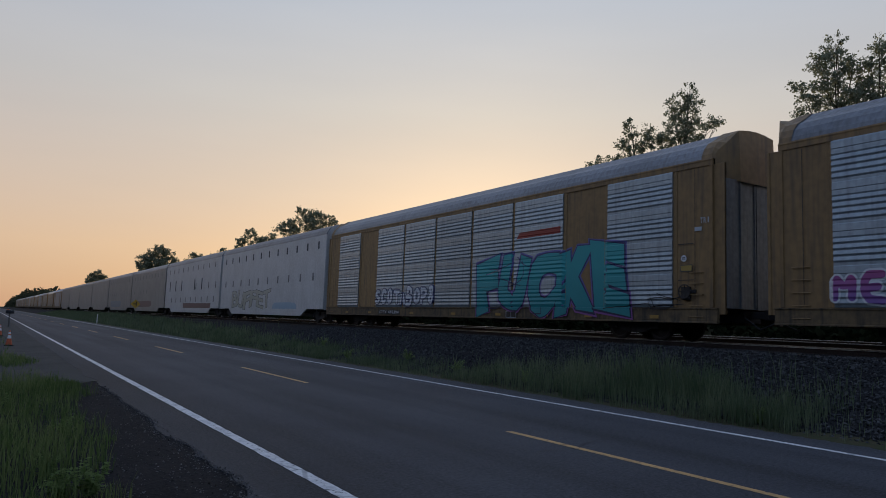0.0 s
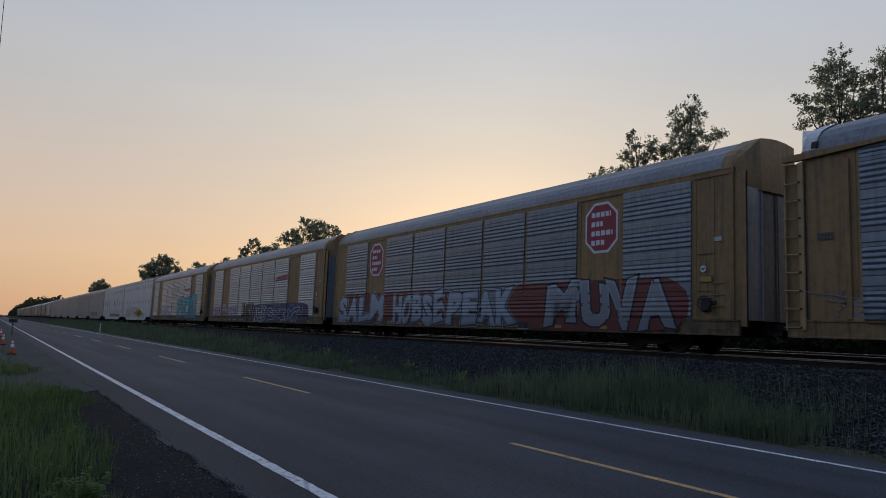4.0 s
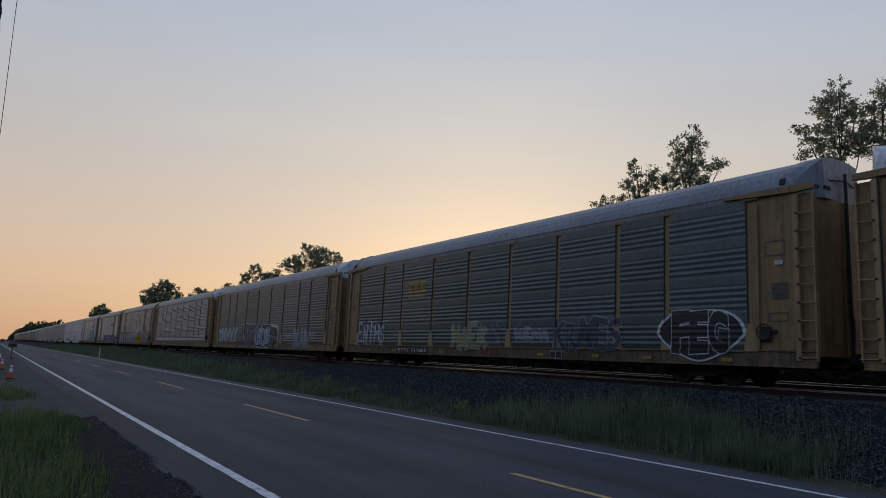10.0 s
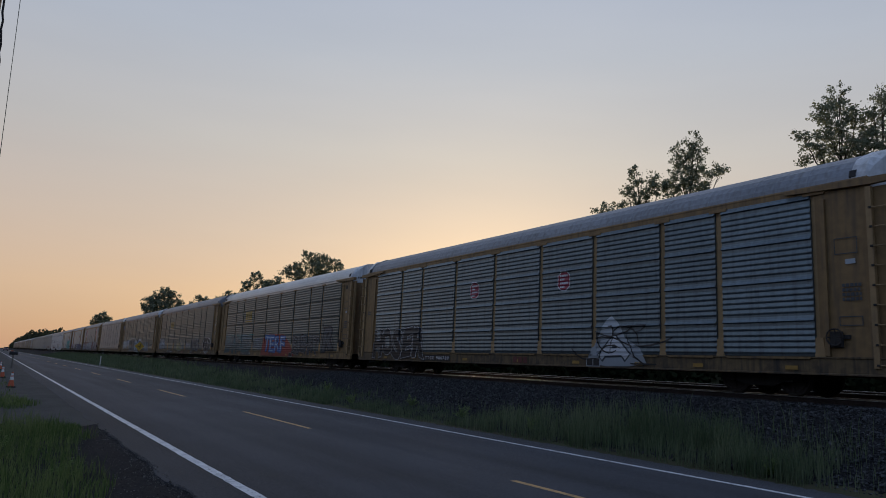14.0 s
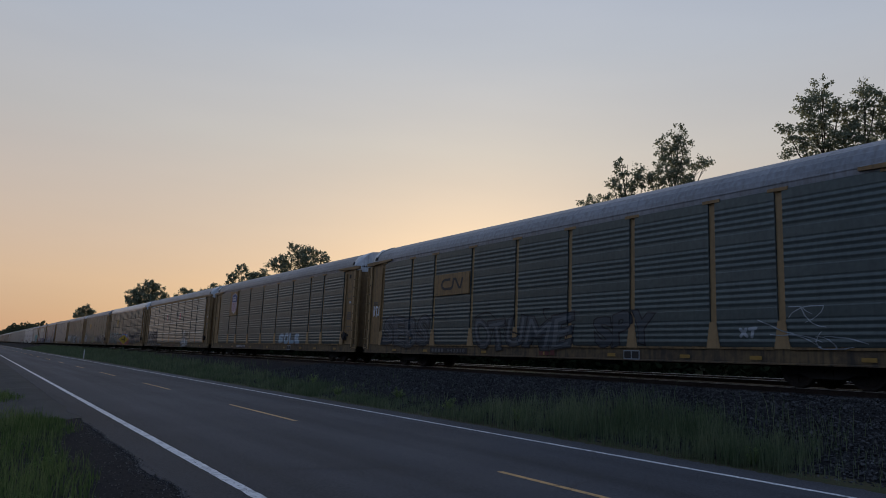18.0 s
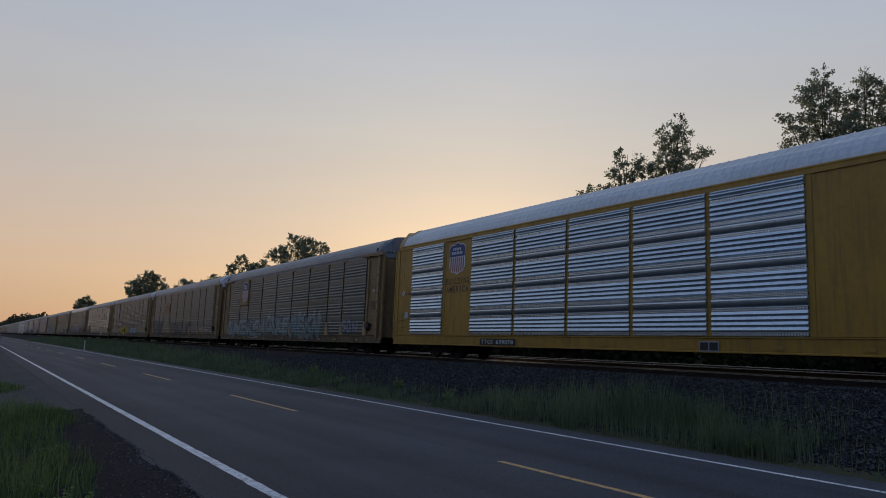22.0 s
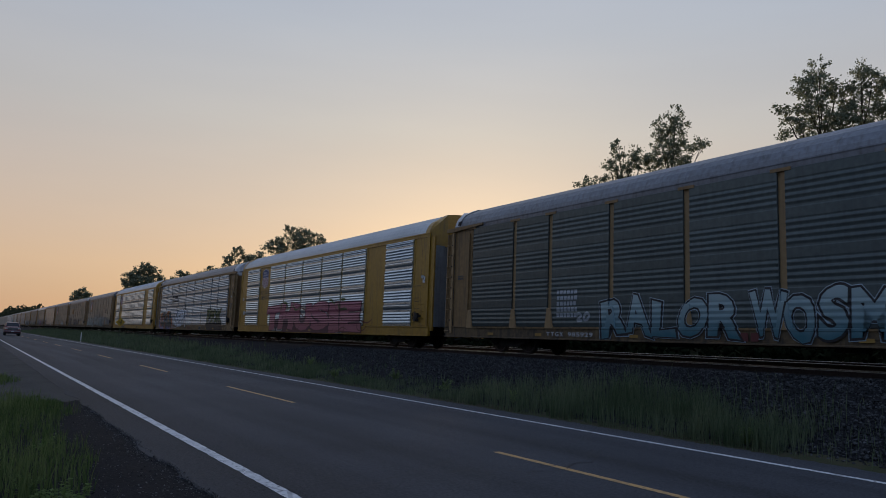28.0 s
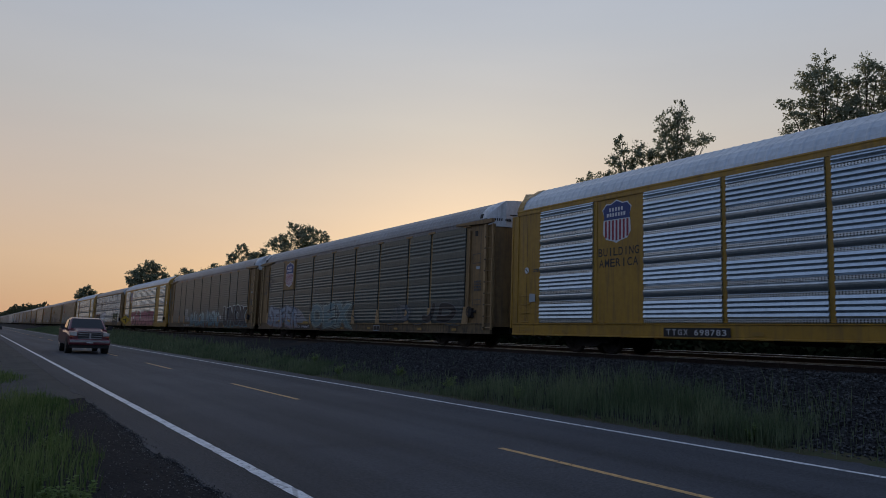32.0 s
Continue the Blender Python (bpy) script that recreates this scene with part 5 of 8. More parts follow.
def decal(name, index, polys, mat, off, parent=None, label="", flat=None, fan=False):
    """Flat figures given as (s, z) outlines, s metres from the car's leading corner, painted on its near side."""
    bm = bmesh.new()
    for poly in polys:
        vs = [bm.verts.new((0, HALF - s, z)) for s, z in poly]
        if fan or len(poly) >= 40:
            hub = bm.verts.new(sum((v.co for v in vs), Vector()) / len(vs))
            for a, b in zip(vs, vs[1:] + vs[:1]):
                bm.faces.new((hub, a, b))
        else:
            bm.faces.new(vs)
    bmesh.ops.triangulate(bm, faces=bm.faces[:])
    if flat is None:
        conform(bm, index, off)
    else:
        for v in bm.verts:
            v.co.x = -(SIDE + flat + off)
    me = bpy.data.meshes.new(name)
    bmesh.ops.recalc_face_normals(bm, faces=bm.faces[:])
    bm.to_mesh(me)
    bm.free()
    me.materials.append(mat)
    return part(name, me, None, parent or CARS[index], label)


def glyph(ch, fat):
    """Outline mesh of one character: list of (x, y) and triangles or polygons, with its extent."""
    def build():
        cu = bpy.data.curves.new("glyph", "FONT")
        cu.body, cu.size, cu.offset, cu.resolution_u = ch, 1.0, fat, 3
        ob = bpy.data.objects.new("glyph", cu)
        me = bpy.data.meshes.new_from_object(ob)
        vs = [(v.co.x, v.co.y) for v in me.vertices]
        fs = [tuple(p.vertices) for p in me.polygons]
        bpy.data.objects.remove(ob)
        bpy.data.meshes.remove(me)
        bpy.data.curves.remove(cu)
        return vs, fs
    return cached(("glyph", ch, fat), build)


def letter(name, index, ch, fat, s0, s1, z0, z1, mat, off, parent, lean=0.0, wob=0.0, box=None, seed=0, floor=0.0):
    """One painted letter in the box s0..s1, z0..z1."""
    vs, fs = glyph(ch, fat)
    if not vs:
        return None
    bx = box or glyph(ch, 0.0)[0]
    xa, xb = min(v[0] for v in bx), max(v[0] for v in bx)
    ya, yb = min(v[1] for v in bx), max(v[1] for v in bx)
    bm = bmesh.new()
    bv = []
    for x, y in vs:
        u, w = (x - xa) / max(0.05, xb - xa), (y - ya) / max(0.05, yb - ya)
        u2 = u + lean * (w - 0.5) + wob * math.sin(3.1 * w + seed)
        w2 = w + wob * math.sin(2.7 * u + seed * 1.7)
        bv.append(bm.verts.new((0, HALF - (s0 + (s1 - s0) * u2), max(floor, z0 + (z1 - z0) * w2))))
    for f in fs:
        try:
            bm.faces.new([bv[i] for i in f])
        except ValueError:
            pass
    conform(bm, index, off)
    me = bpy.data.meshes.new(name)
    bm.to_mesh(me)
    bm.free()
    me.materials.append(mat)
    return part(name, me, None, parent)


def blob(s0, s1, z0, z1, seed, rough=0.12, n=44):
    """A ragged cloud outline filling the box."""
    out = []
    sc, zc = (s0 + s1) / 2, (z0 + z1) / 2
    for k in range(n):
        a = 2 * math.pi * k / n
        c, q = math.cos(a), math.sin(a)
        e = 0.42
        r = 1 + rough * noise.noise((2.3 * c + seed, 2.3 * q, seed * 0.7)) + 0.5 * rough * noise.noise((6 * c + seed, 6 * q, 1.1))
        out.append((sc + (s1 - s0) / 2 * math.copysign(abs(c) ** e, c) * r, zc + (z1 - z0) / 2 * math.copysign(abs(q) ** e, q) * r))
    return out


# hand-drawn capitals: strokes of points on an 8 by 8 grid
STROKES = {"A": "00 48 80|22 62", "B": "00 08|08 58 77 65 04|04 74 82 60 00", "C": "77 48 17 04 11 40 71", "D": "00 08|08 58 85 83 50 00", "E": "78 08 00 70|04 54",
           "F": "00 08 78|04 54", "G": "77 48 17 04 11 40 72 74 54", "H": "00 08|80 88|04 84", "I": "40 48", "J": "68 62 40 11", "K": "00 08|78 03|24 80", "L": "08 00 70",
           "M": "00 08 43 88 80", "N": "00 08 80 88", "O": "48 17 04 11 40 71 84 77 48", "P": "00 08|08 68 86 64 04", "R": "00 08|08 68 86 64 04|34 80",
           "S": "77 48 17 05 44 83 71 40 11", "T": "08 88|48 40", "U": "08 02 20 60 82 88", "V": "08 40 88", "W": "08 20 45 60 88", "X": "08 80|00 88", "Y": "08 44 88|44 40",
           "Z": "08 88 00 80", "0": "48 17 04 11 40 71 84 77 48", "1": "26 48 40", "2": "07 28 67 75 00 80", "6": "67 28 04 11 40 71 73 54 04", "8": "44 77 48 17 44 82 40 02 44"}
CURVED = set("BCDGOPRSUJ0268")


def soften(pts, rounds):
    """Cuts the corners of an open line."""
    for _ in range(rounds):
        out = [pts[0]]
        for p, q in zip(pts, pts[1:]):
            out += [p.lerp(q, 0.25), p.lerp(q, 0.75)]
        out.append(pts[-1])
        pts = out
    return pts


def ribbon(pts, w, square):
    """Polygons of a sprayed line: a quad for each step and a disc at each bend."""
    polys = []
    n = len(pts)
    for i in range(n - 1):
        d = pts[i + 1] - pts[i]
        if d.length < 1e-4:
            continue
        d.normalize()
        k = Vector((-d.y, d.x)) * w
        a = pts[i] - d * (w * 0.75 if square and i == 0 else 0)
        b = pts[i + 1] + d * (w * 0.75 if square and i == n - 2 else 0)
        flare = 1.12 if square else 1.0
        fa, fb = (flare if i == 0 else 1), (flare if i == n - 2 else 1)
        polys.append([a - k * fa, b - k * fb, b + k * fb, a + k * fa])
    for i, p in enumerate(pts):
        if square and i in (0, n - 1):
            continue
        polys.append([p + Vector((math.cos(t), math.sin(t))) * w for t in [0.6 * j + 0.2 for j in range(10)]])
    return polys


def strokes(name, index, lines, w, square, mat, off, parent):
    polys = [q for ln in lines for q in ribbon(ln, w, square)]
    bm = bmesh.new()
    for j, poly in enumerate(polys):
        bm.faces.new([bm.verts.new((0.00022 * j, HALF - p.x, p.y)) for p in poly])
    conform(bm, index, off)
    me = bpy.data.meshes.new(name)
    bm.to_mesh(me)
    bm.free()
    me.materials.append(mat)
    return part(name, me, None, parent)


def piece(index, word, s0, s1, z0, z1, fill, edge, seed=1, fat=0.04, rim=0.085, glint=None, back=None, label="", halo=None, sharp=False, hollow=0.0, bold=1.0):
    """A graffiti word: swollen hand-drawn letters that lean on one another, each a rim, a fill and a shine line."""
    rq = random.Random(seed * 13 + index)
    root = None
    if back is not None:
        root = decal("graffiti", index, [blob(s0 - 0.25, s1 + 0.25, max(0.56, z0 - 0.1), z1 + 0.15, seed)], back, 0.003, label=label)
    step = (s1 - s0) / len(word)
    size = min(z1 - z0, step * 1.15)
    wf0 = size * (0.07 + 0.9 * fat) if fat > 0.005 else size * 0.045
    ring = max(0.03, size * (rim - fat) * 1.25)
    for k, ch in enumerate(word):
        a = s0 + step * k + rq.uniform(-0.03, 0.03) * step
        b = a + step * rq.uniform(0.98, 1.10)
        q0, q1 = z0 + rq.uniform(0, 0.10) * (z1 - z0), z1 - rq.uniform(0, 0.16) * (z1 - z0)
        lean, wob = rq.uniform(-0.10, 0.16), rq.uniform(0.02, 0.07)
        cap = size * (0.12 if ch in "ESBARFGKPXMNWZH86" else 0.16)
        wf = min(wf0 * bold, cap * bold)
        we = wf + ring
        ia, ib, i0, i1 = a + we, b - we, q0 + we, q1 - we
        lines = []
        for st in STROKES[ch].split("|"):
            pts = []
            for g in st.split():
                u, w = int(g[0]) / 8 + rq.uniform(-0.05, 0.05), int(g[1]) / 8 + rq.uniform(-0.05, 0.05)
                u += lean * (w - 0.5) + wob * math.sin(3.1 * w + seed + k)
                pts.append(Vector((ia + (ib - ia) * u, i0 + (i1 - i0) * w)))
            if not sharp:
                pts = soften(pts, 2 if ch in CURVED else 1)
            elif ch in CURVED:
                pts = soften(pts, 1)
            lines.append(pts)
        holder = root or CARS[index]
        if halo is not None:
            strokes("letter_halo", index, lines, we + size * 0.03, sharp, halo, 0.002, holder)
        r = strokes("graffiti_letter", index, lines, we, sharp, edge, 0.007, holder)
        if edge is not fill:
            strokes("letter_fill", index, lines, wf, sharp, fill, 0.013, r if root is None else root)
        if hollow:
            strokes("letter_core", index, lines, wf * hollow, sharp, edge, 0.019, r if root is None else root)
        if glint is not None:
            lift = Vector((-0.4, 0.45)) * wf
            strokes("letter_shine", index, [[p + lift for p in ln] for ln in lines], wf * 0.16, sharp, glint, 0.019, r if root is None else root)
        if root is None and label and k == 0:
            r["label"] = label


def block(index, word, s0, s1, z0, z1, fill, edge, seed=1, fat=0.05, rim=0.085, halo=None, wide=0.11, core=None, inner=0.0, heart=None, wob=0.05, back=None, label=""):
    """A graffiti word in heavy block capitals, each letter pulled a little out of true: halo, rim, fill and inner tone, one over the other."""
    rq = random.Random(seed * 17 + index)
    root = None
    if back is not None:
        root = decal("graffiti", index, [blob(s0 - 0.2, s1 + 0.2, max(0.56, z0 - 0.05), z1 + 0.12, seed)], back, 0.003, label=label)
    widths = [0.55 if ch in "I1" else 1.25 if ch in "MW" else 1.0 for ch in word]
    unit = (s1 - s0) / sum(widths)
    a = s0
    for k, ch in enumerate(word):
        w = unit * widths[k]
        thin = glyph(ch, 0.0)[0]
        gw, gh = (max(v[i] for v in thin) - min(v[i] for v in thin) for i in (0, 1))
        out = wide if halo is not None else rim
        sx, sz = 1.10 * w / (gw + 2 * out), (z1 - z0) * rq.uniform(0.90, 1.0) / (gh + 2 * out)
        mid, foot = a + w / 2, z0 + rq.uniform(0.0, 0.06) * (z1 - z0) + out * sz
        lo, hi, q0, q1 = mid - gw * sx / 2, mid + gw * sx / 2, foot, foot + gh * sz
        kw = dict(lean=rq.uniform(-0.08, 0.14), wob=wob * rq.uniform(0.5, 1.2), box=thin, seed=seed + 1.3 * k, floor=0.58)
        holder = root or CARS[index]
        lift = 0.0014 * (k % 2)
        r = letter("graffiti_letter", index, ch, rim, lo, hi, q0, q1, edge, 0.008 + lift, holder, **kw)
        if root is None and label and k == 0:
            r["label"] = label
        up = root or r
        if halo is not None:
            letter("letter_halo", index, ch, wide, lo, hi, q0, q1, halo, 0.004 + lift, up, **kw)
        letter("letter_fill", index, ch, fat, lo, hi, q0, q1, fill, 0.013 + lift, up, **kw)
        if core is not None:
            letter("letter_shine", index, ch, inner, lo, hi, q0, q1, core, 0.018 + lift, up, **kw)
        if heart is not None:
            letter("letter_core", index, ch, inner - 0.026, lo, hi, q0, q1, heart, 0.022 + lift, up, **kw)
        a += w


def bars(index, s0, s1, z0, z1, mat, seed, rows=2, name="lettering", off=0.012, parent=None):
    """Writing too small or not to be spelled out: plain bars of its size."""
    rq = random.Random(seed)
    h = (z1 - z0) / rows
    for r in range(rows):
        polys, s = [], s0
        while s < s1 - 0.02:
            w = min(s1 - s, h * rq.uniform(0.55, 0.8))
            a = z0 + h * r + 0.12 * h
            polys.append([(s, a), (s + w, a), (s + w, a + 0.7 * h), (s, a + 0.7 * h)])
            s += w + 0.2 * h
        decal(name, index, polys, mat, off, parent)


MARKS = {0: "CTTX", 1: "CTTX", 2: "CTTX", 4: "ETTX", 5: "ETTX", 6: "TTGX", 7: "TTGX", 10: "TTGX", 11: "TTGX", 12: "TTGX", 13: "TTGX", 14: "TTGX", 15: "TTGX", 16: "TTGX"}


def number_board(index, digits, s0=6.6, s1=8.85, z0=0.62, z1=0.86, board=True, ink=WHITE):
    """Black stencil board on the sill: the car's mark, or bars where it is worn away, then its number."""
    root = CARS[index]
    if board:
        root = decal("number_board", index, [[(s0, z0), (s1, z0), (s1, z1), (s0, z1)]], BLACK, 0.004, label="black board with the white car number")
    span = s1 - s0
    a, b = z0 + 0.05, z1 - 0.05
    for k in range(4):
        s = s0 + span * (0.05 + 0.09 * k)
        if index in MARKS:
            letter("letter", index, MARKS[index][k], 0.012, s, s + span * 0.062, a, b, ink, 0.008, root)
            continue
        decal("lettering", index, [[(s, a), (s + span * 0.055, a), (s + span * 0.055, b), (s, b)]], ink, 0.008, root)
    n = len(digits)
    for k, ch in enumerate(digits):
        s = s0 + span * (0.48 + 0.48 * k / n)
        thin = span * 0.13 / n if ch == "1" else 0.0
        letter("digit", index, ch, 0.012, s + thin, s + span * 0.36 / n - thin, a, b, ink, 0.008, root)


def shield(index, s0, s1, z0, z1, flat=None):
    """Striped shield emblem: blue chief with bars in place of its words, red and white pales."""
    def X(u):
        return s0 + (s1 - s0) * u

    def Z(w):
        return z0 + (z1 - z0) * w
    edge = [(0.5, 0.0), (0.62, 0.05), (0.86, 0.10), (0.97, 0.24), (0.96, 0.5), (0.93, 0.62), (1.0, 0.80), (0.86, 0.93), (0.70, 0.92), (0.5, 1.0), (0.30, 0.92), (0.14, 0.93), (0.0, 0.80), (0.07, 0.62), (0.04, 0.5), (0.03, 0.24), (0.14, 0.10), (0.38, 0.05)]
    root = decal("emblem", index, [[(X(u), Z(w)) for u, w in edge]], SIGN_WHITE, 0.006, label="red, white and blue striped shield emblem", flat=flat, fan=True)
    top = [(0.95, 0.55), (0.93, 0.62), (0.97, 0.79), (0.85, 0.90), (0.70, 0.895), (0.5, 0.97), (0.30, 0.895), (0.15, 0.90), (0.03, 0.79), (0.07, 0.62), (0.05, 0.55)]
    decal("emblem_field", index, [[(X(u), Z(w)) for u, w in top]], SIGN_BLUE, 0.010, root, flat=flat, fan=True)
    for k in range(7):
        u = 0.10 + 0.122 * k
        low = 0.03 + 0.09 * (abs(u + 0.03 - 0.5) / 0.4) ** 1.6
        decal("emblem_stripe", index, [[(X(u), Z(low + 0.03)), (X(u + 0.065), Z(low + 0.03)), (X(u + 0.065), Z(0.53)), (X(u), Z(0.53))]], SIGN_RED, 0.009, root, flat=flat)
    for (ua, ub, w) in ((0.25, 0.75, 0.735), (0.17, 0.83, 0.615)):
        n = 5 if w > 0.7 else 7
        for k in range(n):
            u = ua + (ub - ua) * k / n
            decal("lettering", index, [[(X(u), Z(w)), (X(u + 0.06), Z(w)), (X(u + 0.06), Z(w + 0.085)), (X(u), Z(w + 0.085))]], SIGN_WHITE, 0.013, root, flat=flat)


def band(pts, w):
    """Strips of an open line of width 2 w with mitred bends."""
    left, right = [], []
    for i, p in enumerate(pts):
        a, b = pts[max(0, i - 1)], pts[min(len(pts) - 1, i + 1)]
        d0 = (p - a).normalized() if i else (b - p).normalized()
        d1 = (b - p).normalized() if i < len(pts) - 1 else d0
        n0, n1 = Vector((-d0.y, d0.x)), Vector((-d1.y, d1.x))
        m = (n0 + n1).normalized()
        m *= w / max(0.35, m.dot(n1))
        left.append(tuple(p + m))
        right.append(tuple(p - m))
    return [[left[i], left[i + 1], right[i + 1], right[i]] for i in range(len(pts) - 1)]


def nameboard(index, s0, s1, z0, z1, label):
    """A flat steel plate bolted over the ridged sheets."""
    b = Shape().box(-(SIDE + 0.125), -(SIDE - 0.005), HALF - s1, HALF - s0, z0, z1, 0.006)
    board = part("nameboard", b, M["yellow_old"], CARS[index], label)
    if z1 - z0 > 1.5:
        for u in (0.09, 0.91):
            for w in (0.27, 0.80):
                part("bolt", cached("boardbolt", lambda: paint(Shape().box(-0.014, 0.0, -0.02, 0.02, -0.02, 0.02, 0.004).mesh("bolt"), M["black_iron"])), None, board, at=pose(-(SIDE + 0.125), HALF - s0 - (s1 - s0) * u, z0 + (z1 - z0) * w))
    return board


def scribble(index, s0, s1, z0, z1, mat, count, width, seed, name="graffiti_stroke"):
    """Free sprayed strokes: curling ribbons of paint thrown over a piece."""
    rq = random.Random(seed)
    for _ in range(count):
        p = Vector((rq.uniform(s0, s1), rq.uniform(z0, z1)))
        a = rq.uniform(0, 6.28)
        turn = rq.uniform(-0.35, 0.35)
        pts = []
        for k in range(rq.randint(7, 13)):
            pts.append(p.copy())
            a += turn + rq.uniform(-0.25, 0.25)
            p += Vector((math.cos(a), 0.75 * math.sin(a))) * 0.17
            p.y = min(z1, max(z0, p.y))
        polys = []
        for i in range(len(pts) - 1):
            d = pts[i + 1] - pts[i]
            if d.length < 0.03:
                continue
            n = Vector((-d.y, d.x)).normalized() * width * (0.5 + 0.5 * math.sin(math.pi * (i + 0.5) / len(pts)))
            e = d * 0.12
            polys.append([tuple(pts[i] - n - e), tuple(pts[i + 1] - n + e), tuple(pts[i + 1] + n + e), tuple(pts[i] + n - e)])
        if polys:
            decal(name, index, polys, mat, 0.015)


def octagon(index, s0, s1, z0, z1, seed):
    def ring(m):
        c = 0.28
        pts = [(c, 0), (1 - c, 0), (1, c * 0.8), (1, 1 - c * 0.8), (1 - c, 1), (c, 1), (0, 1 - c * 0.8), (0, c * 0.8)]
        return [(s0 + (s1 - s0) * (0.5 + (u - 0.5) * m), z0 + (z1 - z0) * (0.5 + (w - 0.5) * m)) for u, w in pts]
    root = decal("emblem", index, [ring(1.0)], SIGN_WHITE, 0.006, label="red octagonal emblem with white border")
    decal("emblem_field", index, [ring(0.90)], SIGN_RED, 0.009, root)
    h = (z1 - z0)
    for r, (a, b) in enumerate(((0.2, 0.6), (0.2, 0.85), (0.2, 0.55), (0.2, 0.8))):
        bars(index, s0 + (s1 - s0) * a, s0 + (s1 - s0) * b, z0 + h * (0.14 + 0.185 * r), z0 + h * (0.28 + 0.185 * r), SIGN_WHITE, seed + r, 1, off=0.013, parent=root)


def roundel(index, s, z, r, mat, rim):
    """Round emblem: a dark ring with bars for its words round a mottled disc."""
    def ring(q):
        return [(s + q * math.cos(2 * math.pi * k / 24), z + q * math.sin(2 * math.pi * k / 24)) for k in range(24)]
    root = decal("emblem", index, [ring(r)], rim, 0.006, label="round blue emblem with a dark lettered ring")
    decal("emblem_field", index, [ring(r * 0.62)], mat, 0.010, root)
    for k in range(22):
        a = 2 * math.pi * k / 22
        c, q = math.cos(a), math.sin(a)
        w, h0, h1 = 0.022, r * 0.73, r * 0.90
        decal("lettering", index, [[(s + c * h0 - q * w, z + q * h0 + c * w), (s + c * h1 - q * w, z + q * h1 + c * w), (s + c * h1 + q * w, z + q * h1 - c * w), (s + c * h0 + q * w, z + q * h0 - c * w)]], GREY, 0.010, root)


def blocks(index, s0, s1, z0, z1, mat, label):
    """A lettered trade mark, kept as three plain blocks over a bar."""
    w = (s1 - s0) / 3
    root = decal("emblem", index, [[(s0, z0), (s1 - 0.05, z0), (s1 - 0.05, z0 + 0.10), (s0, z0 + 0.10)]], mat, 0.007, label=label)
    for k in range(3):
        a, b = s0 + w * k + 0.04, s0 + w * (k + 1) - 0.06
        q0, q1 = z0 + 0.20, z1
        m = (q0 + q1) / 2
        decal("emblem_block", index, [[(a, q0), (b, q0), (b, q0 + 0.14), (a + 0.16, q0 + 0.14), (a + 0.16, q1 - 0.14), (b, q1 - 0.14), (b, q1), (a, q1)]], mat, 0.007, root)


def slogan(index):
    for word, z0, z1, s0, s1 in (("BUILDING", 3.18, 3.44, 4.22, 5.98), ("AMERICA", 2.82, 3.08, 4.26, 5.94)):
        st = (s1 - s0) / len(word)
        for k, ch in enumerate(word):
            w = 0.16 if ch == "I" else 0.80
            letter("letter", index, ch, 0.012, s0 + st * (k + 0.5 - w / 2), s0 + st * (k + 0.5 + w / 2), z0, z1, BLACK, 0.005, CARS[index])


REFLECT = material("yellow_reflector", (0.34, 0.20, 0.035), (0.24, 0.14, 0.03), rough=0.5, bump=0)
for i in range(0, 17):
    for s in (2.6, 5.4, 8.9 + 0.9, 13.4, 16.6, 19.4, 21.6, 24.4):
        q = 0.012 if i % 3 else 0.0
        decal("reflector", i, [[(s, 0.66), (s + 0.34, 0.66), (s + 0.34, 0.76), (s, 0.76)]], REFLECT, 0.004)
    rim_ = decal("stencil_box", i, [[(17.28, 0.58), (17.92, 0.58), (17.92, 0.86), (17.28, 0.86)]], SILVER, 0.003, label="white-rimmed black stencil box")
    decal("stencil_field", i, [[(17.31, 0.61), (17.58, 0.61), (17.58, 0.83), (17.31, 0.83)], [(17.61, 0.61), (17.89, 0.61), (17.89, 0.83), (17.61, 0.83)]], BLACK, 0.007, rim_)
    if STYLE[i][1] == OLD:
        bars(i, 0.35, 0.75, 2.95, 3.15, DARK, 40 + i, 2, off=0.006)
    if STYLE[i][1] == OLD:
        bars(i, 25.9, 26.35, 2.3, 2.75, DARK, 60 + i, 4)
    decal("placard", i, [[(26.0, 3.2), (26.24, 3.2), (26.24, 3.32), (26.0, 3.32)]], SILVER, 0.006)

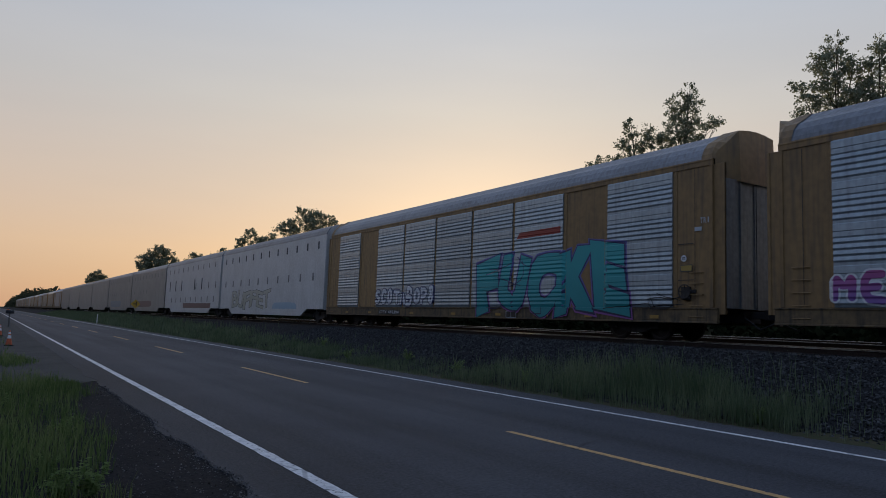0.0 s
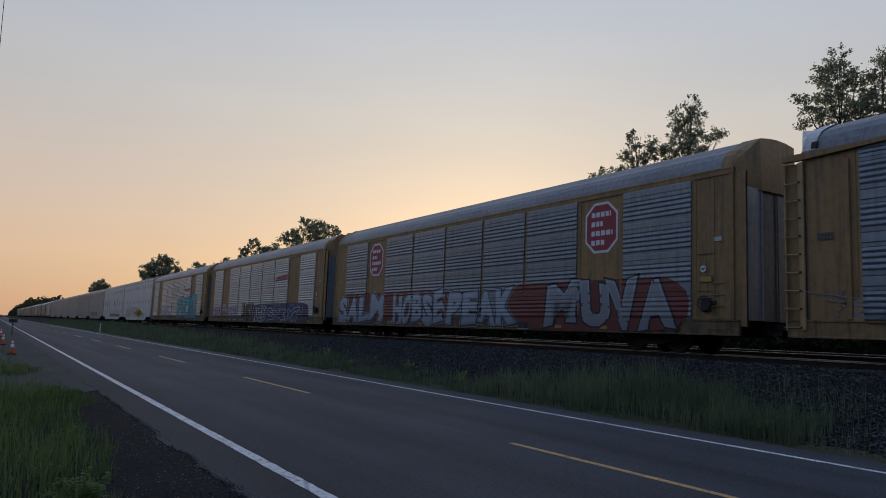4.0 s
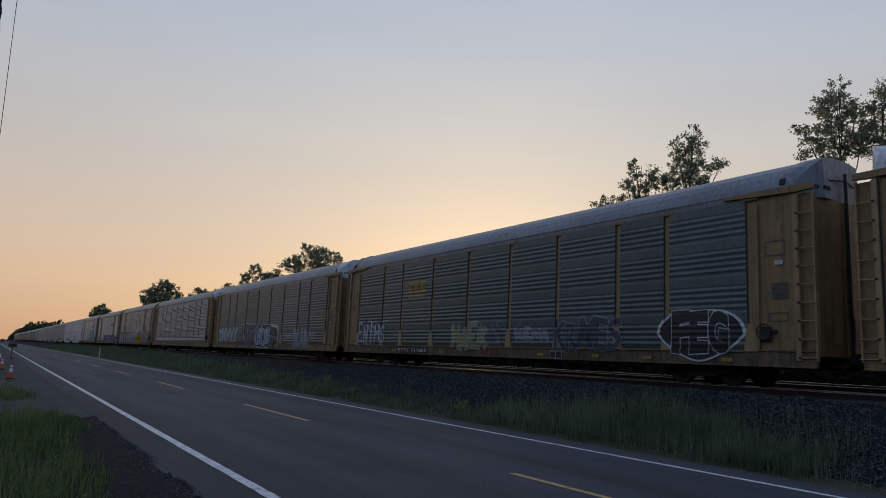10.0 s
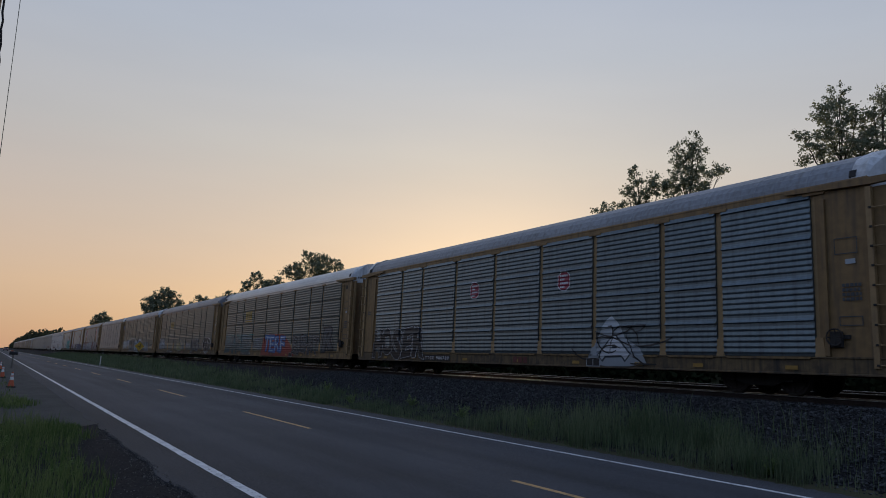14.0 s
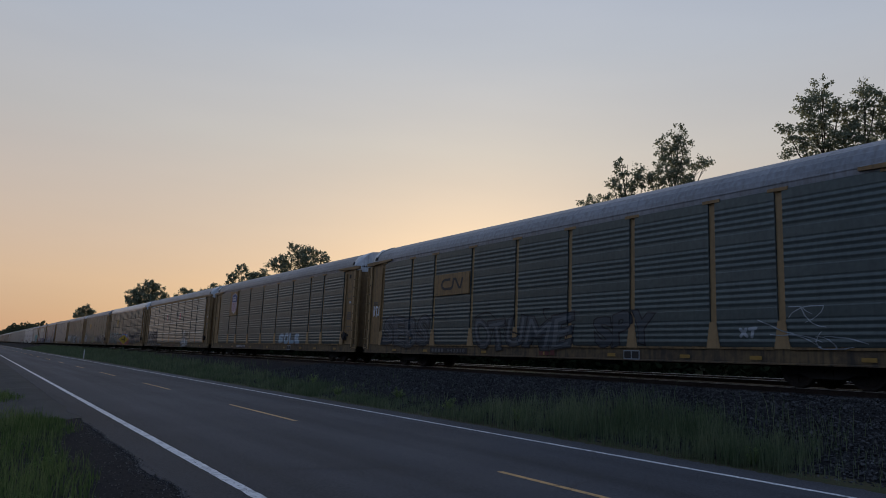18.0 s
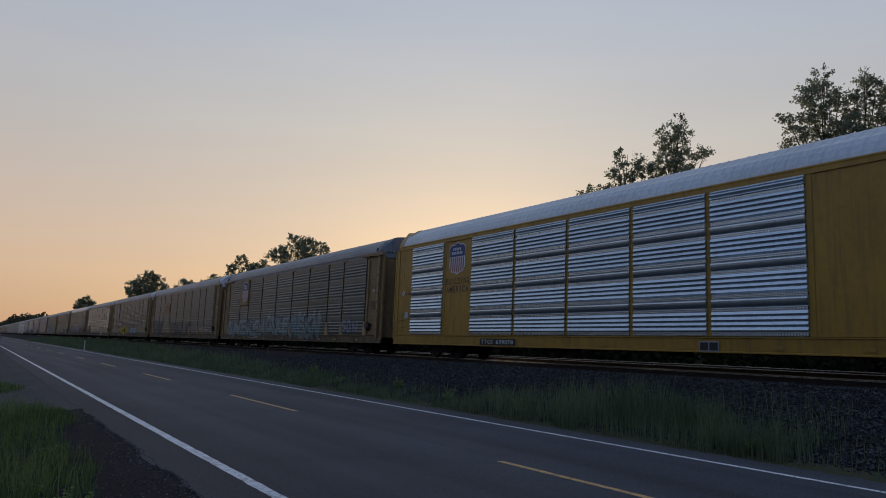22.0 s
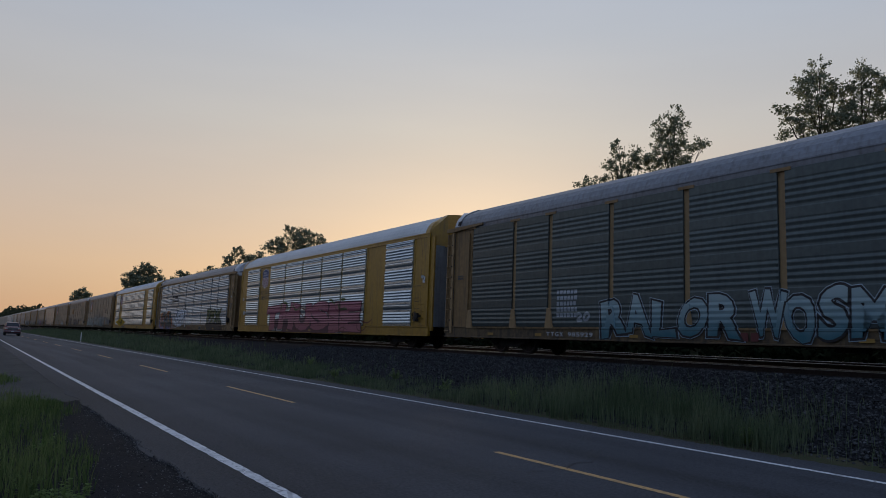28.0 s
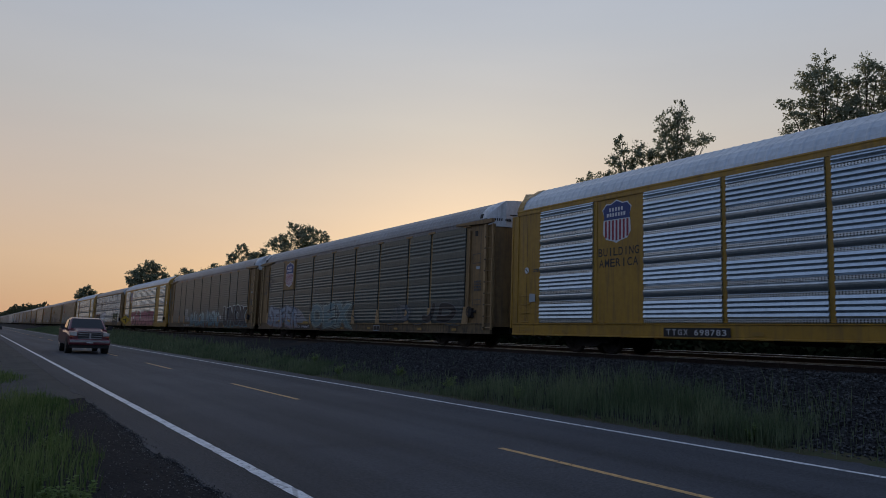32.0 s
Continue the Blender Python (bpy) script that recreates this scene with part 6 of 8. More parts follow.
for i in (3, 4, 5, 6, 7, 8, 9, 10, 12, 14, 15):
    for a, b, c, d in ((25.75, 26.3, 3.45, 3.85), (25.8, 26.35, 1.72, 1.95)):
        e = 0.022
        decal("marking_frame", i, [[(a, c), (b, c), (b, c + e), (a, c + e)], [(a, d - e), (b, d - e), (b, d), (a, d)], [(a, c + e), (a + e, c + e), (a + e, d - e), (a, d - e)], [(b - e, c + e), (b, c + e), (b, d - e), (b - e, d - e)]], DARK, 0.006)
for i in range(0, 17):
    if STYLE[i][1] == OLD:
        decal("door_slit", i, [[(0.025, 1.02), (0.085, 1.02), (0.085, 4.98), (0.025, 4.98)]], BLACK, 0.004)
        continue
    for s in (0.62, 26.0):
        decal("seam", i, [[(s, 1.05), (s + 0.018, 1.05), (s + 0.018, 5.04), (s, 5.04)]], BLACK, 0.004)
    decal("seam", i, [[(25.42, 2.84), (25.96, 2.84), (25.96, 2.865), (25.42, 2.865)]], BLACK, 0.004)
    decal("seam", i, [[(25.42, 1.78), (25.96, 1.78), (25.96, 1.80), (25.42, 1.80)]], BLACK, 0.004)
    if i < 3:
        s, z = 25.62, 2.43
        disc = decal("placard", i, [[(s + 0.10 * math.cos(k * 0.3927), z + 0.10 * math.sin(k * 0.3927)) for k in range(16)]], SIGN_WHITE, 0.006, label="round white placard")
        bars(i, s - 0.06, s + 0.06, z - 0.04, z + 0.04, BLACK, 5 + i, 2, off=0.010, parent=disc)
        sign = decal("placard", i, [[(25.5, 2.04), (25.92, 2.04), (25.92, 2.24), (25.5, 2.24)]], DARK, 0.006, label="yellow placard in a dark frame")
        decal("placard_field", i, [[(25.52, 2.06), (25.90, 2.06), (25.90, 2.22), (25.52, 2.22)]], GOLD, 0.010, sign)
    else:
        sign = decal("placard", i, [[(26.13, 2.98), (26.34, 2.98), (26.34, 3.26), (26.13, 3.26)]], SIGN_WHITE, 0.006, label="white placard with a dark slash")
        decal("placard_mark", i, [[(26.16, 3.20), (26.19, 3.23), (26.31, 3.05), (26.28, 3.02)]], BLACK, 0.010, sign)
        for a, b, c, d in ((25.47, 25.9, 2.12, 2.30),):
            e = 0.02
            decal("marking_frame", i, [[(a, c), (b, c), (b, c + e), (a, c + e)], [(a, d - e), (b, d - e), (b, d), (a, d)], [(a, c + e), (a + e, c + e), (a + e, d - e), (a, d - e)], [(b - e, c + e), (b, c + e), (b, d - e), (b - e, d - e)]], BLACK, 0.006)
number_board(0, "693304")
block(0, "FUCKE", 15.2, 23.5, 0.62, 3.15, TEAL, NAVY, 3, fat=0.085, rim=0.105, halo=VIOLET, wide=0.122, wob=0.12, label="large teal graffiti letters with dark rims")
piece(0, "SCOTABOP8", 6.1, 12.0, 0.98, 2.05, WHITE, NAVY, 5, fat=0.075, rim=0.13, label="white graffiti letters with dark rims")
decal("stripe", 0, [[(17.8, 3.62), (20.3, 3.66), (20.3, 3.9), (18.0, 3.86)]], RED, 0.006, label="orange-red stripe on the side sheets")
scribble(0, 24.2, 24.8, 0.95, 1.5, BLACK, 7, 0.016, 80)
for k, ch in enumerate("TRI"):
    letter("letter", 0, ch, 0.012, 26.20 + 0.11 * k + (0.03 if ch == "I" else 0), 26.28 + 0.11 * k - (0.02 if ch == "I" else 0), 3.42, 3.58, SILVER, 0.006, CARS[0])
number_board(1, "691340")
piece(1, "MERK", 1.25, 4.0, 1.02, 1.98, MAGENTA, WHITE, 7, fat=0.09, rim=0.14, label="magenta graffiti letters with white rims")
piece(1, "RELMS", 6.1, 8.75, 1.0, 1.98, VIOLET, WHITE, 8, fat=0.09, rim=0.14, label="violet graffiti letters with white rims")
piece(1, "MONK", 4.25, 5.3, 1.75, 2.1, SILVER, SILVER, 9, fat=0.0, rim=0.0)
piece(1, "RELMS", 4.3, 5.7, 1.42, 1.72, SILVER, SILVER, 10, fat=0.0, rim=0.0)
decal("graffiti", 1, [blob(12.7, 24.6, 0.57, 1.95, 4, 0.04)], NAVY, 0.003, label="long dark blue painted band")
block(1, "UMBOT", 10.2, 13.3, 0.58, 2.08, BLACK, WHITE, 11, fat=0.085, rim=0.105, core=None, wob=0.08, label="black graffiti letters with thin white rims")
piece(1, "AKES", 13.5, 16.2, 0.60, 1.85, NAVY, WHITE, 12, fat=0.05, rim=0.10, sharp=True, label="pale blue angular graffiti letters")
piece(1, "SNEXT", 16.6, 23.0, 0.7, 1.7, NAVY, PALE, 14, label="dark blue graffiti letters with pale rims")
decal("stripe", 1, [[(17.85, 3.50), (20.3, 3.58), (20.3, 3.70), (17.95, 3.64)]], NAVY, 0.006)
decal("stripe", 1, [[(17.9, 3.66), (20.3, 3.72), (20.3, 3.94), (18.1, 3.84)]], RED, 0.006, label="orange-red stripe on the side sheets")
number_board(2, "695070", board=False)
decal("graffiti", 2, [blob(0.9, 12.6, 0.9, 2.3, 6, 0.07)], MAROON, 0.003, label="dark red backing of the graffiti")
decal("graffiti", 2, [blob(16.0, 25.0, 0.6, 2.3, 9, 0.07)], MAROON, 0.003)
block(2, "SALM", 0.6, 6.2, 0.60, 2.25, STEEL, BLACK, 15, fat=0.065, rim=0.10, halo=CHROME, wide=0.115, core=CHROME, inner=0.025, wob=0.08, label="silver graffiti letters with dark rims")
block(2, "HOBSE", 7.2, 12.0, 0.60, 2.28, STEEL, BLACK, 16, fat=0.065, rim=0.10, halo=CHROME, wide=0.115, core=CHROME, inner=0.025, wob=0.08, label="silver graffiti letters with dark rims")
block(2, "PEAK", 12.2, 17.0, 0.58, 2.25, STEEL, BLACK, 17, fat=0.075, rim=0.11, halo=CHROME, wide=0.125, core=CHROME, inner=0.03, wob=0.07, label="silver graffiti letters with dark rims")
block(2, "MUVA", 18.9, 24.6, 0.60, 2.35, STEEL, BLACK, 18, fat=0.065, rim=0.10, core=GREY, inner=0.02, wob=0.08, label="grey graffiti letters with dark rims")
octagon(2, 4.25, 5.75, 3.2, 4.93, 31)
octagon(2, 20.8, 22.3, 3.2, 4.93, 35)
scribble(3, 1.2, 4.4, 1.0, 1.7, GREY, 7, 0.02, 73)
number_board(3, "852600", s0=5.5, s1=8.4)
number_board(4, "711576")
decal("placard", 4, [[(25.78 + 0.055 * math.cos(k * 0.5236), 2.30 + 0.055 * math.sin(k * 0.5236)) for k in range(12)]], SIGN_WHITE, 0.006, label="small round white placard")
block(4, "TMVVY", 1.4, 7.0, 1.0, 2.2, SILVER, GREY, 20, fat=0.075, rim=0.085, wob=0.06, label="pale grey graffiti letters, faded")
block(4, "LITE", 8.2, 11.8, 0.66, 2.5, DARK, SILVER, 21, fat=0.06, rim=0.085, wob=0.05, label="hollow graffiti letters with pale rims")
decal("graffiti", 4, [blob(11.9, 17.0, 0.58, 2.35, 22, 0.09)], SILVER, 0.001, label="white edge of a graffiti cloud")
block(4, "EKSB", 12.3, 15.2, 0.75, 2.2, PALE, BLACK, 22, fat=0.06, rim=0.09, core=BLACK, inner=-0.028, back=BLACK, wob=0.09, label="pale blue graffiti on a black cloud")
decal("graffiti_field", 4, [blob(14.6, 16.8, 0.66, 2.1, 25, 0.1)], BLACK, 0.003)
scribble(4, 15.2, 16.6, 0.8, 2.0, SILVER, 16, 0.016, 61)
piece(4, "INC", 18.4, 19.6, 1.2, 1.75, GREY, SILVER, 23)
block(4, "OLAR", 19.8, 22.6, 0.66, 2.0, GREY, DARK, 24, fat=0.07, rim=0.082, halo=SILVER, wide=0.105, core=SILVER, inner=-0.01, wob=0.09, label="silver bubble graffiti letters")
piece(4, "WTF", 22.7, 23.7, 1.25, 1.75, GREY, SILVER, 25)
roundel(4, 0.62, 4.3, 0.37, BLUE, DARK)
sign = decal("placard", 5, [[(0.55, 3.45), (1.08, 3.45), (1.08, 3.92), (0.55, 3.92)]], DARK, 0.006, label="yellow lettered placard in a dark frame")
decal("placard_field", 5, [[(0.58, 3.48), (1.05, 3.48), (1.05, 3.89), (0.58, 3.89)]], GOLD, 0.010, sign)
bars(5, 0.64, 1.0, 3.53, 3.83, BLACK, 7, 3, off=0.014, parent=sign)
number_board(5, "711862", s0=5.9)
piece(5, "ENIHS", 1.3, 4.5, 0.95, 2.3, SILVER, DARK, 24, fat=0.035, rim=0.08, sharp=True, label="white outlined graffiti letters")
piece(5, "MAEK", 10.7, 13.4, 0.72, 2.0, STRAW, SILVER, 25, fat=0.07, rim=0.10, sharp=True, label="straw yellow graffiti letters")
piece(5, "KENA", 15.2, 17.2, 1.15, 1.75, GREY, SILVER, 26, fat=0.03, rim=0.06)
block(5, "KRMES", 17.5, 20.7, 0.85, 2.0, DARK, STEEL, 27, fat=0.03, rim=0.05, wob=0.10, label="pale blue graffiti letters, faded")
def crown_ring(m):
    """A rounded shield with two humps, shrunk by m."""
    out_ = []
    for k in range(40):
        t_ = 2 * math.pi * k / 40
        r_ = 1.0 + 0.10 * math.cos(2 * t_) - 0.13 * max(0.0, math.sin(t_)) ** 6
        out_.append((23.65 + m * 1.38 * math.cos(t_) * (r_ if math.sin(t_) > 0 else r_ * (1 + 0.5 * math.sin(t_))), 1.42 + m * 0.88 * math.sin(t_) * r_))
    return out_


tag_ = decal("graffiti", 5, [crown_ring(1.0)], WHITE, 0.003, label="rounded white-rimmed graffiti shield")
decal("graffiti_field", 5, [crown_ring(0.93)], BLACK, 0.006, tag_)
block(5, "FEG", 22.7, 24.6, 0.80, 2.12, BLACK, WHITE, 28, fat=0.07, rim=0.09, wob=0.06)
blocks(5, 6.65, 8.4, 3.28, 4.05, GOLD, "yellow block emblem with underline")
number_board(6, "961575", s0=6.2)
block(6, "EANOES", 1.5, 8.7, 0.72, 2.3, BLACK, PALE_TEAL, 29, fat=0.055, rim=0.07, core=PALE_TEAL, inner=0.005, heart=BLACK, wob=0.09, label="dark graffiti letters with pale teal lines")
piece(6, "KOZE", 9.2, 11.4, 1.1, 2.0, DARK, SILVER, 33, fat=0.04, rim=0.10)
decal("graffiti", 6, [[(11.3, 0.62), (11.6, 1.9), (13.0, 2.2), (16.0, 2.1), (17.4, 1.4), (18.3, 0.62)]], RED, 0.003, label="red spray backing of the graffiti")
block(6, "TERF", 12.0, 16.4, 0.75, 2.1, BLUE, NAVY, 30, fat=0.05, rim=0.08, core=PALE, inner=-0.025, wob=0.06, label="blue graffiti letters")
block(6, "R", 23.0, 24.6, 0.85, 2.55, DARK, BLACK, 36, fat=0.05, rim=0.09, core=GREY_DIM, inner=0.0, heart=DARK, wob=0.12, label="dark graffiti initial")
block(6, "EUSHAT", 17.8, 22.3, 0.72, 2.05, BLACK, DARK, 31, fat=0.055, rim=0.075, halo=GREY, wide=0.09, core=GREY, inner=0.0, heart=BLACK, wob=0.08, label="black graffiti letters with grey cores")
blocks(6, 6.7, 8.4, 3.2, 4.05, GOLD, "yellow block emblem with underline")
number_board(7, "980789")
block(7, "HOSER", 1.3, 6.5, 0.58, 2.2, BLACK, WHITE, 32, fat=0.055, rim=0.068, halo=BLACK, wide=0.095, wob=0.08, label="black graffiti letters with thin white lines")
decal("graffiti", 7, [[(17.3, 0.7), (17.5, 1.2), (17.9, 1.35), (18.1, 2.05), (18.4, 2.25), (18.75, 1.95), (19.0, 1.5), (19.6, 1.2), (19.9, 0.72), (19.2, 0.62), (18.2, 0.6)]], SILVER, 0.004, label="white spiky graffiti figure")
scribble(7, 17.6, 19.5, 0.7, 1.9, BLACK, 12, 0.025, 62)
piece(7, "A", 17.9, 19.2, 0.75, 1.75, WHITE, DARK, 34, sharp=True)
octagon(7, 10.15, 10.82, 3.25, 3.97, 41)
octagon(7, 15.75, 16.4, 3.22, 3.94, 45)
shield(8, 4.65, 5.95, 3.3, 4.95, 0.125)
nameboard(8, 4.2, 6.0, 3.15, 5.05, "weathered yellow board behind the emblem")
number_board(8, "961220")
piece(8, "SOLE", 15.6, 19.4, 0.85, 1.75, PALE, GREY, 36, label="pale blue graffiti letters")
nameboard(9, 6.28, 8.86, 3.12, 4.06, "weathered yellow board with a dark mark")
decal("emblem", 9, band([Vector(q) for q in ((7.46, 3.80), (7.02, 3.80), (6.84, 3.72), (6.80, 3.60), (6.84, 3.48), (7.02, 3.40), (7.52, 3.40), (7.64, 3.48), (7.72, 3.80), (7.86, 3.80), (8.14, 3.42), (8.26, 3.42), (8.38, 3.84))], 0.055), BLACK, 0.005, label="dark winding line emblem", flat=0.125)
number_board(9, "942318", s0=6.0, ink=GREY_DIM)
block(9, "SEBS", 1.5, 5.9, 0.8, 2.3, DARK, BLACK, 37, fat=0.05, rim=0.085, core=GREY_DIM, inner=0.0, heart=DARK, wob=0.09, label="dark faded graffiti letters")
block(9, "OTUME", 9.2, 15.0, 0.8, 2.1, DARK, BLACK, 38, fat=0.045, rim=0.075, core=GREY_DIM, inner=-0.01, wob=0.09, label="grey faded graffiti letters")
block(9, "SPY", 16.0, 18.4, 0.95, 2.1, DARK, BLACK, 39, fat=0.04, rim=0.075, wob=0.08, label="black graffiti letters")
scribble(9, 22.7, 24.0, 0.95, 2.0, SILVER, 8, 0.014, 71)
piece(9, "XT", 21.3, 21.8, 1.2, 1.55, SILVER, SILVER, 72, fat=0.0, rim=0.0)
piece(9, "RTJ", 0.35, 1.0, 2.35, 2.95, WHITE, WHITE, 40, fat=0.0, rim=0.0)
nameboard(10, 4.2, 6.0, 3.15, 5.05, "weathered yellow board behind the emblem")
shield(10, 4.62, 5.9, 3.36, 5.0, 0.125)
number_board(10, "995430", s0=6.4, board=False)
block(10, "SMEKE", 1.4, 8.9, 0.80, 2.1, DIM_SAGE, BLACK, 42, fat=0.052, rim=0.082, halo=SAGE, wide=0.098, wob=0.12, label="pale green graffiti letters with black rims")
block(10, "AGSKE", 9.1, 14.5, 0.85, 2.3, DIM_SAGE, BLACK, 43, fat=0.052, rim=0.082, halo=SAGE, wide=0.096, wob=0.12, label="pale green graffiti letters with dark rims")
piece(10, "SON", 22.5, 24.5, 1.0, 1.85, GREY, DARK, 64, fat=0.05, rim=0.08)
for k in range(6):
    a = 15.3 + 0.75 * k
    decal("graffiti_flare", 10, [[(a, 2.0), (a + 0.42, 2.05), (a + 0.34 + 0.05 * (k % 3), 2.30 + 0.14 * ((k * 2) % 3))]], GREY, 0.003)
block(10, "RESN", 14.9, 19.6, 0.66, 2.2, DIM_SAGE, BLACK, 44, fat=0.056, rim=0.084, halo=SAGE, wide=0.098, core=DULL_TEAL, inner=0.02, wob=0.12, label="sage graffiti letters with fine dark rims")
scribble(10, 0.3, 1.0, 2.2, 3.4, GREY, 6, 0.016, 46)
for k, dg in ((11, "699078"), (13, "688859"), (16, "698783")):
    shield(k, 4.4, 5.66, 3.58, 5.02)
    slogan(k)
    number_board(k, dg, s0=6.95, s1=9.18, z0=0.60, z1=0.86)
decal("graffiti", 13, [blob(6.9, 20.2, 0.58, 1.5, 31, 0.05)], PLUM, 0.002, label="dark plum backing of the pink graffiti")
block(13, "THUSIE", 5.9, 20.2, 0.60, 2.45, PINK, PLUM, 47, fat=0.075, rim=0.10, core=None, wob=0.06, label="large dull pink graffiti letters with black rims")
number_board(12, "706920", s0=6.75, s1=9.0, board=False)
for k, ch in enumerate("50224"):
    letter("digit", 12, ch, 0.012, 0.56 + 0.10 * k, 0.64 + 0.10 * k, 2.36, 2.52, BLACK, 0.006, CARS[12])
bars(12, 0.68, 0.90, 2.58, 2.76, BLACK, 3, 1)
decal("graffiti", 12, [blob(1.3, 7.4, 0.57, 1.85, 4, 0.10)], WHITE, 0.001, label="thin white edge of a painted cloud")
decal("graffiti_field", 12, [blob(1.35, 7.35, 0.57, 1.80, 4, 0.10)], ORCHID, 0.003, label="blue-violet painted cloud")
for a_, b_, c_, d_, e_ in ((1.7, 3.1, 0.8, 2.25, 3), (3.3, 4.5, 0.6, 1.9, 5), (4.6, 6.2, 0.9, 2.4, 8), (6.2, 7.2, 0.58, 1.7, 9)):
    decal("graffiti_flare", 12, [blob(a_, b_, c_, d_, e_, 0.25)], ORANGE, 0.005)
block(12, "CHAR", 2.35, 6.75, 0.62, 2.25, BLACK, BLACK, 48, fat=0.07, rim=0.09, core=DULL_TEAL, inner=0.005, heart=BLACK, wob=0.10, label="heavy black graffiti letters with teal inner lines")

block(12, "SEPT", 8.0, 12.9, 0.75, 2.6, WHITE, BLACK, 49, fat=0.05, rim=0.08, wob=0.09, label="pale blackletter-like graffiti letters with dark rims")
decal("graffiti", 12, [[(20.0, 0.58), (19.3, 1.0), (19.7, 1.3), (23.8, 1.3), (24.1, 1.0), (23.9, 0.58)]], BLACK, 0.002, label="black painted base of the green graffiti")
block(12, "FIOK", 19.7, 23.9, 1.12, 2.4, LIME, BLACK, 50, fat=0.045, rim=0.09, halo=STRAW, wide=0.098, wob=0.07, label="olive green graffiti letters with black rims")
decal("emblem", 12, [[(6.45, 3.6 + 0.14 * k), (7.3 - 0.1 * k, 3.6 + 0.14 * k), (7.3 - 0.1 * k, 3.68 + 0.14 * k), (6.45, 3.68 + 0.14 * k)] for k in range(3)], BLACK, 0.006, label="black striped emblem")
bars(12, 7.5, 8.7, 3.58, 4.0, BLACK, 5, 1)
bars(12, 6.45, 8.75, 3.24, 3.44, BLACK, 6, 1)
number_board(14, "985929", s0=5.9, s1=8.4, board=False)
block(14, "RALOR", 8.6, 13.6, 0.62, 1.98, PALE_TEAL, BLACK, 51, fat=0.045, rim=0.085, halo=PALE, wide=0.098, wob=0.09, label="pale teal graffiti letters with black rims")
block(14, "WOSMO", 13.9, 18.2, 0.60, 2.05, PALE_TEAL, BLACK, 52, fat=0.045, rim=0.085, halo=PALE, wide=0.098, wob=0.09, label="pale teal graffiti letters with black rims")
block(14, "UNOK", 19.2, 25.3, 0.56, 2.35, BLACK, NAVY, 53, fat=0.085, rim=0.10, halo=PALE_TEAL, wide=0.14, core=DARK, inner=0.02, wob=0.05, label="black graffiti letters with pale blue rims")
bars(14, 6.5, 7.5, 1.3, 2.3, SILVER, 8, 5)
piece(14, "20", 7.45, 8.1, 1.15, 1.55, SILVER, SILVER, 54, fat=0.0, rim=0.01)
piece(14, "16", 18.1, 18.8, 1.25, 1.65, WHITE, WHITE, 55, fat=0.0, rim=0.01)
nameboard(15, 4.2, 6.0, 3.15, 5.05, "weathered yellow board behind the emblem")
shield(15, 4.55, 5.9, 3.3, 4.98, 0.125)
number_board(15, "994487", s0=6.5, s1=9.0)
block(15, "SEFER", 1.5, 7.0, 0.62, 2.1, LILAC, BLACK, 56, fat=0.072, rim=0.085, halo=STEEL, wide=0.10, core=STEEL, inner=0.03, wob=0.09, label="lilac-grey graffiti letters with black rims and pink feet")
decal("graffiti", 15, [[(6.6, 1.0), (6.9, 1.9), (7.6, 1.62), (8.1, 1.28), (8.6, 1.1), (7.7, 0.98)]], GREY, 0.003, label="grey spray tail of the graffiti")
decal("graffiti_flare", 15, [[(7.7, 0.93), (8.8, 0.93), (8.6, 1.06), (7.9, 1.08)], [(3.4, 1.06), (4.1, 1.05), (4.0, 1.16), (3.5, 1.17)], [(5.0, 1.04), (5.7, 1.05), (5.6, 1.17), (5.1, 1.16)]], GOLD, 0.016)
scribble(15, 0.3, 1.15, 2.7, 4.3, DARK, 10, 0.03, 74)
scribble(15, 9.0, 14.6, 0.7, 2.1, DARK, 14, 0.03, 75)
block(15, "OEX", 9.0, 14.5, 0.62, 2.2, SAGE, DARK, 57, fat=0.075, rim=0.10, halo=SAGE, wide=0.12, core=DULL_TEAL, inner=0.03, wob=0.08, label="sage green graffiti letters")
piece(15, "JD", 21.9, 24.6, 0.95, 2.0, BLACK, GREY_DIM, 60, fat=0.06, rim=0.09)
piece(15, "JD", 18.9, 20.9, 1.0, 1.9, GREY_DIM, DARK, 58, fat=0.05, rim=0.08, label="dim grey graffiti letters")
scribble(10, 1.6, 8.6, 0.8, 2.0, BLACK, 16, 0.028, 5)
scribble(10, 1.6, 8.6, 0.9, 1.95, SILVER, 14, 0.013, 47)
scribble(10, 9.2, 14.0, 0.9, 2.1, SILVER, 12, 0.013, 48)
scribble(10, 15.1, 19.2, 0.8, 2.1, SILVER, 9, 0.014, 49)
scribble(10, 9.0, 14.2, 0.9, 2.15, DARK, 10, 0.026, 6)
scribble(10, 15.0, 19.6, 0.7, 2.1, BLACK, 9, 0.026, 7)
scribble(6, 1.6, 8.6, 0.8, 2.2, TEAL, 12, 0.026, 8)
scribble(6, 22.9, 24.8, 1.0, 2.6, BLACK, 9, 0.03, 9)
scribble(2, 1.0, 6.0, 0.7, 2.3, BLACK, 7, 0.022, 10)
scribble(2, 18.8, 24.6, 0.7, 2.2, MAROON, 9, 0.03, 11)
scribble(9, 1.5, 5.8, 1.0, 2.3, DARK, 9, 0.028, 12)
scribble(9, 9.3, 14.9, 1.0, 2.3, BLACK, 10, 0.026, 13)
scribble(13, 6.2, 20.0, 0.7, 2.2, MAROON, 16, 0.03, 14)
scribble(13, 6.2, 19.0, 1.9, 2.45, LIME, 6, 0.07, 15)
scribble(5, 13.45, 14.3, 1.1, 1.95, SILVER, 9, 0.013, 16)
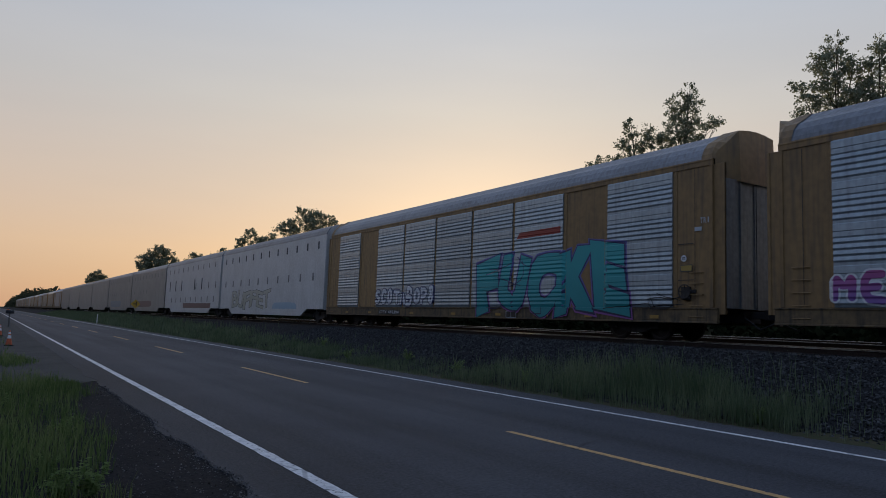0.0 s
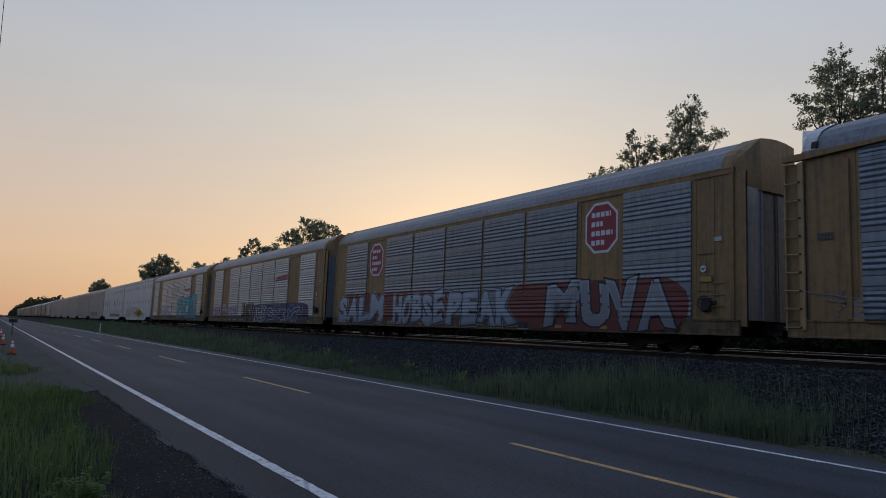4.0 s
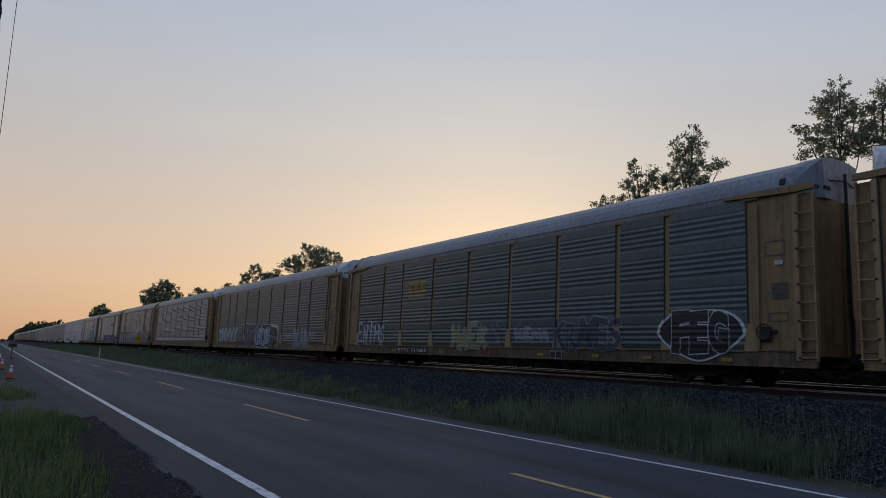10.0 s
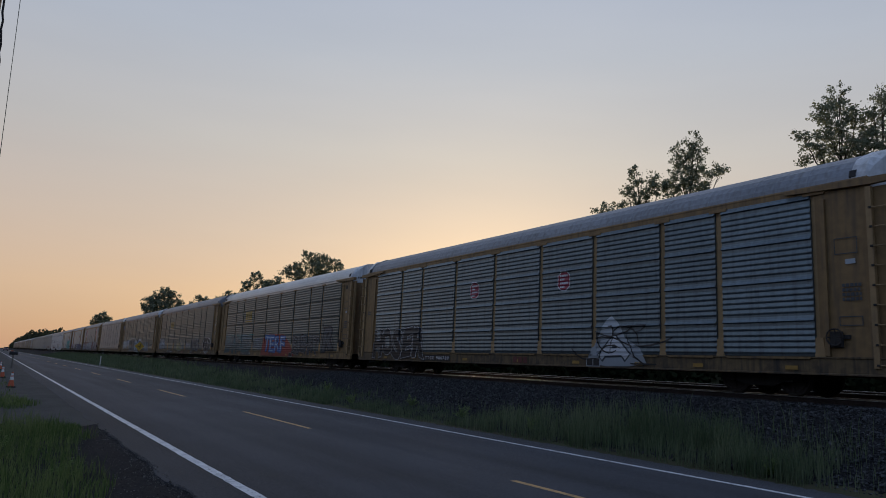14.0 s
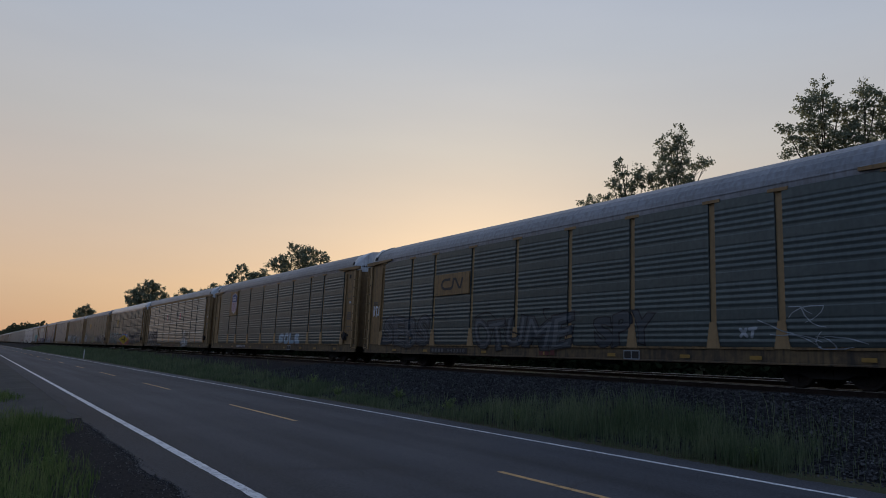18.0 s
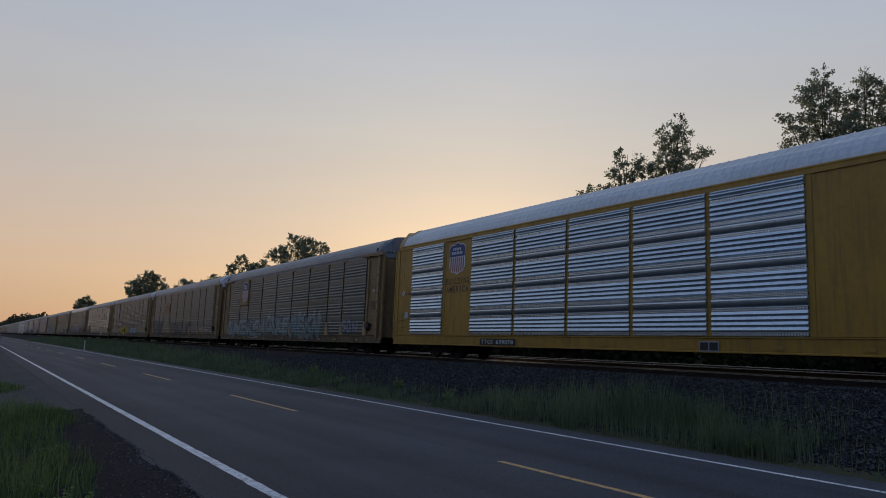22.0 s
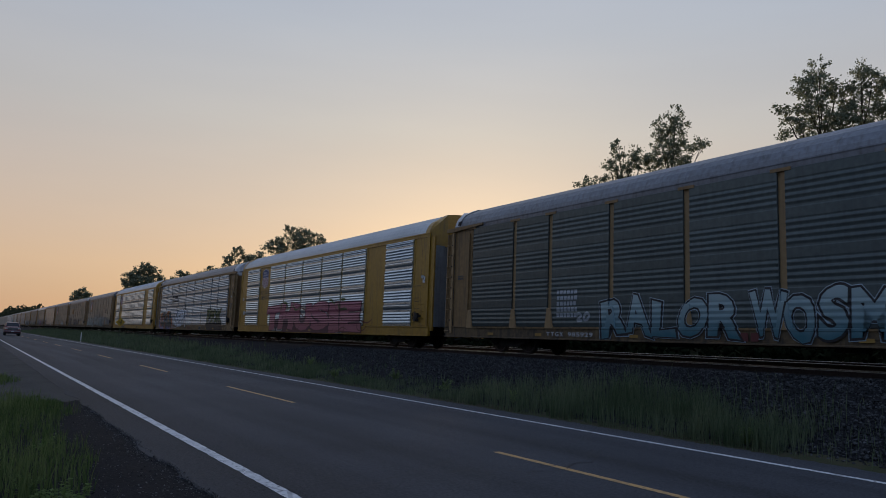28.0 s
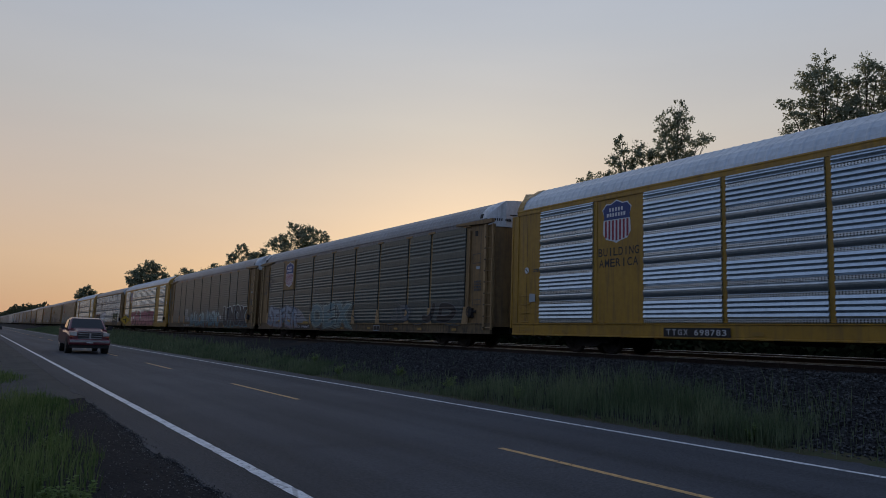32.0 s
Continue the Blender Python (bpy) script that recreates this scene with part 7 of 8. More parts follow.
scribble(5, 1.2, 4.5, 1.0, 2.2, WHITE, 8, 0.018, 17)
scribble(4, 1.5, 7.1, 1.0, 2.2, SILVER, 10, 0.02, 18)
scribble(4, 19.4, 22.6, 0.9, 1.9, PALE, 8, 0.016, 19)
scribble(15, 1.6, 7.0, 0.7, 2.1, DARK, 8, 0.026, 20)
scribble(15, 18.6, 24.8, 0.9, 2.0, GREY_DIM, 9, 0.022, 21)
scribble(1, 13.6, 16.0, 0.7, 1.8, WHITE, 7, 0.018, 22)
scribble(1, 16.5, 24.0, 0.65, 1.8, BLUE, 14, 0.03, 23)
scribble(12, 1.6, 6.4, 0.7, 2.2, ORANGE, 5, 0.05, 24)
scribble(0, 15.2, 23.2, 0.75, 2.9, NAVY, 6, 0.02, 25)
for i in (3, 4, 5, 6, 7, 9, 12, 14):
    for k in range(3):
        s = 13.3 + 0.30 * k
        decal("lettering", i, [[(s, 0.64), (s + 0.22, 0.64), (s + 0.22, 0.86), (s, 0.86)]], MAROON, 0.005)
for i in (11, 13, 16):
    ring = [(0.62 + 0.12 * math.cos(k * 0.3927), 2.95 + 0.12 * math.sin(k * 0.3927)) for k in range(16)]
    r = decal("placard", i, [ring], SIGN_WHITE, 0.006, label="round white placard")
    decal("placard_mark", i, [[(0.54, 3.0), (0.57, 3.03), (0.70, 2.90), (0.67, 2.87)]], BLACK, 0.010, r)
    decal("placard", i, [[(0.78, 1.75), (1.12, 1.78), (1.10, 2.06), (0.80, 2.08)]], SILVER, 0.006, label="weathered pale paper placard")
    bars(i, 1.0, 1.28, 2.86, 3.0, DARK, 90 + i, 2)
    decal("reflector", i, [[(0.62, 0.70), (0.95, 0.70), (0.95, 0.82), (0.62, 0.82)]], REFLECT, 0.006)
block(-1, "BUFFET", 5.5, 15.0, 0.85, 2.3, FADED, DARK, 59, fat=0.02, rim=0.04, wob=0.09, label="faded straw-coloured graffiti letters")
decal("graffiti", -1, [blob(15.4, 20.2, 0.45, 1.3, 5, 0.08)], PALE, 0.004, label="pale blue painted patch")
decal("graffiti", -2, [[(11.2, 0.46), (21.6, 0.46), (21.9, 1.32), (11.0, 1.36)]], PLUM_DULL, 0.004, label="dull maroon painted patch")
decal("graffiti", -3, [blob(6.0, 17.0, 0.95, 1.75, 7, 0.10)], PLUM_DULL, 0.004, label="dull brown painted patch")
decal("graffiti", -4, [blob(5.0, 16.0, 0.95, 1.9, 8, 0.10)], DULL_BLUE, 0.004, label="dull blue painted patch")


# ---- plants ----
def blades(name, spots, h0, h1, width, mat, label, seed, bend=0.35):
    """Grass: single blades of two segments each at the given (x, y, z, scale) spots."""
    rs = np.random.RandomState(seed)
    P = np.array(spots)
    n = len(P)
    a = rs.uniform(0, 2 * np.pi, n)
    h = rs.uniform(h0, h1, n) * P[:, 3]
    w = width * rs.uniform(0.6, 1.3, n) * (0.6 + 0.4 * P[:, 3])
    lean = rs.uniform(0.05, bend, n) * h
    d = rs.uniform(0, 2 * np.pi, n)
    ca, sa_ = np.cos(a) * w / 2, np.sin(a) * w / 2
    lx, ly = np.cos(d) * lean, np.sin(d) * lean
    base = P[:, :3]

    def row(sx, k, hh, ww):
        return np.stack([base[:, 0] + sx * ca * ww + lx * k, base[:, 1] + sx * sa_ * ww + ly * k, base[:, 2] + hh], -1)
    V = np.stack([row(-1, 0, -0.02 * np.ones(n), 1), row(1, 0, -0.02 * np.ones(n), 1), row(1, 0.3, h * 0.55, 0.8), row(-1, 0.3, h * 0.55, 0.8), row(0, 1.0, h * (1 - 0.1 * lean / h), 0)], 1)
    idx = (np.arange(n) * 5)[:, None]
    quads = np.concatenate([idx, idx + 1, idx + 2, idx + 3], 1).tolist()
    tris = np.concatenate([idx + 3, idx + 2, idx + 4], 1).tolist()
    me = mesh_from(name, V.reshape(-1, 3).tolist(), quads + tris)
    me.materials.append(mat)
    return tagged(new(name, me), label, "grass", kind="stuff")


rq = random.Random(31)


def clumped(x, y, sc, seed=0.0):
    return noise.noise((x * sc, y * sc, seed))


def near_left():
    out = []
    while len(out) < 17000:
        y = 2.2 + 13.4 * rq.random() ** 1.1
        x = rq.uniform(-3.2, 1.75)
        edge = shoulder_in(y) - 0.05 + 0.25 * clumped(x, y, 1.4, 4)
        if x > edge:
            continue
        k = 0.8 + 0.6 * clumped(x, y, 0.9, 1) + 0.5 * clumped(x, y, 2.6, 3)
        if x > edge - 0.35:
            k *= 0.6
        out.append((x, y, -0.05, max(0.25, k)))
    return out


def behind_camera():
    """Grass of the roadside round and behind the viewpoint."""
    out = []
    while len(out) < 7000:
        x, y = rq.uniform(-7.0, 0.9), rq.uniform(-9.0, 2.3)
        if x < 0.75 + 0.25 * clumped(x, y, 1.4, 4) and math.hypot(x, y) > 0.9:
            out.append((x, y, -0.05, max(0.25, 0.6 + 0.5 * clumped(x, y, 0.9, 1))))
    for _ in range(2500):
        x, y = rq.uniform(-7.0, -3.2), rq.uniform(2.2, 15.0)
        out.append((x, y, -0.05, 0.8))
    return out


blades("grass", behind_camera(), 0.22, 0.50, 0.016, M["grass"], "tall green grass of the roadside", 40)
blades("grass", near_left(), 0.22, 0.52, 0.011, M["grass"], "tall bright green grass at the roadside", 41)
out = []
while len(out) < 5000:
    y = rq.uniform(20.9, 24.6)
    x = rq.uniform(-6, 1.45)
    if x < 1.35 - 0.5 * abs(y - 22.6) / 1.8 + 0.3 * clumped(x, y, 1.0, 2):
        out.append((x, y, -0.06, 0.8 + 0.5 * clumped(x, y, 0.8, 6)))
while len(out) < 12000:
    y = 25 + 75 * rq.random() ** 1.4
    x = rq.uniform(-12, 0.8)
    if clumped(x, y, 0.25, 9) > -0.25:
        out.append((x, y, -0.08, 1.0))
while len(out) < 16500:
    y = rq.gauss(15.2, 0.9)
    x = 1.75 - abs(rq.gauss(0, 1.6))
    if clumped(x, y, 1.1, 14) > -0.15 and x < 1.55 + 0.2 * clumped(x, y, 2.0, 3):
        out.append((x, y, -0.05, 0.42 + 0.4 * clumped(x, y, 1.3, 6)))
blades("grass", out, 0.10, 0.26, 0.018, M["grass"], "short green grass patches beside the driveway", 42)
def verge_edge(y):
    """How far the grass reaches from the road towards the ballast."""
    reach = 11.0 + max(0.0, y - 16) * 0.06 + max(0.0, 1 - ((y - 10.5) / 5.5) ** 2) * 1.1
    return min(15.6, reach)


def verge_spot(y, wide):
    x = 10.30 + wide * rq.random() ** 1.1
    over = x - verge_edge(y) - 0.8 * clumped(x, y, 0.35, 8)
    if over > 0 and rq.random() > math.exp(-over * 2.2) * 0.5:
        return None
    if clumped(x, y, 0.8, 12) < -0.12 and rq.random() < 0.7:
        return None
    return x


out = []
while len(out) < 17000:                       # in front of the ballast, tall where the ditch is damp
    y = 4.6 + 42 * rq.random() ** 1.5
    if y < 6.2 and rq.random() < 0.8:
        continue
    x = verge_spot(y, 3.6)
    if x is None:
        continue
    tall = max(0.0, 1 - ((y - 10.5) / 5.5) ** 2)
    low = 0.38 + 0.35 * clumped(x, y, 0.5, 3)
    k = max(low, 0.42 + 0.62 * tall + 0.5 * clumped(x, y, 0.8, 5) + 0.35 * clumped(x, y, 3.0, 9)) if tall > 0 else low
    out.append((x, y, ground_z(x) if x < 10.6 else ballast_z(x) - 0.02, max(0.2, k)))
blades("verge_grass", out, 0.30, 0.75, 0.013, M["grass_dull"], "tall dull green grass between road and ballast", 43, 0.28)
out = []
while len(out) < 24000:
    y = 24 + 180 * rq.random() ** 1.7
    x = verge_spot(y, 5.4)
    if x is not None:
        out.append((x, y, max(ground_z(x), ballast_z(max(10.55, x))) - 0.02, 0.6 + min(0.4, (y - 24) / 60) + 0.5 * clumped(x, y, 0.25, 7)))
blades("verge_grass", out, 0.22, 0.50, 0.032, M["grass_dull"], "dull green grass verge far along the road", 44)


def weed(seed):
    """A low broad-leaved weed: a mound of stems with many leaves that lie towards the sky."""
    rw = random.Random(seed)
    s = Shape()
    for k in range(16):
        a, h, out_ = rw.uniform(0, 6.28), rw.uniform(0.14, 0.40), rw.uniform(0.04, 0.26)
        tip = Vector((math.cos(a) * out_, math.sin(a) * out_, h))
        s.tube((0, 0, 0), tip, 0.005, 0.002, 4)
        for j in range(20):
            q = 0.30 + 0.036 * j
            b = rw.uniform(0, 6.28)
            p = tip * q
            u = Vector((math.cos(b), math.sin(b), rw.uniform(-0.35, 0.25))) * rw.uniform(0.035, 0.075)
            v = Vector((-u.y, u.x, rw.uniform(-0.02, 0.02))) * 0.30
            s.add([p, p + u * 0.5 + v + Vector((0, 0, 0.006)), p + u, p + u * 0.5 - v + Vector((0, 0, 0.006))], [(0, 1, 2), (0, 2, 3)])
    return s.mesh("weed")


for k, (x, y, big) in enumerate(((0.80, 6.42, 0.85), (0.62, 6.36, 0.75), (0.55, 7.35, 0.6), (0.9, 9.6, 0.7), (0.2, 12.4, 0.8), (11.2, 16.5, 1.0), (11.6, 20.0, 1.0), (10.9, 23.0, 1.0), (11.0, 13.2, 0.9), (10.6, 6.9, 0.8), (11.9, 27.5, 1.1))):
    w = new("weed", paint(weed(70 + k), M["weed_leaf"]))
    w.matrix_basis = pose(x, y, (-0.05 if x < 2 else ballast_z(x)) - 0.01) @ Matrix.Diagonal((big, big, big, 1))
    tagged(w, "low leafy green weed at the edge of the gravel", "weed", "roadside weeds")


def plant_tree(meshes, x, y, turn, label, foot=0.0, group="trees behind the railway"):
    t = new("tree")
    t.matrix_basis = pose(x, y, foot, 0, 0, turn)
    tagged(t, label, "tree", group)
    part("trunk", meshes[0], None, t)
    part("crown", meshes[1], None, t)
    return t


def spire_tree(seed, lobes, leaf=0.112, big=1.0):
    """A trunk with a bough to each leafy lobe (across, deep, height, half width, half height); sprays of leaves fill the lobes."""
    rt = random.Random(seed)
    rs = np.random.RandomState(seed)
    wood = Shape()
    top = max(q[2] for q in lobes)
    spine = [Vector((0.10 * math.sin(seed + 1.9 * k), 0.10 * math.cos(seed + 1.3 * k), -0.3 + (top + 0.3) * k / 10)) for k in range(11)]
    for k in range(10):
        wood.tube(spine[k], spine[k + 1], 0.17 * (1 - k / 10) ** 1.3 + 0.012, 0.17 * (1 - (k + 1) / 10) ** 1.3 + 0.012, 7)
    sprays = []
    for u, v, z, ru, rz in lobes:
        end = Vector((u, v, z + 0.3 * rz))
        low = max(0.0, z - rz - 1.2 - 0.8 * abs(u)) / top * 10
        i = min(9, int(low))
        root_ = spine[i].lerp(spine[i + 1], min(1.0, low - i))
        mid = root_.lerp(end, 0.55) + Vector((0.12 * u, 0.1 * v, -0.15))
        wood.tube(root_, mid, 0.045, 0.03, 6)
        wood.tube(mid, end, 0.03, 0.010, 5)
        for _ in range(max(6, int(34 * ru * (ru + rz) / 2 / 0.6 / big ** 1.75))):
            d = Vector((rt.gauss(0, 1), rt.gauss(0, 1), rt.gauss(0, 1))).normalized() * rt.uniform(0.25, 1.08) ** 0.6
            p = Vector((u + d.x * ru, v + d.y * ru, z + d.z * rz))
            sprays.append(p)
            if rt.random() < 0.2:
                wood.tube(end.lerp(mid, rt.uniform(0, 0.8)), p, 0.012, 0.005, 4)
    per = 27
    count = len(sprays) * per
    C = np.repeat(np.array([tuple(p) for p in sprays]), per, 0)
    R = np.repeat(big * rs.uniform(0.10, 0.22, len(sprays)), per)[:, None]
    P = C + np.clip(rs.normal(0, 0.62, (count, 3)), -1.3, 1.3) * R
    U = rs.normal(0, 1, (count, 3))
    U /= np.linalg.norm(U, axis=1)[:, None]
    W = np.cross(U, rs.normal(0, 1, (count, 3)))
    W /= np.linalg.norm(W, axis=1)[:, None]
    s = leaf * rs.uniform(0.6, 1.25, count)[:, None]
    V = np.stack([P - U * s * 0.6, P + W * s * 0.42, P + U * s * 0.6, P - W * s * 0.42], 1)
    idx = (np.arange(count) * 4)[:, None]
    crown = mesh_from("crown", V.reshape(-1, 3).tolist(), np.concatenate([idx, idx + 1, idx + 2, idx + 3], 1).tolist())
    crown.materials.append(M["leaf"])
    return paint(wood.mesh("trunk"), M["bark"]), crown


T_A = spire_tree(3, [(-0.05, 0.0, 15.5, 0.55, 0.95), (-0.8, 0.3, 15.0, 0.6, 0.95), (-0.1, -0.4, 14.4, 0.75, 0.9), (0.75, 0.2, 14.6, 0.55, 0.75), (-1.7, 0.0, 13.75, 0.45, 0.4), (-1.1, -0.3, 13.3, 0.8, 0.75),
                     (0.2, 0.3, 13.2, 0.85, 0.8), (-0.4, 0.2, 12.2, 1.1, 0.8), (0.9, -0.3, 12.8, 0.7, 0.8), (-1.9, 0.3, 12.6, 0.4, 0.35)])
T_B = spire_tree(8, [(0.0, 0.0, 15.1, 0.5, 0.75), (-0.35, 0.3, 14.2, 0.7, 0.8), (0.45, -0.2, 14.5, 0.6, 0.7), (0.1, 0.2, 13.3, 1.0, 0.8), (0.6, 0.1, 12.4, 1.0, 0.8), (-0.6, -0.3, 12.5, 0.7, 0.7)])
T_E = spire_tree(11, [(0.1, 0.0, 16.2, 0.7, 1.0), (-0.75, 0.3, 15.2, 0.65, 0.7), (0.6, 0.2, 15.2, 0.9, 0.9), (-0.4, -0.3, 14.2, 1.0, 0.9), (0.9, 0.3, 13.6, 1.2, 0.9), (-0.3, 0.2, 12.8, 1.2, 0.9), (1.8, -0.2, 14.6, 0.8, 0.7)])
T_C = spire_tree(21, [(0.2, 0.0, 15.75, 0.42, 0.62), (-0.35, 0.2, 15.1, 0.62, 0.75), (0.5, -0.2, 14.9, 0.45, 0.7), (-0.85, 0.1, 14.6, 0.5, 0.75), (0.1, 0.3, 14.2, 0.8, 0.7), (-0.6, -0.2, 13.4, 0.85, 0.8), (0.55, 0.1, 13.2, 0.75, 0.8),
                      (1.35, 0.0, 13.75, 0.46, 0.38), (1.75, 0.2, 13.9, 0.3, 0.24), (-1.3, 0.1, 12.9, 0.6, 0.6), (0.0, 0.2, 12.3, 1.25, 0.8)])
T_D = spire_tree(33, [(-0.25, 0.0, 14.0, 0.42, 0.42), (0.75, 0.2, 13.6, 0.42, 0.5), (1.1, 0.0, 12.8, 0.6, 0.6), (-0.85, 0.1, 12.9, 0.35, 0.5), (-0.45, -0.2, 13.2, 0.5, 0.5), (0.5, 0.0, 12.9, 0.6, 0.6), (-0.1, 0.2, 12.3, 0.9, 0.6)])
T_G = spire_tree(36, [(-0.45, 0.0, 11.95, 0.36, 0.3), (0.3, 0.2, 12.1, 0.45, 0.36), (-0.9, 0.2, 11.7, 0.4, 0.3), (0.1, -0.2, 11.4, 0.9, 0.5)])
T_M = spire_tree(51, [(-0.6, 0.0, 15.3, 1.1, 1.1), (1.1, 0.4, 15.2, 1.0, 0.95), (2.6, 0.0, 14.6, 1.0, 0.9), (-2.4, 0.3, 13.8, 1.1, 0.9), (-3.6, 0.0, 13.0, 0.9, 0.7), (0.3, -0.5, 13.8, 1.6, 1.1),
                      (3.5, 0.3, 13.6, 0.8, 0.7), (-1.3, 0.5, 12.6, 1.8, 1.1), (1.8, -0.3, 12.7, 1.7, 1.0)], 0.20, big=1.6)
T_L = spire_tree(52, [(-0.4, 0.0, 14.6, 0.95, 0.95), (-1.5, 0.3, 13.5, 0.9, 0.8), (-2.0, 0.0, 12.4, 0.8, 0.7), (0.9, 0.3, 13.6, 1.0, 0.8), (1.9, 0.0, 13.7, 0.8, 0.9), (3.2, 0.2, 14.2, 1.0, 1.0),
                      (0.5, -0.3, 12.4, 1.6, 1.0), (2.6, 0.2, 12.6, 1.4, 1.0)], 0.22, big=1.6)
T_S = spire_tree(53, [(-2.9, 0.0, 12.5, 0.8, 0.7), (-1.6, 0.2, 12.2, 1.0, 0.8), (0.3, 0.0, 12.2, 0.9, 0.7), (2.0, 0.3, 13.5, 1.0, 0.9), (3.3, 0.0, 13.4, 0.9, 0.8), (1.5, -0.2, 12.2, 1.6, 0.8),
                      (-3.8, 0.2, 11.3, 0.7, 0.5), (0.0, 0.3, 11.4, 2.4, 0.8)], 0.26, big=1.9)
T_F = spire_tree(54, [(0.6, 0.0, 16.9, 1.8, 1.7), (-1.6, 0.5, 15.6, 1.8, 1.6), (-3.4, 0.0, 14.2, 1.5, 1.8), (2.6, 0.3, 16.0, 1.5, 1.6), (4.2, 0.0, 14.2, 1.3, 1.3), (0.0, -0.5, 14.0, 2.6, 2.0),
                      (-2.5, 0.3, 12.4, 2.3, 1.6), (2.2, 0.3, 12.6, 2.4, 1.6)], 0.36, big=2.3)
T_H = spire_tree(55, [(0.4, 0.0, 16.2, 1.3, 1.4), (-1.4, 0.3, 14.6, 1.5, 1.3), (2.2, 0.0, 14.8, 1.5, 1.1), (-2.6, 0.3, 12.8, 1.3, 1.2), (0.6, 0.0, 13.6, 2.4, 1.6), (3.0, 0.0, 13.0, 1.2, 1.0)], 0.45, big=2.8)
plant_tree(T_A, 34.48, 17.98, -64.2, "tall airy broadleaf tree behind the railway", foot=0.28)
plant_tree(T_B, 35.26, 16.36, -64.2, "tall broadleaf tree in a close row of three", foot=0.3)
plant_tree(T_E, 36.0, 14.6, -64.2, "tall full-crowned broadleaf tree behind the railway", foot=-0.5)
plant_tree(T_E, 36.8, 11.6, 100, "tall full-crowned broadleaf tree behind the railway", foot=0.0)
plant_tree(T_C, 34.81, 27.27, -51.8, "slender broadleaf tree with a narrow crown", foot=0.3)
plant_tree(T_D, 32.96, 29.63, -51.8, "slim broadleaf tree close beside a taller one", foot=0.15)
plant_tree(T_G, 31.9, 30.96, -51.8, "low broadleaf tree beside two taller ones", foot=0.0)
plant_tree(T_M, 35.0, 88.0, -21.7, "broad leafy tree behind the railway", foot=0.0)
plant_tree(T_L, 35.0, 112.0, -17.4, "broad leafy tree with an uneven crown behind the railway", foot=0.0)
plant_tree(T_S, 35.0, 138.0, -14.2, "low spreading leafy tree behind the railway", foot=0.0)
plant_tree(T_F, 35.0, 190.0, -10.4, "large round leafy tree far behind the railway", foot=0.0)
plant_tree(T_H, 35.0, 312.0, -6.4, "large round leafy tree far behind the railway", foot=0.0)


def thicket(name, spots, leaf, per, label, category, seed, mat="leaf"):
    """Dense brush or far woods: leaf clumps heaped over the ground, as one sheet of stuff."""
    rs = np.random.RandomState(seed)
    Vs, n0 = [], 0
    for (x, y, z, rx, rz) in spots:
        D = rs.normal(0, 1, (per, 3))
        D /= np.linalg.norm(D, axis=1)[:, None]
        D[:, 2] = np.abs(D[:, 2])
        P = np.array([x, y, z]) + D * np.array([rx, rx, rz]) * (rs.uniform(0.3, 1, per) ** 0.5)[:, None]
        U = rs.normal(0, 1, (per, 3))
        U /= np.linalg.norm(U, axis=1)[:, None]
        W = np.cross(U, rs.normal(0, 1, (per, 3)))
        W /= np.linalg.norm(W, axis=1)[:, None]
        s = leaf * rs.uniform(0.6, 1.3, per)[:, None]
        Vs.append(np.stack([P - U * s * 0.6, P + W * s * 0.45, P + U * s * 0.6, P - W * s * 0.45], 1))
    V = np.concatenate(Vs)
    idx = (np.arange(len(V)) * 4)[:, None]
    me = mesh_from(name, V.reshape(-1, 3).tolist(), np.concatenate([idx, idx + 1, idx + 2, idx + 3], 1).tolist())
    me.materials.append(M[mat])
    return tagged(new(name, me), label, category, kind="stuff")


# brush beyond the tracks, coloured near-black to shade the gap under the cars
rb = random.Random(77)
brush = []
for k in range(150):
    y = -12 + k * 1.35 + rb.uniform(-0.5, 0.5)
    brush.append((rb.uniform(27.6, 29.6), y, ground_z(28.5) - 0.3, rb.uniform(1.1, 1.8), rb.uniform(1.2, 2.2)))
thicket("brush", brush, 0.3, 520, "leafy brush along the far side of the railway, shade put into its colour", "brush", 51, "brush_leaf")
brush = []
for k in range(90):
    y = 190 + k * 9 + rb.uniform(-3, 3)
    brush.append((rb.uniform(29.5, 33.0), y, 1.4, rb.uniform(4, 6), rb.uniform(1.5, 2.4)))
thicket("brush", brush, 0.9, 170, "leafy brush along the far side of the railway, shade put into its colour", "brush", 52, "brush_leaf")
woods = []
for k in range(60):
    y = 560 + 14 * k + rb.uniform(-6, 6)
    woods.append((rb.uniform(28, 60), y, 0.0, rb.uniform(8, 12), rb.uniform(13, 20)))
thicket("far_woods", woods, 1.9, 620, "dark line of far woods beside the railway", "woods", 53, "wood_leaf")
woods = []
for k in range(26):
    woods.append((rb.uniform(-45, -9), 330 + 26 * k + rb.uniform(-8, 8), 0.0, rb.uniform(7, 10), rb.uniform(9, 15)))
thicket("far_woods", woods, 1.9, 520, "dark far woods on the other side of the road", "woods", 54, "wood_leaf")
# out of view: woods added tall so the train's plain bands reflect something dark
woods = []
for k in range(76):
    woods.append((rb.uniform(-36, -27), -120 + 6.2 * k + rb.uniform(-3, 3), -0.3, rb.uniform(6, 8.5), rb.uniform(12, 17)))
thicket("woods", woods, 1.0, 640, "unseen dark woods, added for the train's sides to reflect", "woods", 55, "brush_leaf")


# ---- roadside things ----
def mat_plain(name, color, rough=0.5, metal=0.0):
    return material(name, color, tuple(c * 0.75 for c in color), rough=rough, metal=metal, grain=20, blotch=3, bump=0.05)


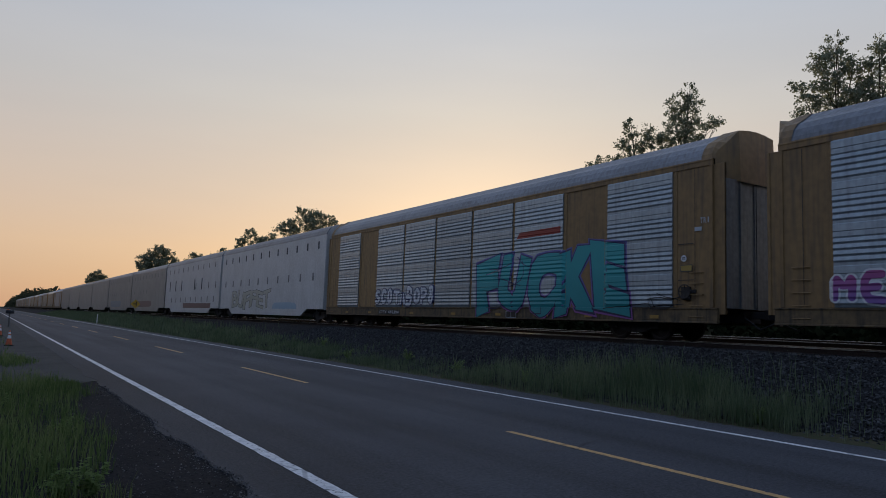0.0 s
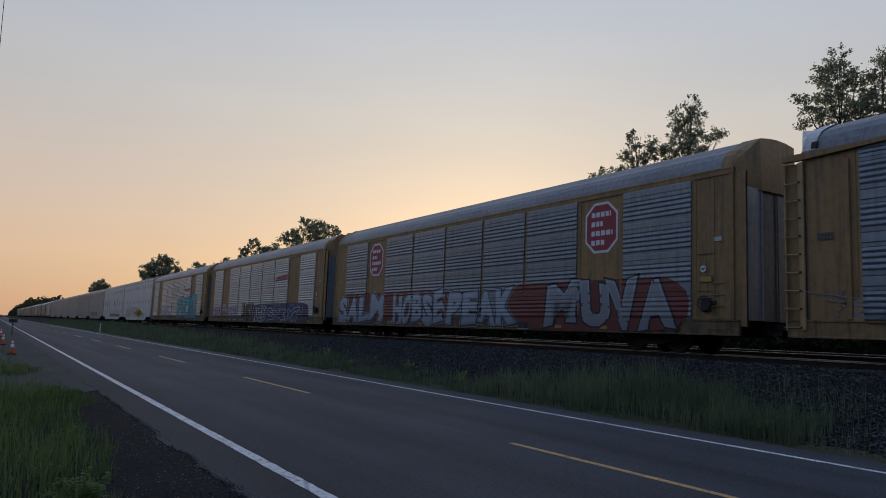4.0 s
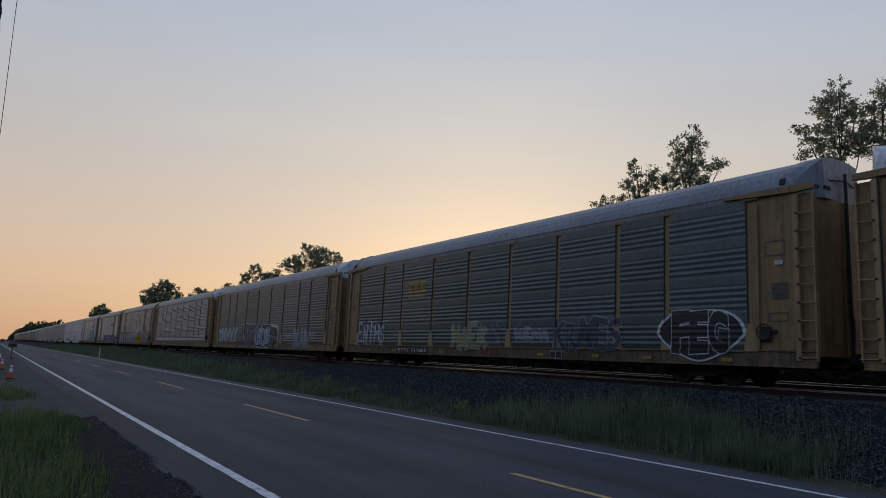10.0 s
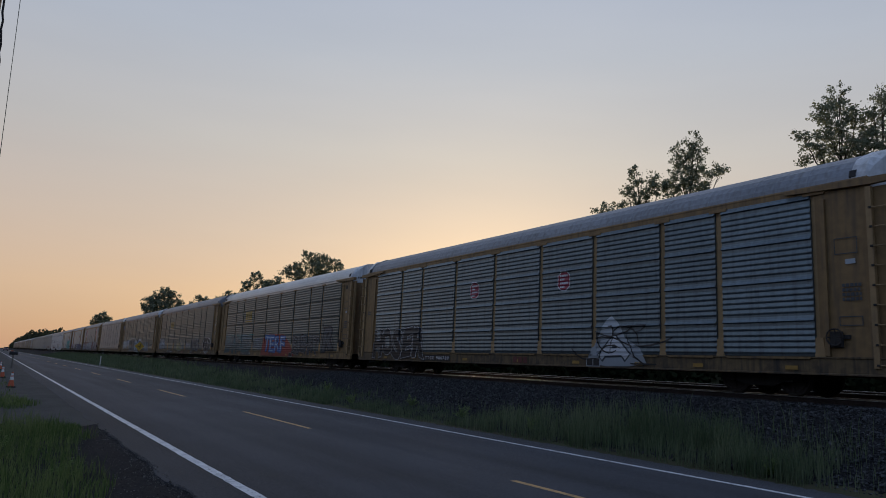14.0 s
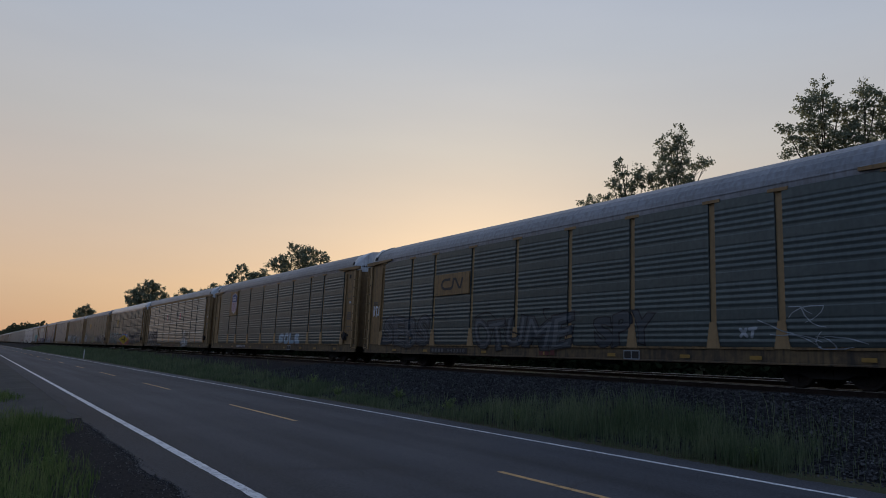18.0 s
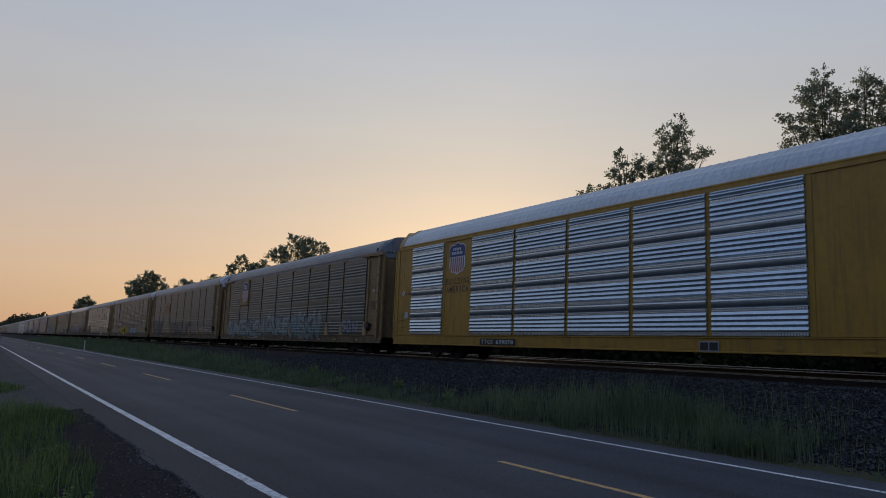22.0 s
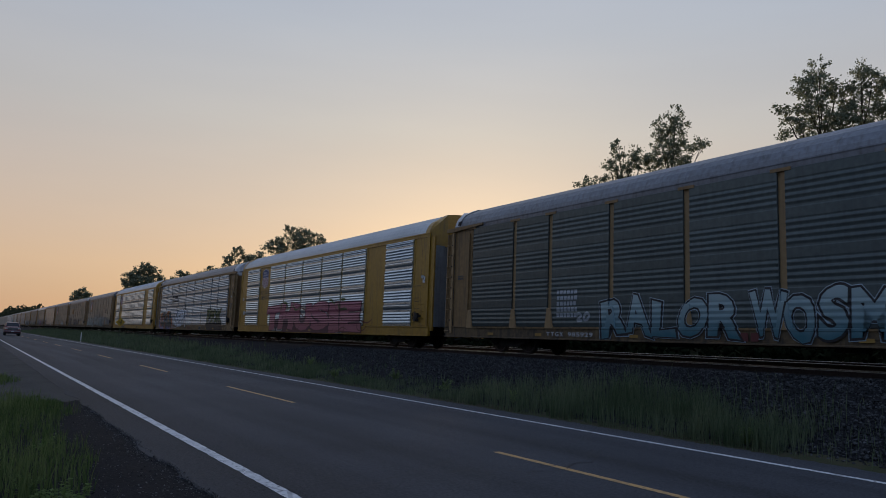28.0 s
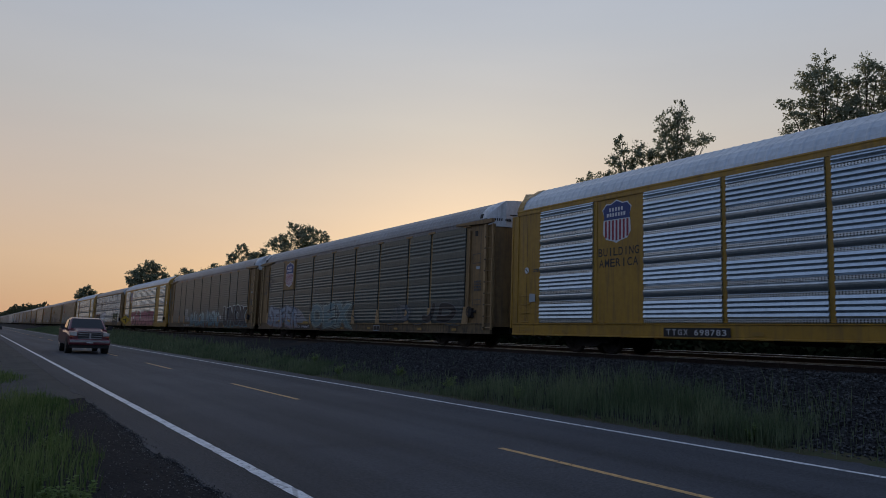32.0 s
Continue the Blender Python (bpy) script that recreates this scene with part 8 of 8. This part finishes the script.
M["cone"] = mat_plain("cone_orange", (0.50, 0.10, 0.03))
M["cone_white"] = mat_plain("cone_white", (0.75, 0.75, 0.72))
M["rubber"] = mat_plain("black_rubber", (0.02, 0.02, 0.021), 0.85)
M["sign_yellow"] = mat_plain("sign_yellow", (0.60, 0.36, 0.03), 0.45)
M["sign_black"] = mat_plain("sign_black", (0.015, 0.015, 0.016))
M["post_steel"] = mat_plain("post_green_steel", (0.06, 0.09, 0.06), 0.6, 0.3)
M["post_white"] = mat_plain("post_white", (0.72, 0.72, 0.70))
M["wood_post"] = material("grey_post_wood", (0.16, 0.14, 0.12), (0.09, 0.08, 0.07), rough=0.9, grain=16, bump=0.4)
M["box_black"] = mat_plain("mailbox_black", (0.02, 0.02, 0.022), 0.4, 0.4)


def traffic_cone(x, y):
    t = new("traffic_cone")
    t.matrix_basis = pose(x, y, -0.035) @ Matrix.Diagonal((0.82, 0.82, 0.82, 1))
    tagged(t, "orange traffic cone with white collars by the roadside", "traffic cone", "traffic cones")
    part("base", cached("cbase", lambda: paint(Shape().prism_z([(-0.2, -0.17), (-0.17, -0.2), (0.17, -0.2), (0.2, -0.17), (0.2, 0.17), (0.17, 0.2), (-0.17, 0.2), (-0.2, 0.17)], 0, 0.05).mesh("base"), M["rubber"])), None, t)

    def seg(a, b, ra, rb_):
        return Shape().lathe([(ra, a), (rb_, b)], sides=18)
    part("body", cached("cbody", lambda: paint(seg(0.05, 0.34, 0.145, 0.085).mesh("body"), M["cone"])), None, t)
    part("collar", cached("ccol", lambda: paint(seg(0.34, 0.50, 0.087, 0.064).mesh("collar"), M["cone_white"])), None, t, "white reflective collar")
    part("body", cached("cmid", lambda: paint(seg(0.50, 0.55, 0.063, 0.056).mesh("body"), M["cone"])), None, t)
    part("collar", cached("ccol2", lambda: paint(seg(0.55, 0.65, 0.057, 0.045).mesh("collar"), M["cone_white"])), None, t, "white reflective collar")
    part("tip", cached("ctip", lambda: paint(Shape().lathe([(0.044, 0.65), (0.034, 0.71), (0.026, 0.715)], sides=18).mesh("tip"), M["cone"])), None, t)


traffic_cone(0.77, 32.2)
traffic_cone(0.58, 42.6)
traffic_cone(0.62, 58.0)

mb = new("mailbox")
mb.matrix_basis = pose(1.35, 62.0, -0.05)
tagged(mb, "black rural mailbox on a wooden post", "mailbox")
part("post", Shape().box(-0.05, 0.05, -0.05, 0.05, -0.2, 1.02, 0.008), M["wood_post"], mb)
part("box", Shape().prism_x([(-0.10, 1.02), (0.10, 1.02), (0.10, 1.18), (0.085, 1.24), (0.04, 1.28), (-0.04, 1.28), (-0.085, 1.24), (-0.10, 1.18)], -0.27, 0.27), M["box_black"], mb)
part("door", Shape().prism_x([(-0.105, 1.015), (0.105, 1.015), (0.105, 1.18), (0.09, 1.245), (0.045, 1.285), (-0.045, 1.285), (-0.09, 1.245), (-0.105, 1.18)], 0.27, 0.285), M["box_black"], mb)
part("flag", Shape().box(-0.2, -0.02, 0.105, 0.112, 1.2, 1.34), M["cone"], mb, "small red flag")

sg = new("road_sign")
sg.matrix_basis = pose(13.0, 80.2, 0.86, 0, 0, 0) @ Matrix.Diagonal((0.75, 0.75, 0.75, 1))
tagged(sg, "yellow diamond warning sign with a black side-road symbol", "road sign")
part("post", Shape().box(-0.03, 0.03, 0.0, 0.035, -0.8, 2.5, 0.004), M["post_steel"], sg)
d = 0.64
plate = part("plate", Shape().prism_y([(-d, 1.86), (-d + 0.03, 1.83), (-0.03, 1.86 - d + 0.03), (0, 1.86 - d), (0.03, 1.86 - d + 0.03), (d - 0.03, 1.83), (d, 1.86), (d - 0.03, 1.89), (0.03, 1.86 + d - 0.03), (0, 1.86 + d), (-0.03, 1.86 + d - 0.03), (-d + 0.03, 1.89)], -0.012, -0.008), M["sign_yellow"], sg)
part("symbol", Shape().box(0.04, 0.15, -0.017, -0.014, 1.52, 2.2).box(-0.28, 0.04, -0.017, -0.014, 1.81, 1.92), M["sign_black"], plate, "black side-road symbol")

dl = new("delineator_post")
dl.matrix_basis = pose(10.4, 88.2, -0.05)
tagged(dl, "thin white roadside marker post in the grass", "marker post")
part("post", Shape().box(-0.05, 0.05, -0.02, 0.02, -0.1, 1.05, 0.01), M["post_white"], dl)
part("reflector", Shape().box(-0.035, 0.035, -0.026, -0.02, 0.86, 0.98), M["cone_white"], dl)

# utility pole with its guy wire, just past the edge of the view
up = new("utility_pole")
up.matrix_basis = pose(-0.88, 16.2, -0.06)
tagged(up, "grey wooden utility pole with a thin steel guy wire", "utility pole")
part("pole", Shape().lathe([(0.16, -0.3), (0.15, 3.0), (0.135, 7.0), (0.12, 10.4), (0.10, 10.45)], sides=14), M["wood_post"], up)
part("crossarm", Shape().box(-1.2, 1.2, -0.17, -0.07, 9.6, 9.72, 0.01), M["wood_post"], up)
cable = Shape()
drop = [Vector((0.14, -0.12, 2.6)), Vector((0.22, -0.12, 3.2)), Vector((0.40, -0.12, 4.7))]
for k in range(29):
    drop.append(Vector((0.40 - 0.0637 * (0.17 * k) + 0.012 * math.sin(2.4 * k), -0.12 + 0.012 * math.cos(2.4 * k), 4.8 + 0.17 * k)))
for a, b in zip(drop, drop[1:]):
    cable.tube(a, b, 0.021, sides=7)
part("service_cable", cable, M["rubber"], up, "black twisted service cable")
part("guy_wire", Shape().tube((0.62, -0.1, 0.0), (0.42, -0.1, 9.62), 0.007, sides=6), M["post_steel"], up, "thin steel guy wire")


# ---- pickup truck ----
M["truck_paint"] = mat_plain("truck_maroon_paint", (0.14, 0.022, 0.03), 0.35)
M["truck_paint"].node_tree.nodes["Principled BSDF"].inputs["Coat Weight"].default_value = 0.45
M["chrome"] = mat_plain("truck_chrome", (0.42, 0.42, 0.44), 0.22, 1.0)
M["glass_dark"] = mat_plain("truck_glass", (0.010, 0.011, 0.013), 0.10)
M["glass_dark"].node_tree.nodes["Principled BSDF"].inputs["Specular IOR Level"].default_value = 0.2
M["glass_dark"].node_tree.nodes["Principled BSDF"].inputs["Coat Weight"].default_value = 0.25
M["trim"] = mat_plain("truck_black_trim", (0.02, 0.02, 0.02), 0.6)
M["lamp"] = mat_plain("truck_lamp", (0.55, 0.55, 0.52), 0.12, 0.3)

truck = new("pickup_truck")
tagged(truck, "dark maroon pickup truck driving on the road", "pickup truck")


def loft(rings):
    """A skin over closed rings of equal length, capped."""
    s = Shape()
    n = len(rings[0])
    vs = [p for r in rings for p in r]
    fs = []
    for j in range(len(rings) - 1):
        for i in range(n):
            fs.append((j * n + i, j * n + (i + 1) % n, (j + 1) * n + (i + 1) % n, (j + 1) * n + i))
    fs += [tuple(range(n - 1, -1, -1)), tuple(range((len(rings) - 1) * n, len(rings) * n))]
    return s.add(vs, fs)


def section(y, w, z0, z1, r=0.12):
    """A rounded cross-section of half width w between z0 and z1."""
    return [(-w + r * 0.3, y, z0), (w - r * 0.3, y, z0), (w, y, z0 + r), (w, y, z1 - r), (w - r * 0.4, y, z1 - r * 0.3), (w - r, y, z1), (-w + r, y, z1), (-w + r * 0.4, y, z1 - r * 0.3), (-w, y, z1 - r), (-w, y, z0 + r)]


# nose at y = 0, tail at y = 5.8
part("body", loft([section(0.10, 0.82, 0.56, 0.98, 0.14), section(0.22, 0.95, 0.48, 1.08, 0.16), section(0.55, 1.0, 0.46, 1.16, 0.18), section(1.35, 1.01, 0.46, 1.22, 0.16), section(3.7, 1.01, 0.46, 1.25, 0.12), section(3.75, 1.01, 0.46, 1.32, 0.08), section(5.7, 0.99, 0.5, 1.32, 0.08), section(5.78, 0.95, 0.55, 1.25, 0.08)]), M["truck_paint"], truck)
part("hood", loft([section(0.06, 0.56, 0.90, 1.12, 0.10), section(0.22, 0.64, 0.98, 1.22, 0.12), section(0.7, 0.70, 1.05, 1.30, 0.14), section(1.4, 0.78, 1.10, 1.35, 0.14)]), M["truck_paint"], truck, "raised centre of the hood")
part("cab", loft([section(1.30, 0.97, 1.15, 1.27, 0.04), section(2.10, 0.82, 1.2, 1.86, 0.12), section(2.45, 0.79, 1.2, 1.92, 0.14), section(3.45, 0.79, 1.2, 1.91, 0.14), section(3.72, 0.88, 1.2, 1.66, 0.10)]), M["truck_paint"], truck)
part("windshield", Shape().add([(-0.82, 1.33, 1.335), (0.82, 1.33, 1.335), (0.70, 2.02, 1.850), (-0.70, 2.02, 1.850), (-0.82, 1.38, 1.29), (0.82, 1.38, 1.29), (0.70, 2.08, 1.80), (-0.70, 2.08, 1.80)], [(0, 1, 2, 3), (7, 6, 5, 4), (0, 4, 5, 1), (1, 5, 6, 2), (2, 6, 7, 3), (3, 7, 4, 0)]), M["glass_dark"], truck, "dark sloping windshield")
for sx in (-1, 1):
    part("side_window", Shape().add([(sx * 0.975, 1.75, 1.32), (sx * 0.93, 3.55, 1.32), (sx * 0.83, 3.4, 1.78), (sx * 0.84, 2.25, 1.78), (sx * 0.90, 1.75, 1.32), (sx * 0.86, 3.55, 1.32), (sx * 0.76, 3.4, 1.78), (sx * 0.76, 2.25, 1.78)], [(0, 1, 2, 3), (7, 6, 5, 4), (0, 4, 5, 1), (1, 5, 6, 2), (2, 6, 7, 3), (3, 7, 4, 0)]), M["glass_dark"], truck)
    hl = part("headlight", Shape().prism_y([(sx * 0.62, 0.93), (sx * 0.94, 0.95), (sx * 0.95, 1.10), (sx * 0.64, 1.12)], 0.09, 0.26), M["lamp"], truck, "clear headlight")
    part("indicator", Shape().prism_y([(sx * 0.70, 0.84), (sx * 0.93, 0.86), (sx * 0.93, 0.93), (sx * 0.66, 0.92)], 0.10, 0.24), M["cone"], truck)
    mr_ = part("mirror", Shape().box(sx * 1.18 - 0.10, sx * 1.18 + 0.10, 1.72, 1.84, 1.26, 1.50, 0.03), M["trim"], truck)
    part("mirror_arm", Shape().tube((sx * 0.9, 1.78, 1.30), (sx * 1.12, 1.78, 1.34), 0.025), M["trim"], mr_)
    part("fog_lamp", Shape().lathe([(0.07, 0.0), (0.07, 0.10)], axis="y", at=(sx * 0.66, -0.03, 0.56), sides=12), M["lamp"], truck)
part("grille", Shape().prism_y([(-0.50, 0.76), (0.50, 0.76), (0.58, 0.86), (0.60, 1.04), (0.48, 1.10), (-0.48, 1.10), (-0.60, 1.04), (-0.58, 0.86)], 0.03, 0.2), M["trim"], truck, "black grille")
for k in range(3):
    z = 0.80 + 0.12 * k
    part("grille_bar", Shape().box(-0.56, 0.56, 0.012, 0.06, z, z + 0.03, 0.008), M["chrome"], truck, "chrome grille bar")
part("grille_bar", Shape().box(-0.045, 0.045, 0.005, 0.06, 0.77, 1.09, 0.008), M["chrome"], truck, "chrome grille bar")
part("grille_frame", Shape().prism_y([(-0.60, 1.06), (-0.50, 1.13), (0.50, 1.13), (0.60, 1.06), (0.64, 1.05), (0.52, 1.18), (-0.52, 1.18), (-0.64, 1.05)], 0.0, 0.14), M["chrome"], truck, "chrome surround of the grille")
for sx in (-1, 1):
    part("wheel_arch", Shape().lathe([(0.47, -0.10), (0.47, 0.10)], axis="x", at=(sx * 0.93, 1.02, 0.43), sides=20), M["trim"], truck, "dark wheel arch")
part("air_dam", Shape().box(-0.90, 0.90, 0.05, 0.30, 0.30, 0.48, 0.03), M["trim"], truck, "black lower valance")
part("bumper_strip", Shape().box(-0.94, 0.94, -0.104, -0.06, 0.62, 0.72, 0.015), M["chrome"], truck, "pale bumper strip")
part("bumper", Shape().prism_x([(-0.06, 0.48), (0.30, 0.46), (0.30, 0.76), (-0.02, 0.76), (-0.08, 0.70), (-0.09, 0.56)], -0.98, 0.98), M["truck_paint"], truck, "dark painted front bumper")
part("licence_plate", Shape().box(-0.16, 0.16, -0.10, -0.085, 0.56, 0.70), M["post_white"], truck, "pale plate")
part("bed_rail", Shape().box(-0.98, -0.90, 3.8, 5.7, 1.29, 1.34, 0.01), M["trim"], truck)
part("bed_rail", Shape().box(0.90, 0.98, 3.8, 5.7, 1.29, 1.34, 0.01), M["trim"], truck)
part("chassis", Shape().box(-0.6, 0.6, 0.3, 5.6, 0.34, 0.5), M["trim"], truck)
TRUCK_WHEELS = []
for sx in (-1, 1):
    for y in (1.02, 4.6):
        wl = part("wheel", cached("twheel", lambda: paint(Shape().lathe([(0.20, -0.12), (0.30, -0.13), (0.385, -0.13), (0.415, -0.09), (0.415, 0.09), (0.385, 0.13), (0.30, 0.13), (0.20, 0.12)], axis="x", sides=24).mesh("wheel"), M["rubber"])), None, truck)
        wl.matrix_parent_inverse = Matrix.Translation((sx * 0.86, y, 0.415))
        TRUCK_WHEELS.append(wl)
        rim = Shape().lathe([(0.215, -0.10), (0.215, 0.10)], axis="x", sides=20)
        for k in range(5):
            a = 2 * math.pi * k / 5
            rim.tube((sx * 0.115, 0, 0), (sx * 0.115, 0.2 * math.cos(a), 0.2 * math.sin(a)), 0.03, sides=6)
        part("rim", rim, M["chrome"], wl)
TRUCK_X = 5.1


def truck_y(t):
    return 41.5 + 19.2 * (32.0 - t)


truck.matrix_basis = pose(TRUCK_X, truck_y(0), 0)


# ---- what moves ----
def share(first, others):
    """Wheels that turn alike follow the first one's turning."""
    act, slot = first.animation_data.action, first.animation_data.action_slot
    for w in others:
        w.rotation_mode = "QUATERNION"
        w.animation_data_create()
        w.animation_data.action, w.animation_data.action_slot = act, slot


def motions():
    for i, c in CARS.items():
        walk(c, [(t, pose(TRACK_X, car_y(i) + run(t), RAIL_Z)) for t in range(0, 33, 2)])
    walk(WHEELSETS[0], [(k / 30, pose(0, 0, 0, -math.degrees(run(k / 30) / 0.46))) for k in range(0, 961)])
    share(WHEELSETS[0], WHEELSETS[1:])
    walk(truck, [(t, pose(TRUCK_X, truck_y(t), 0)) for t in (0.0, 8.0, 16.0, 24.0, 32.0)])
    walk(TRUCK_WHEELS[0], [(k / 30, pose(0, 0, 0, math.degrees(19.2 * k / 30 / 0.415))) for k in range(0, 961)])
    share(TRUCK_WHEELS[0], TRUCK_WHEELS[1:])


motions()
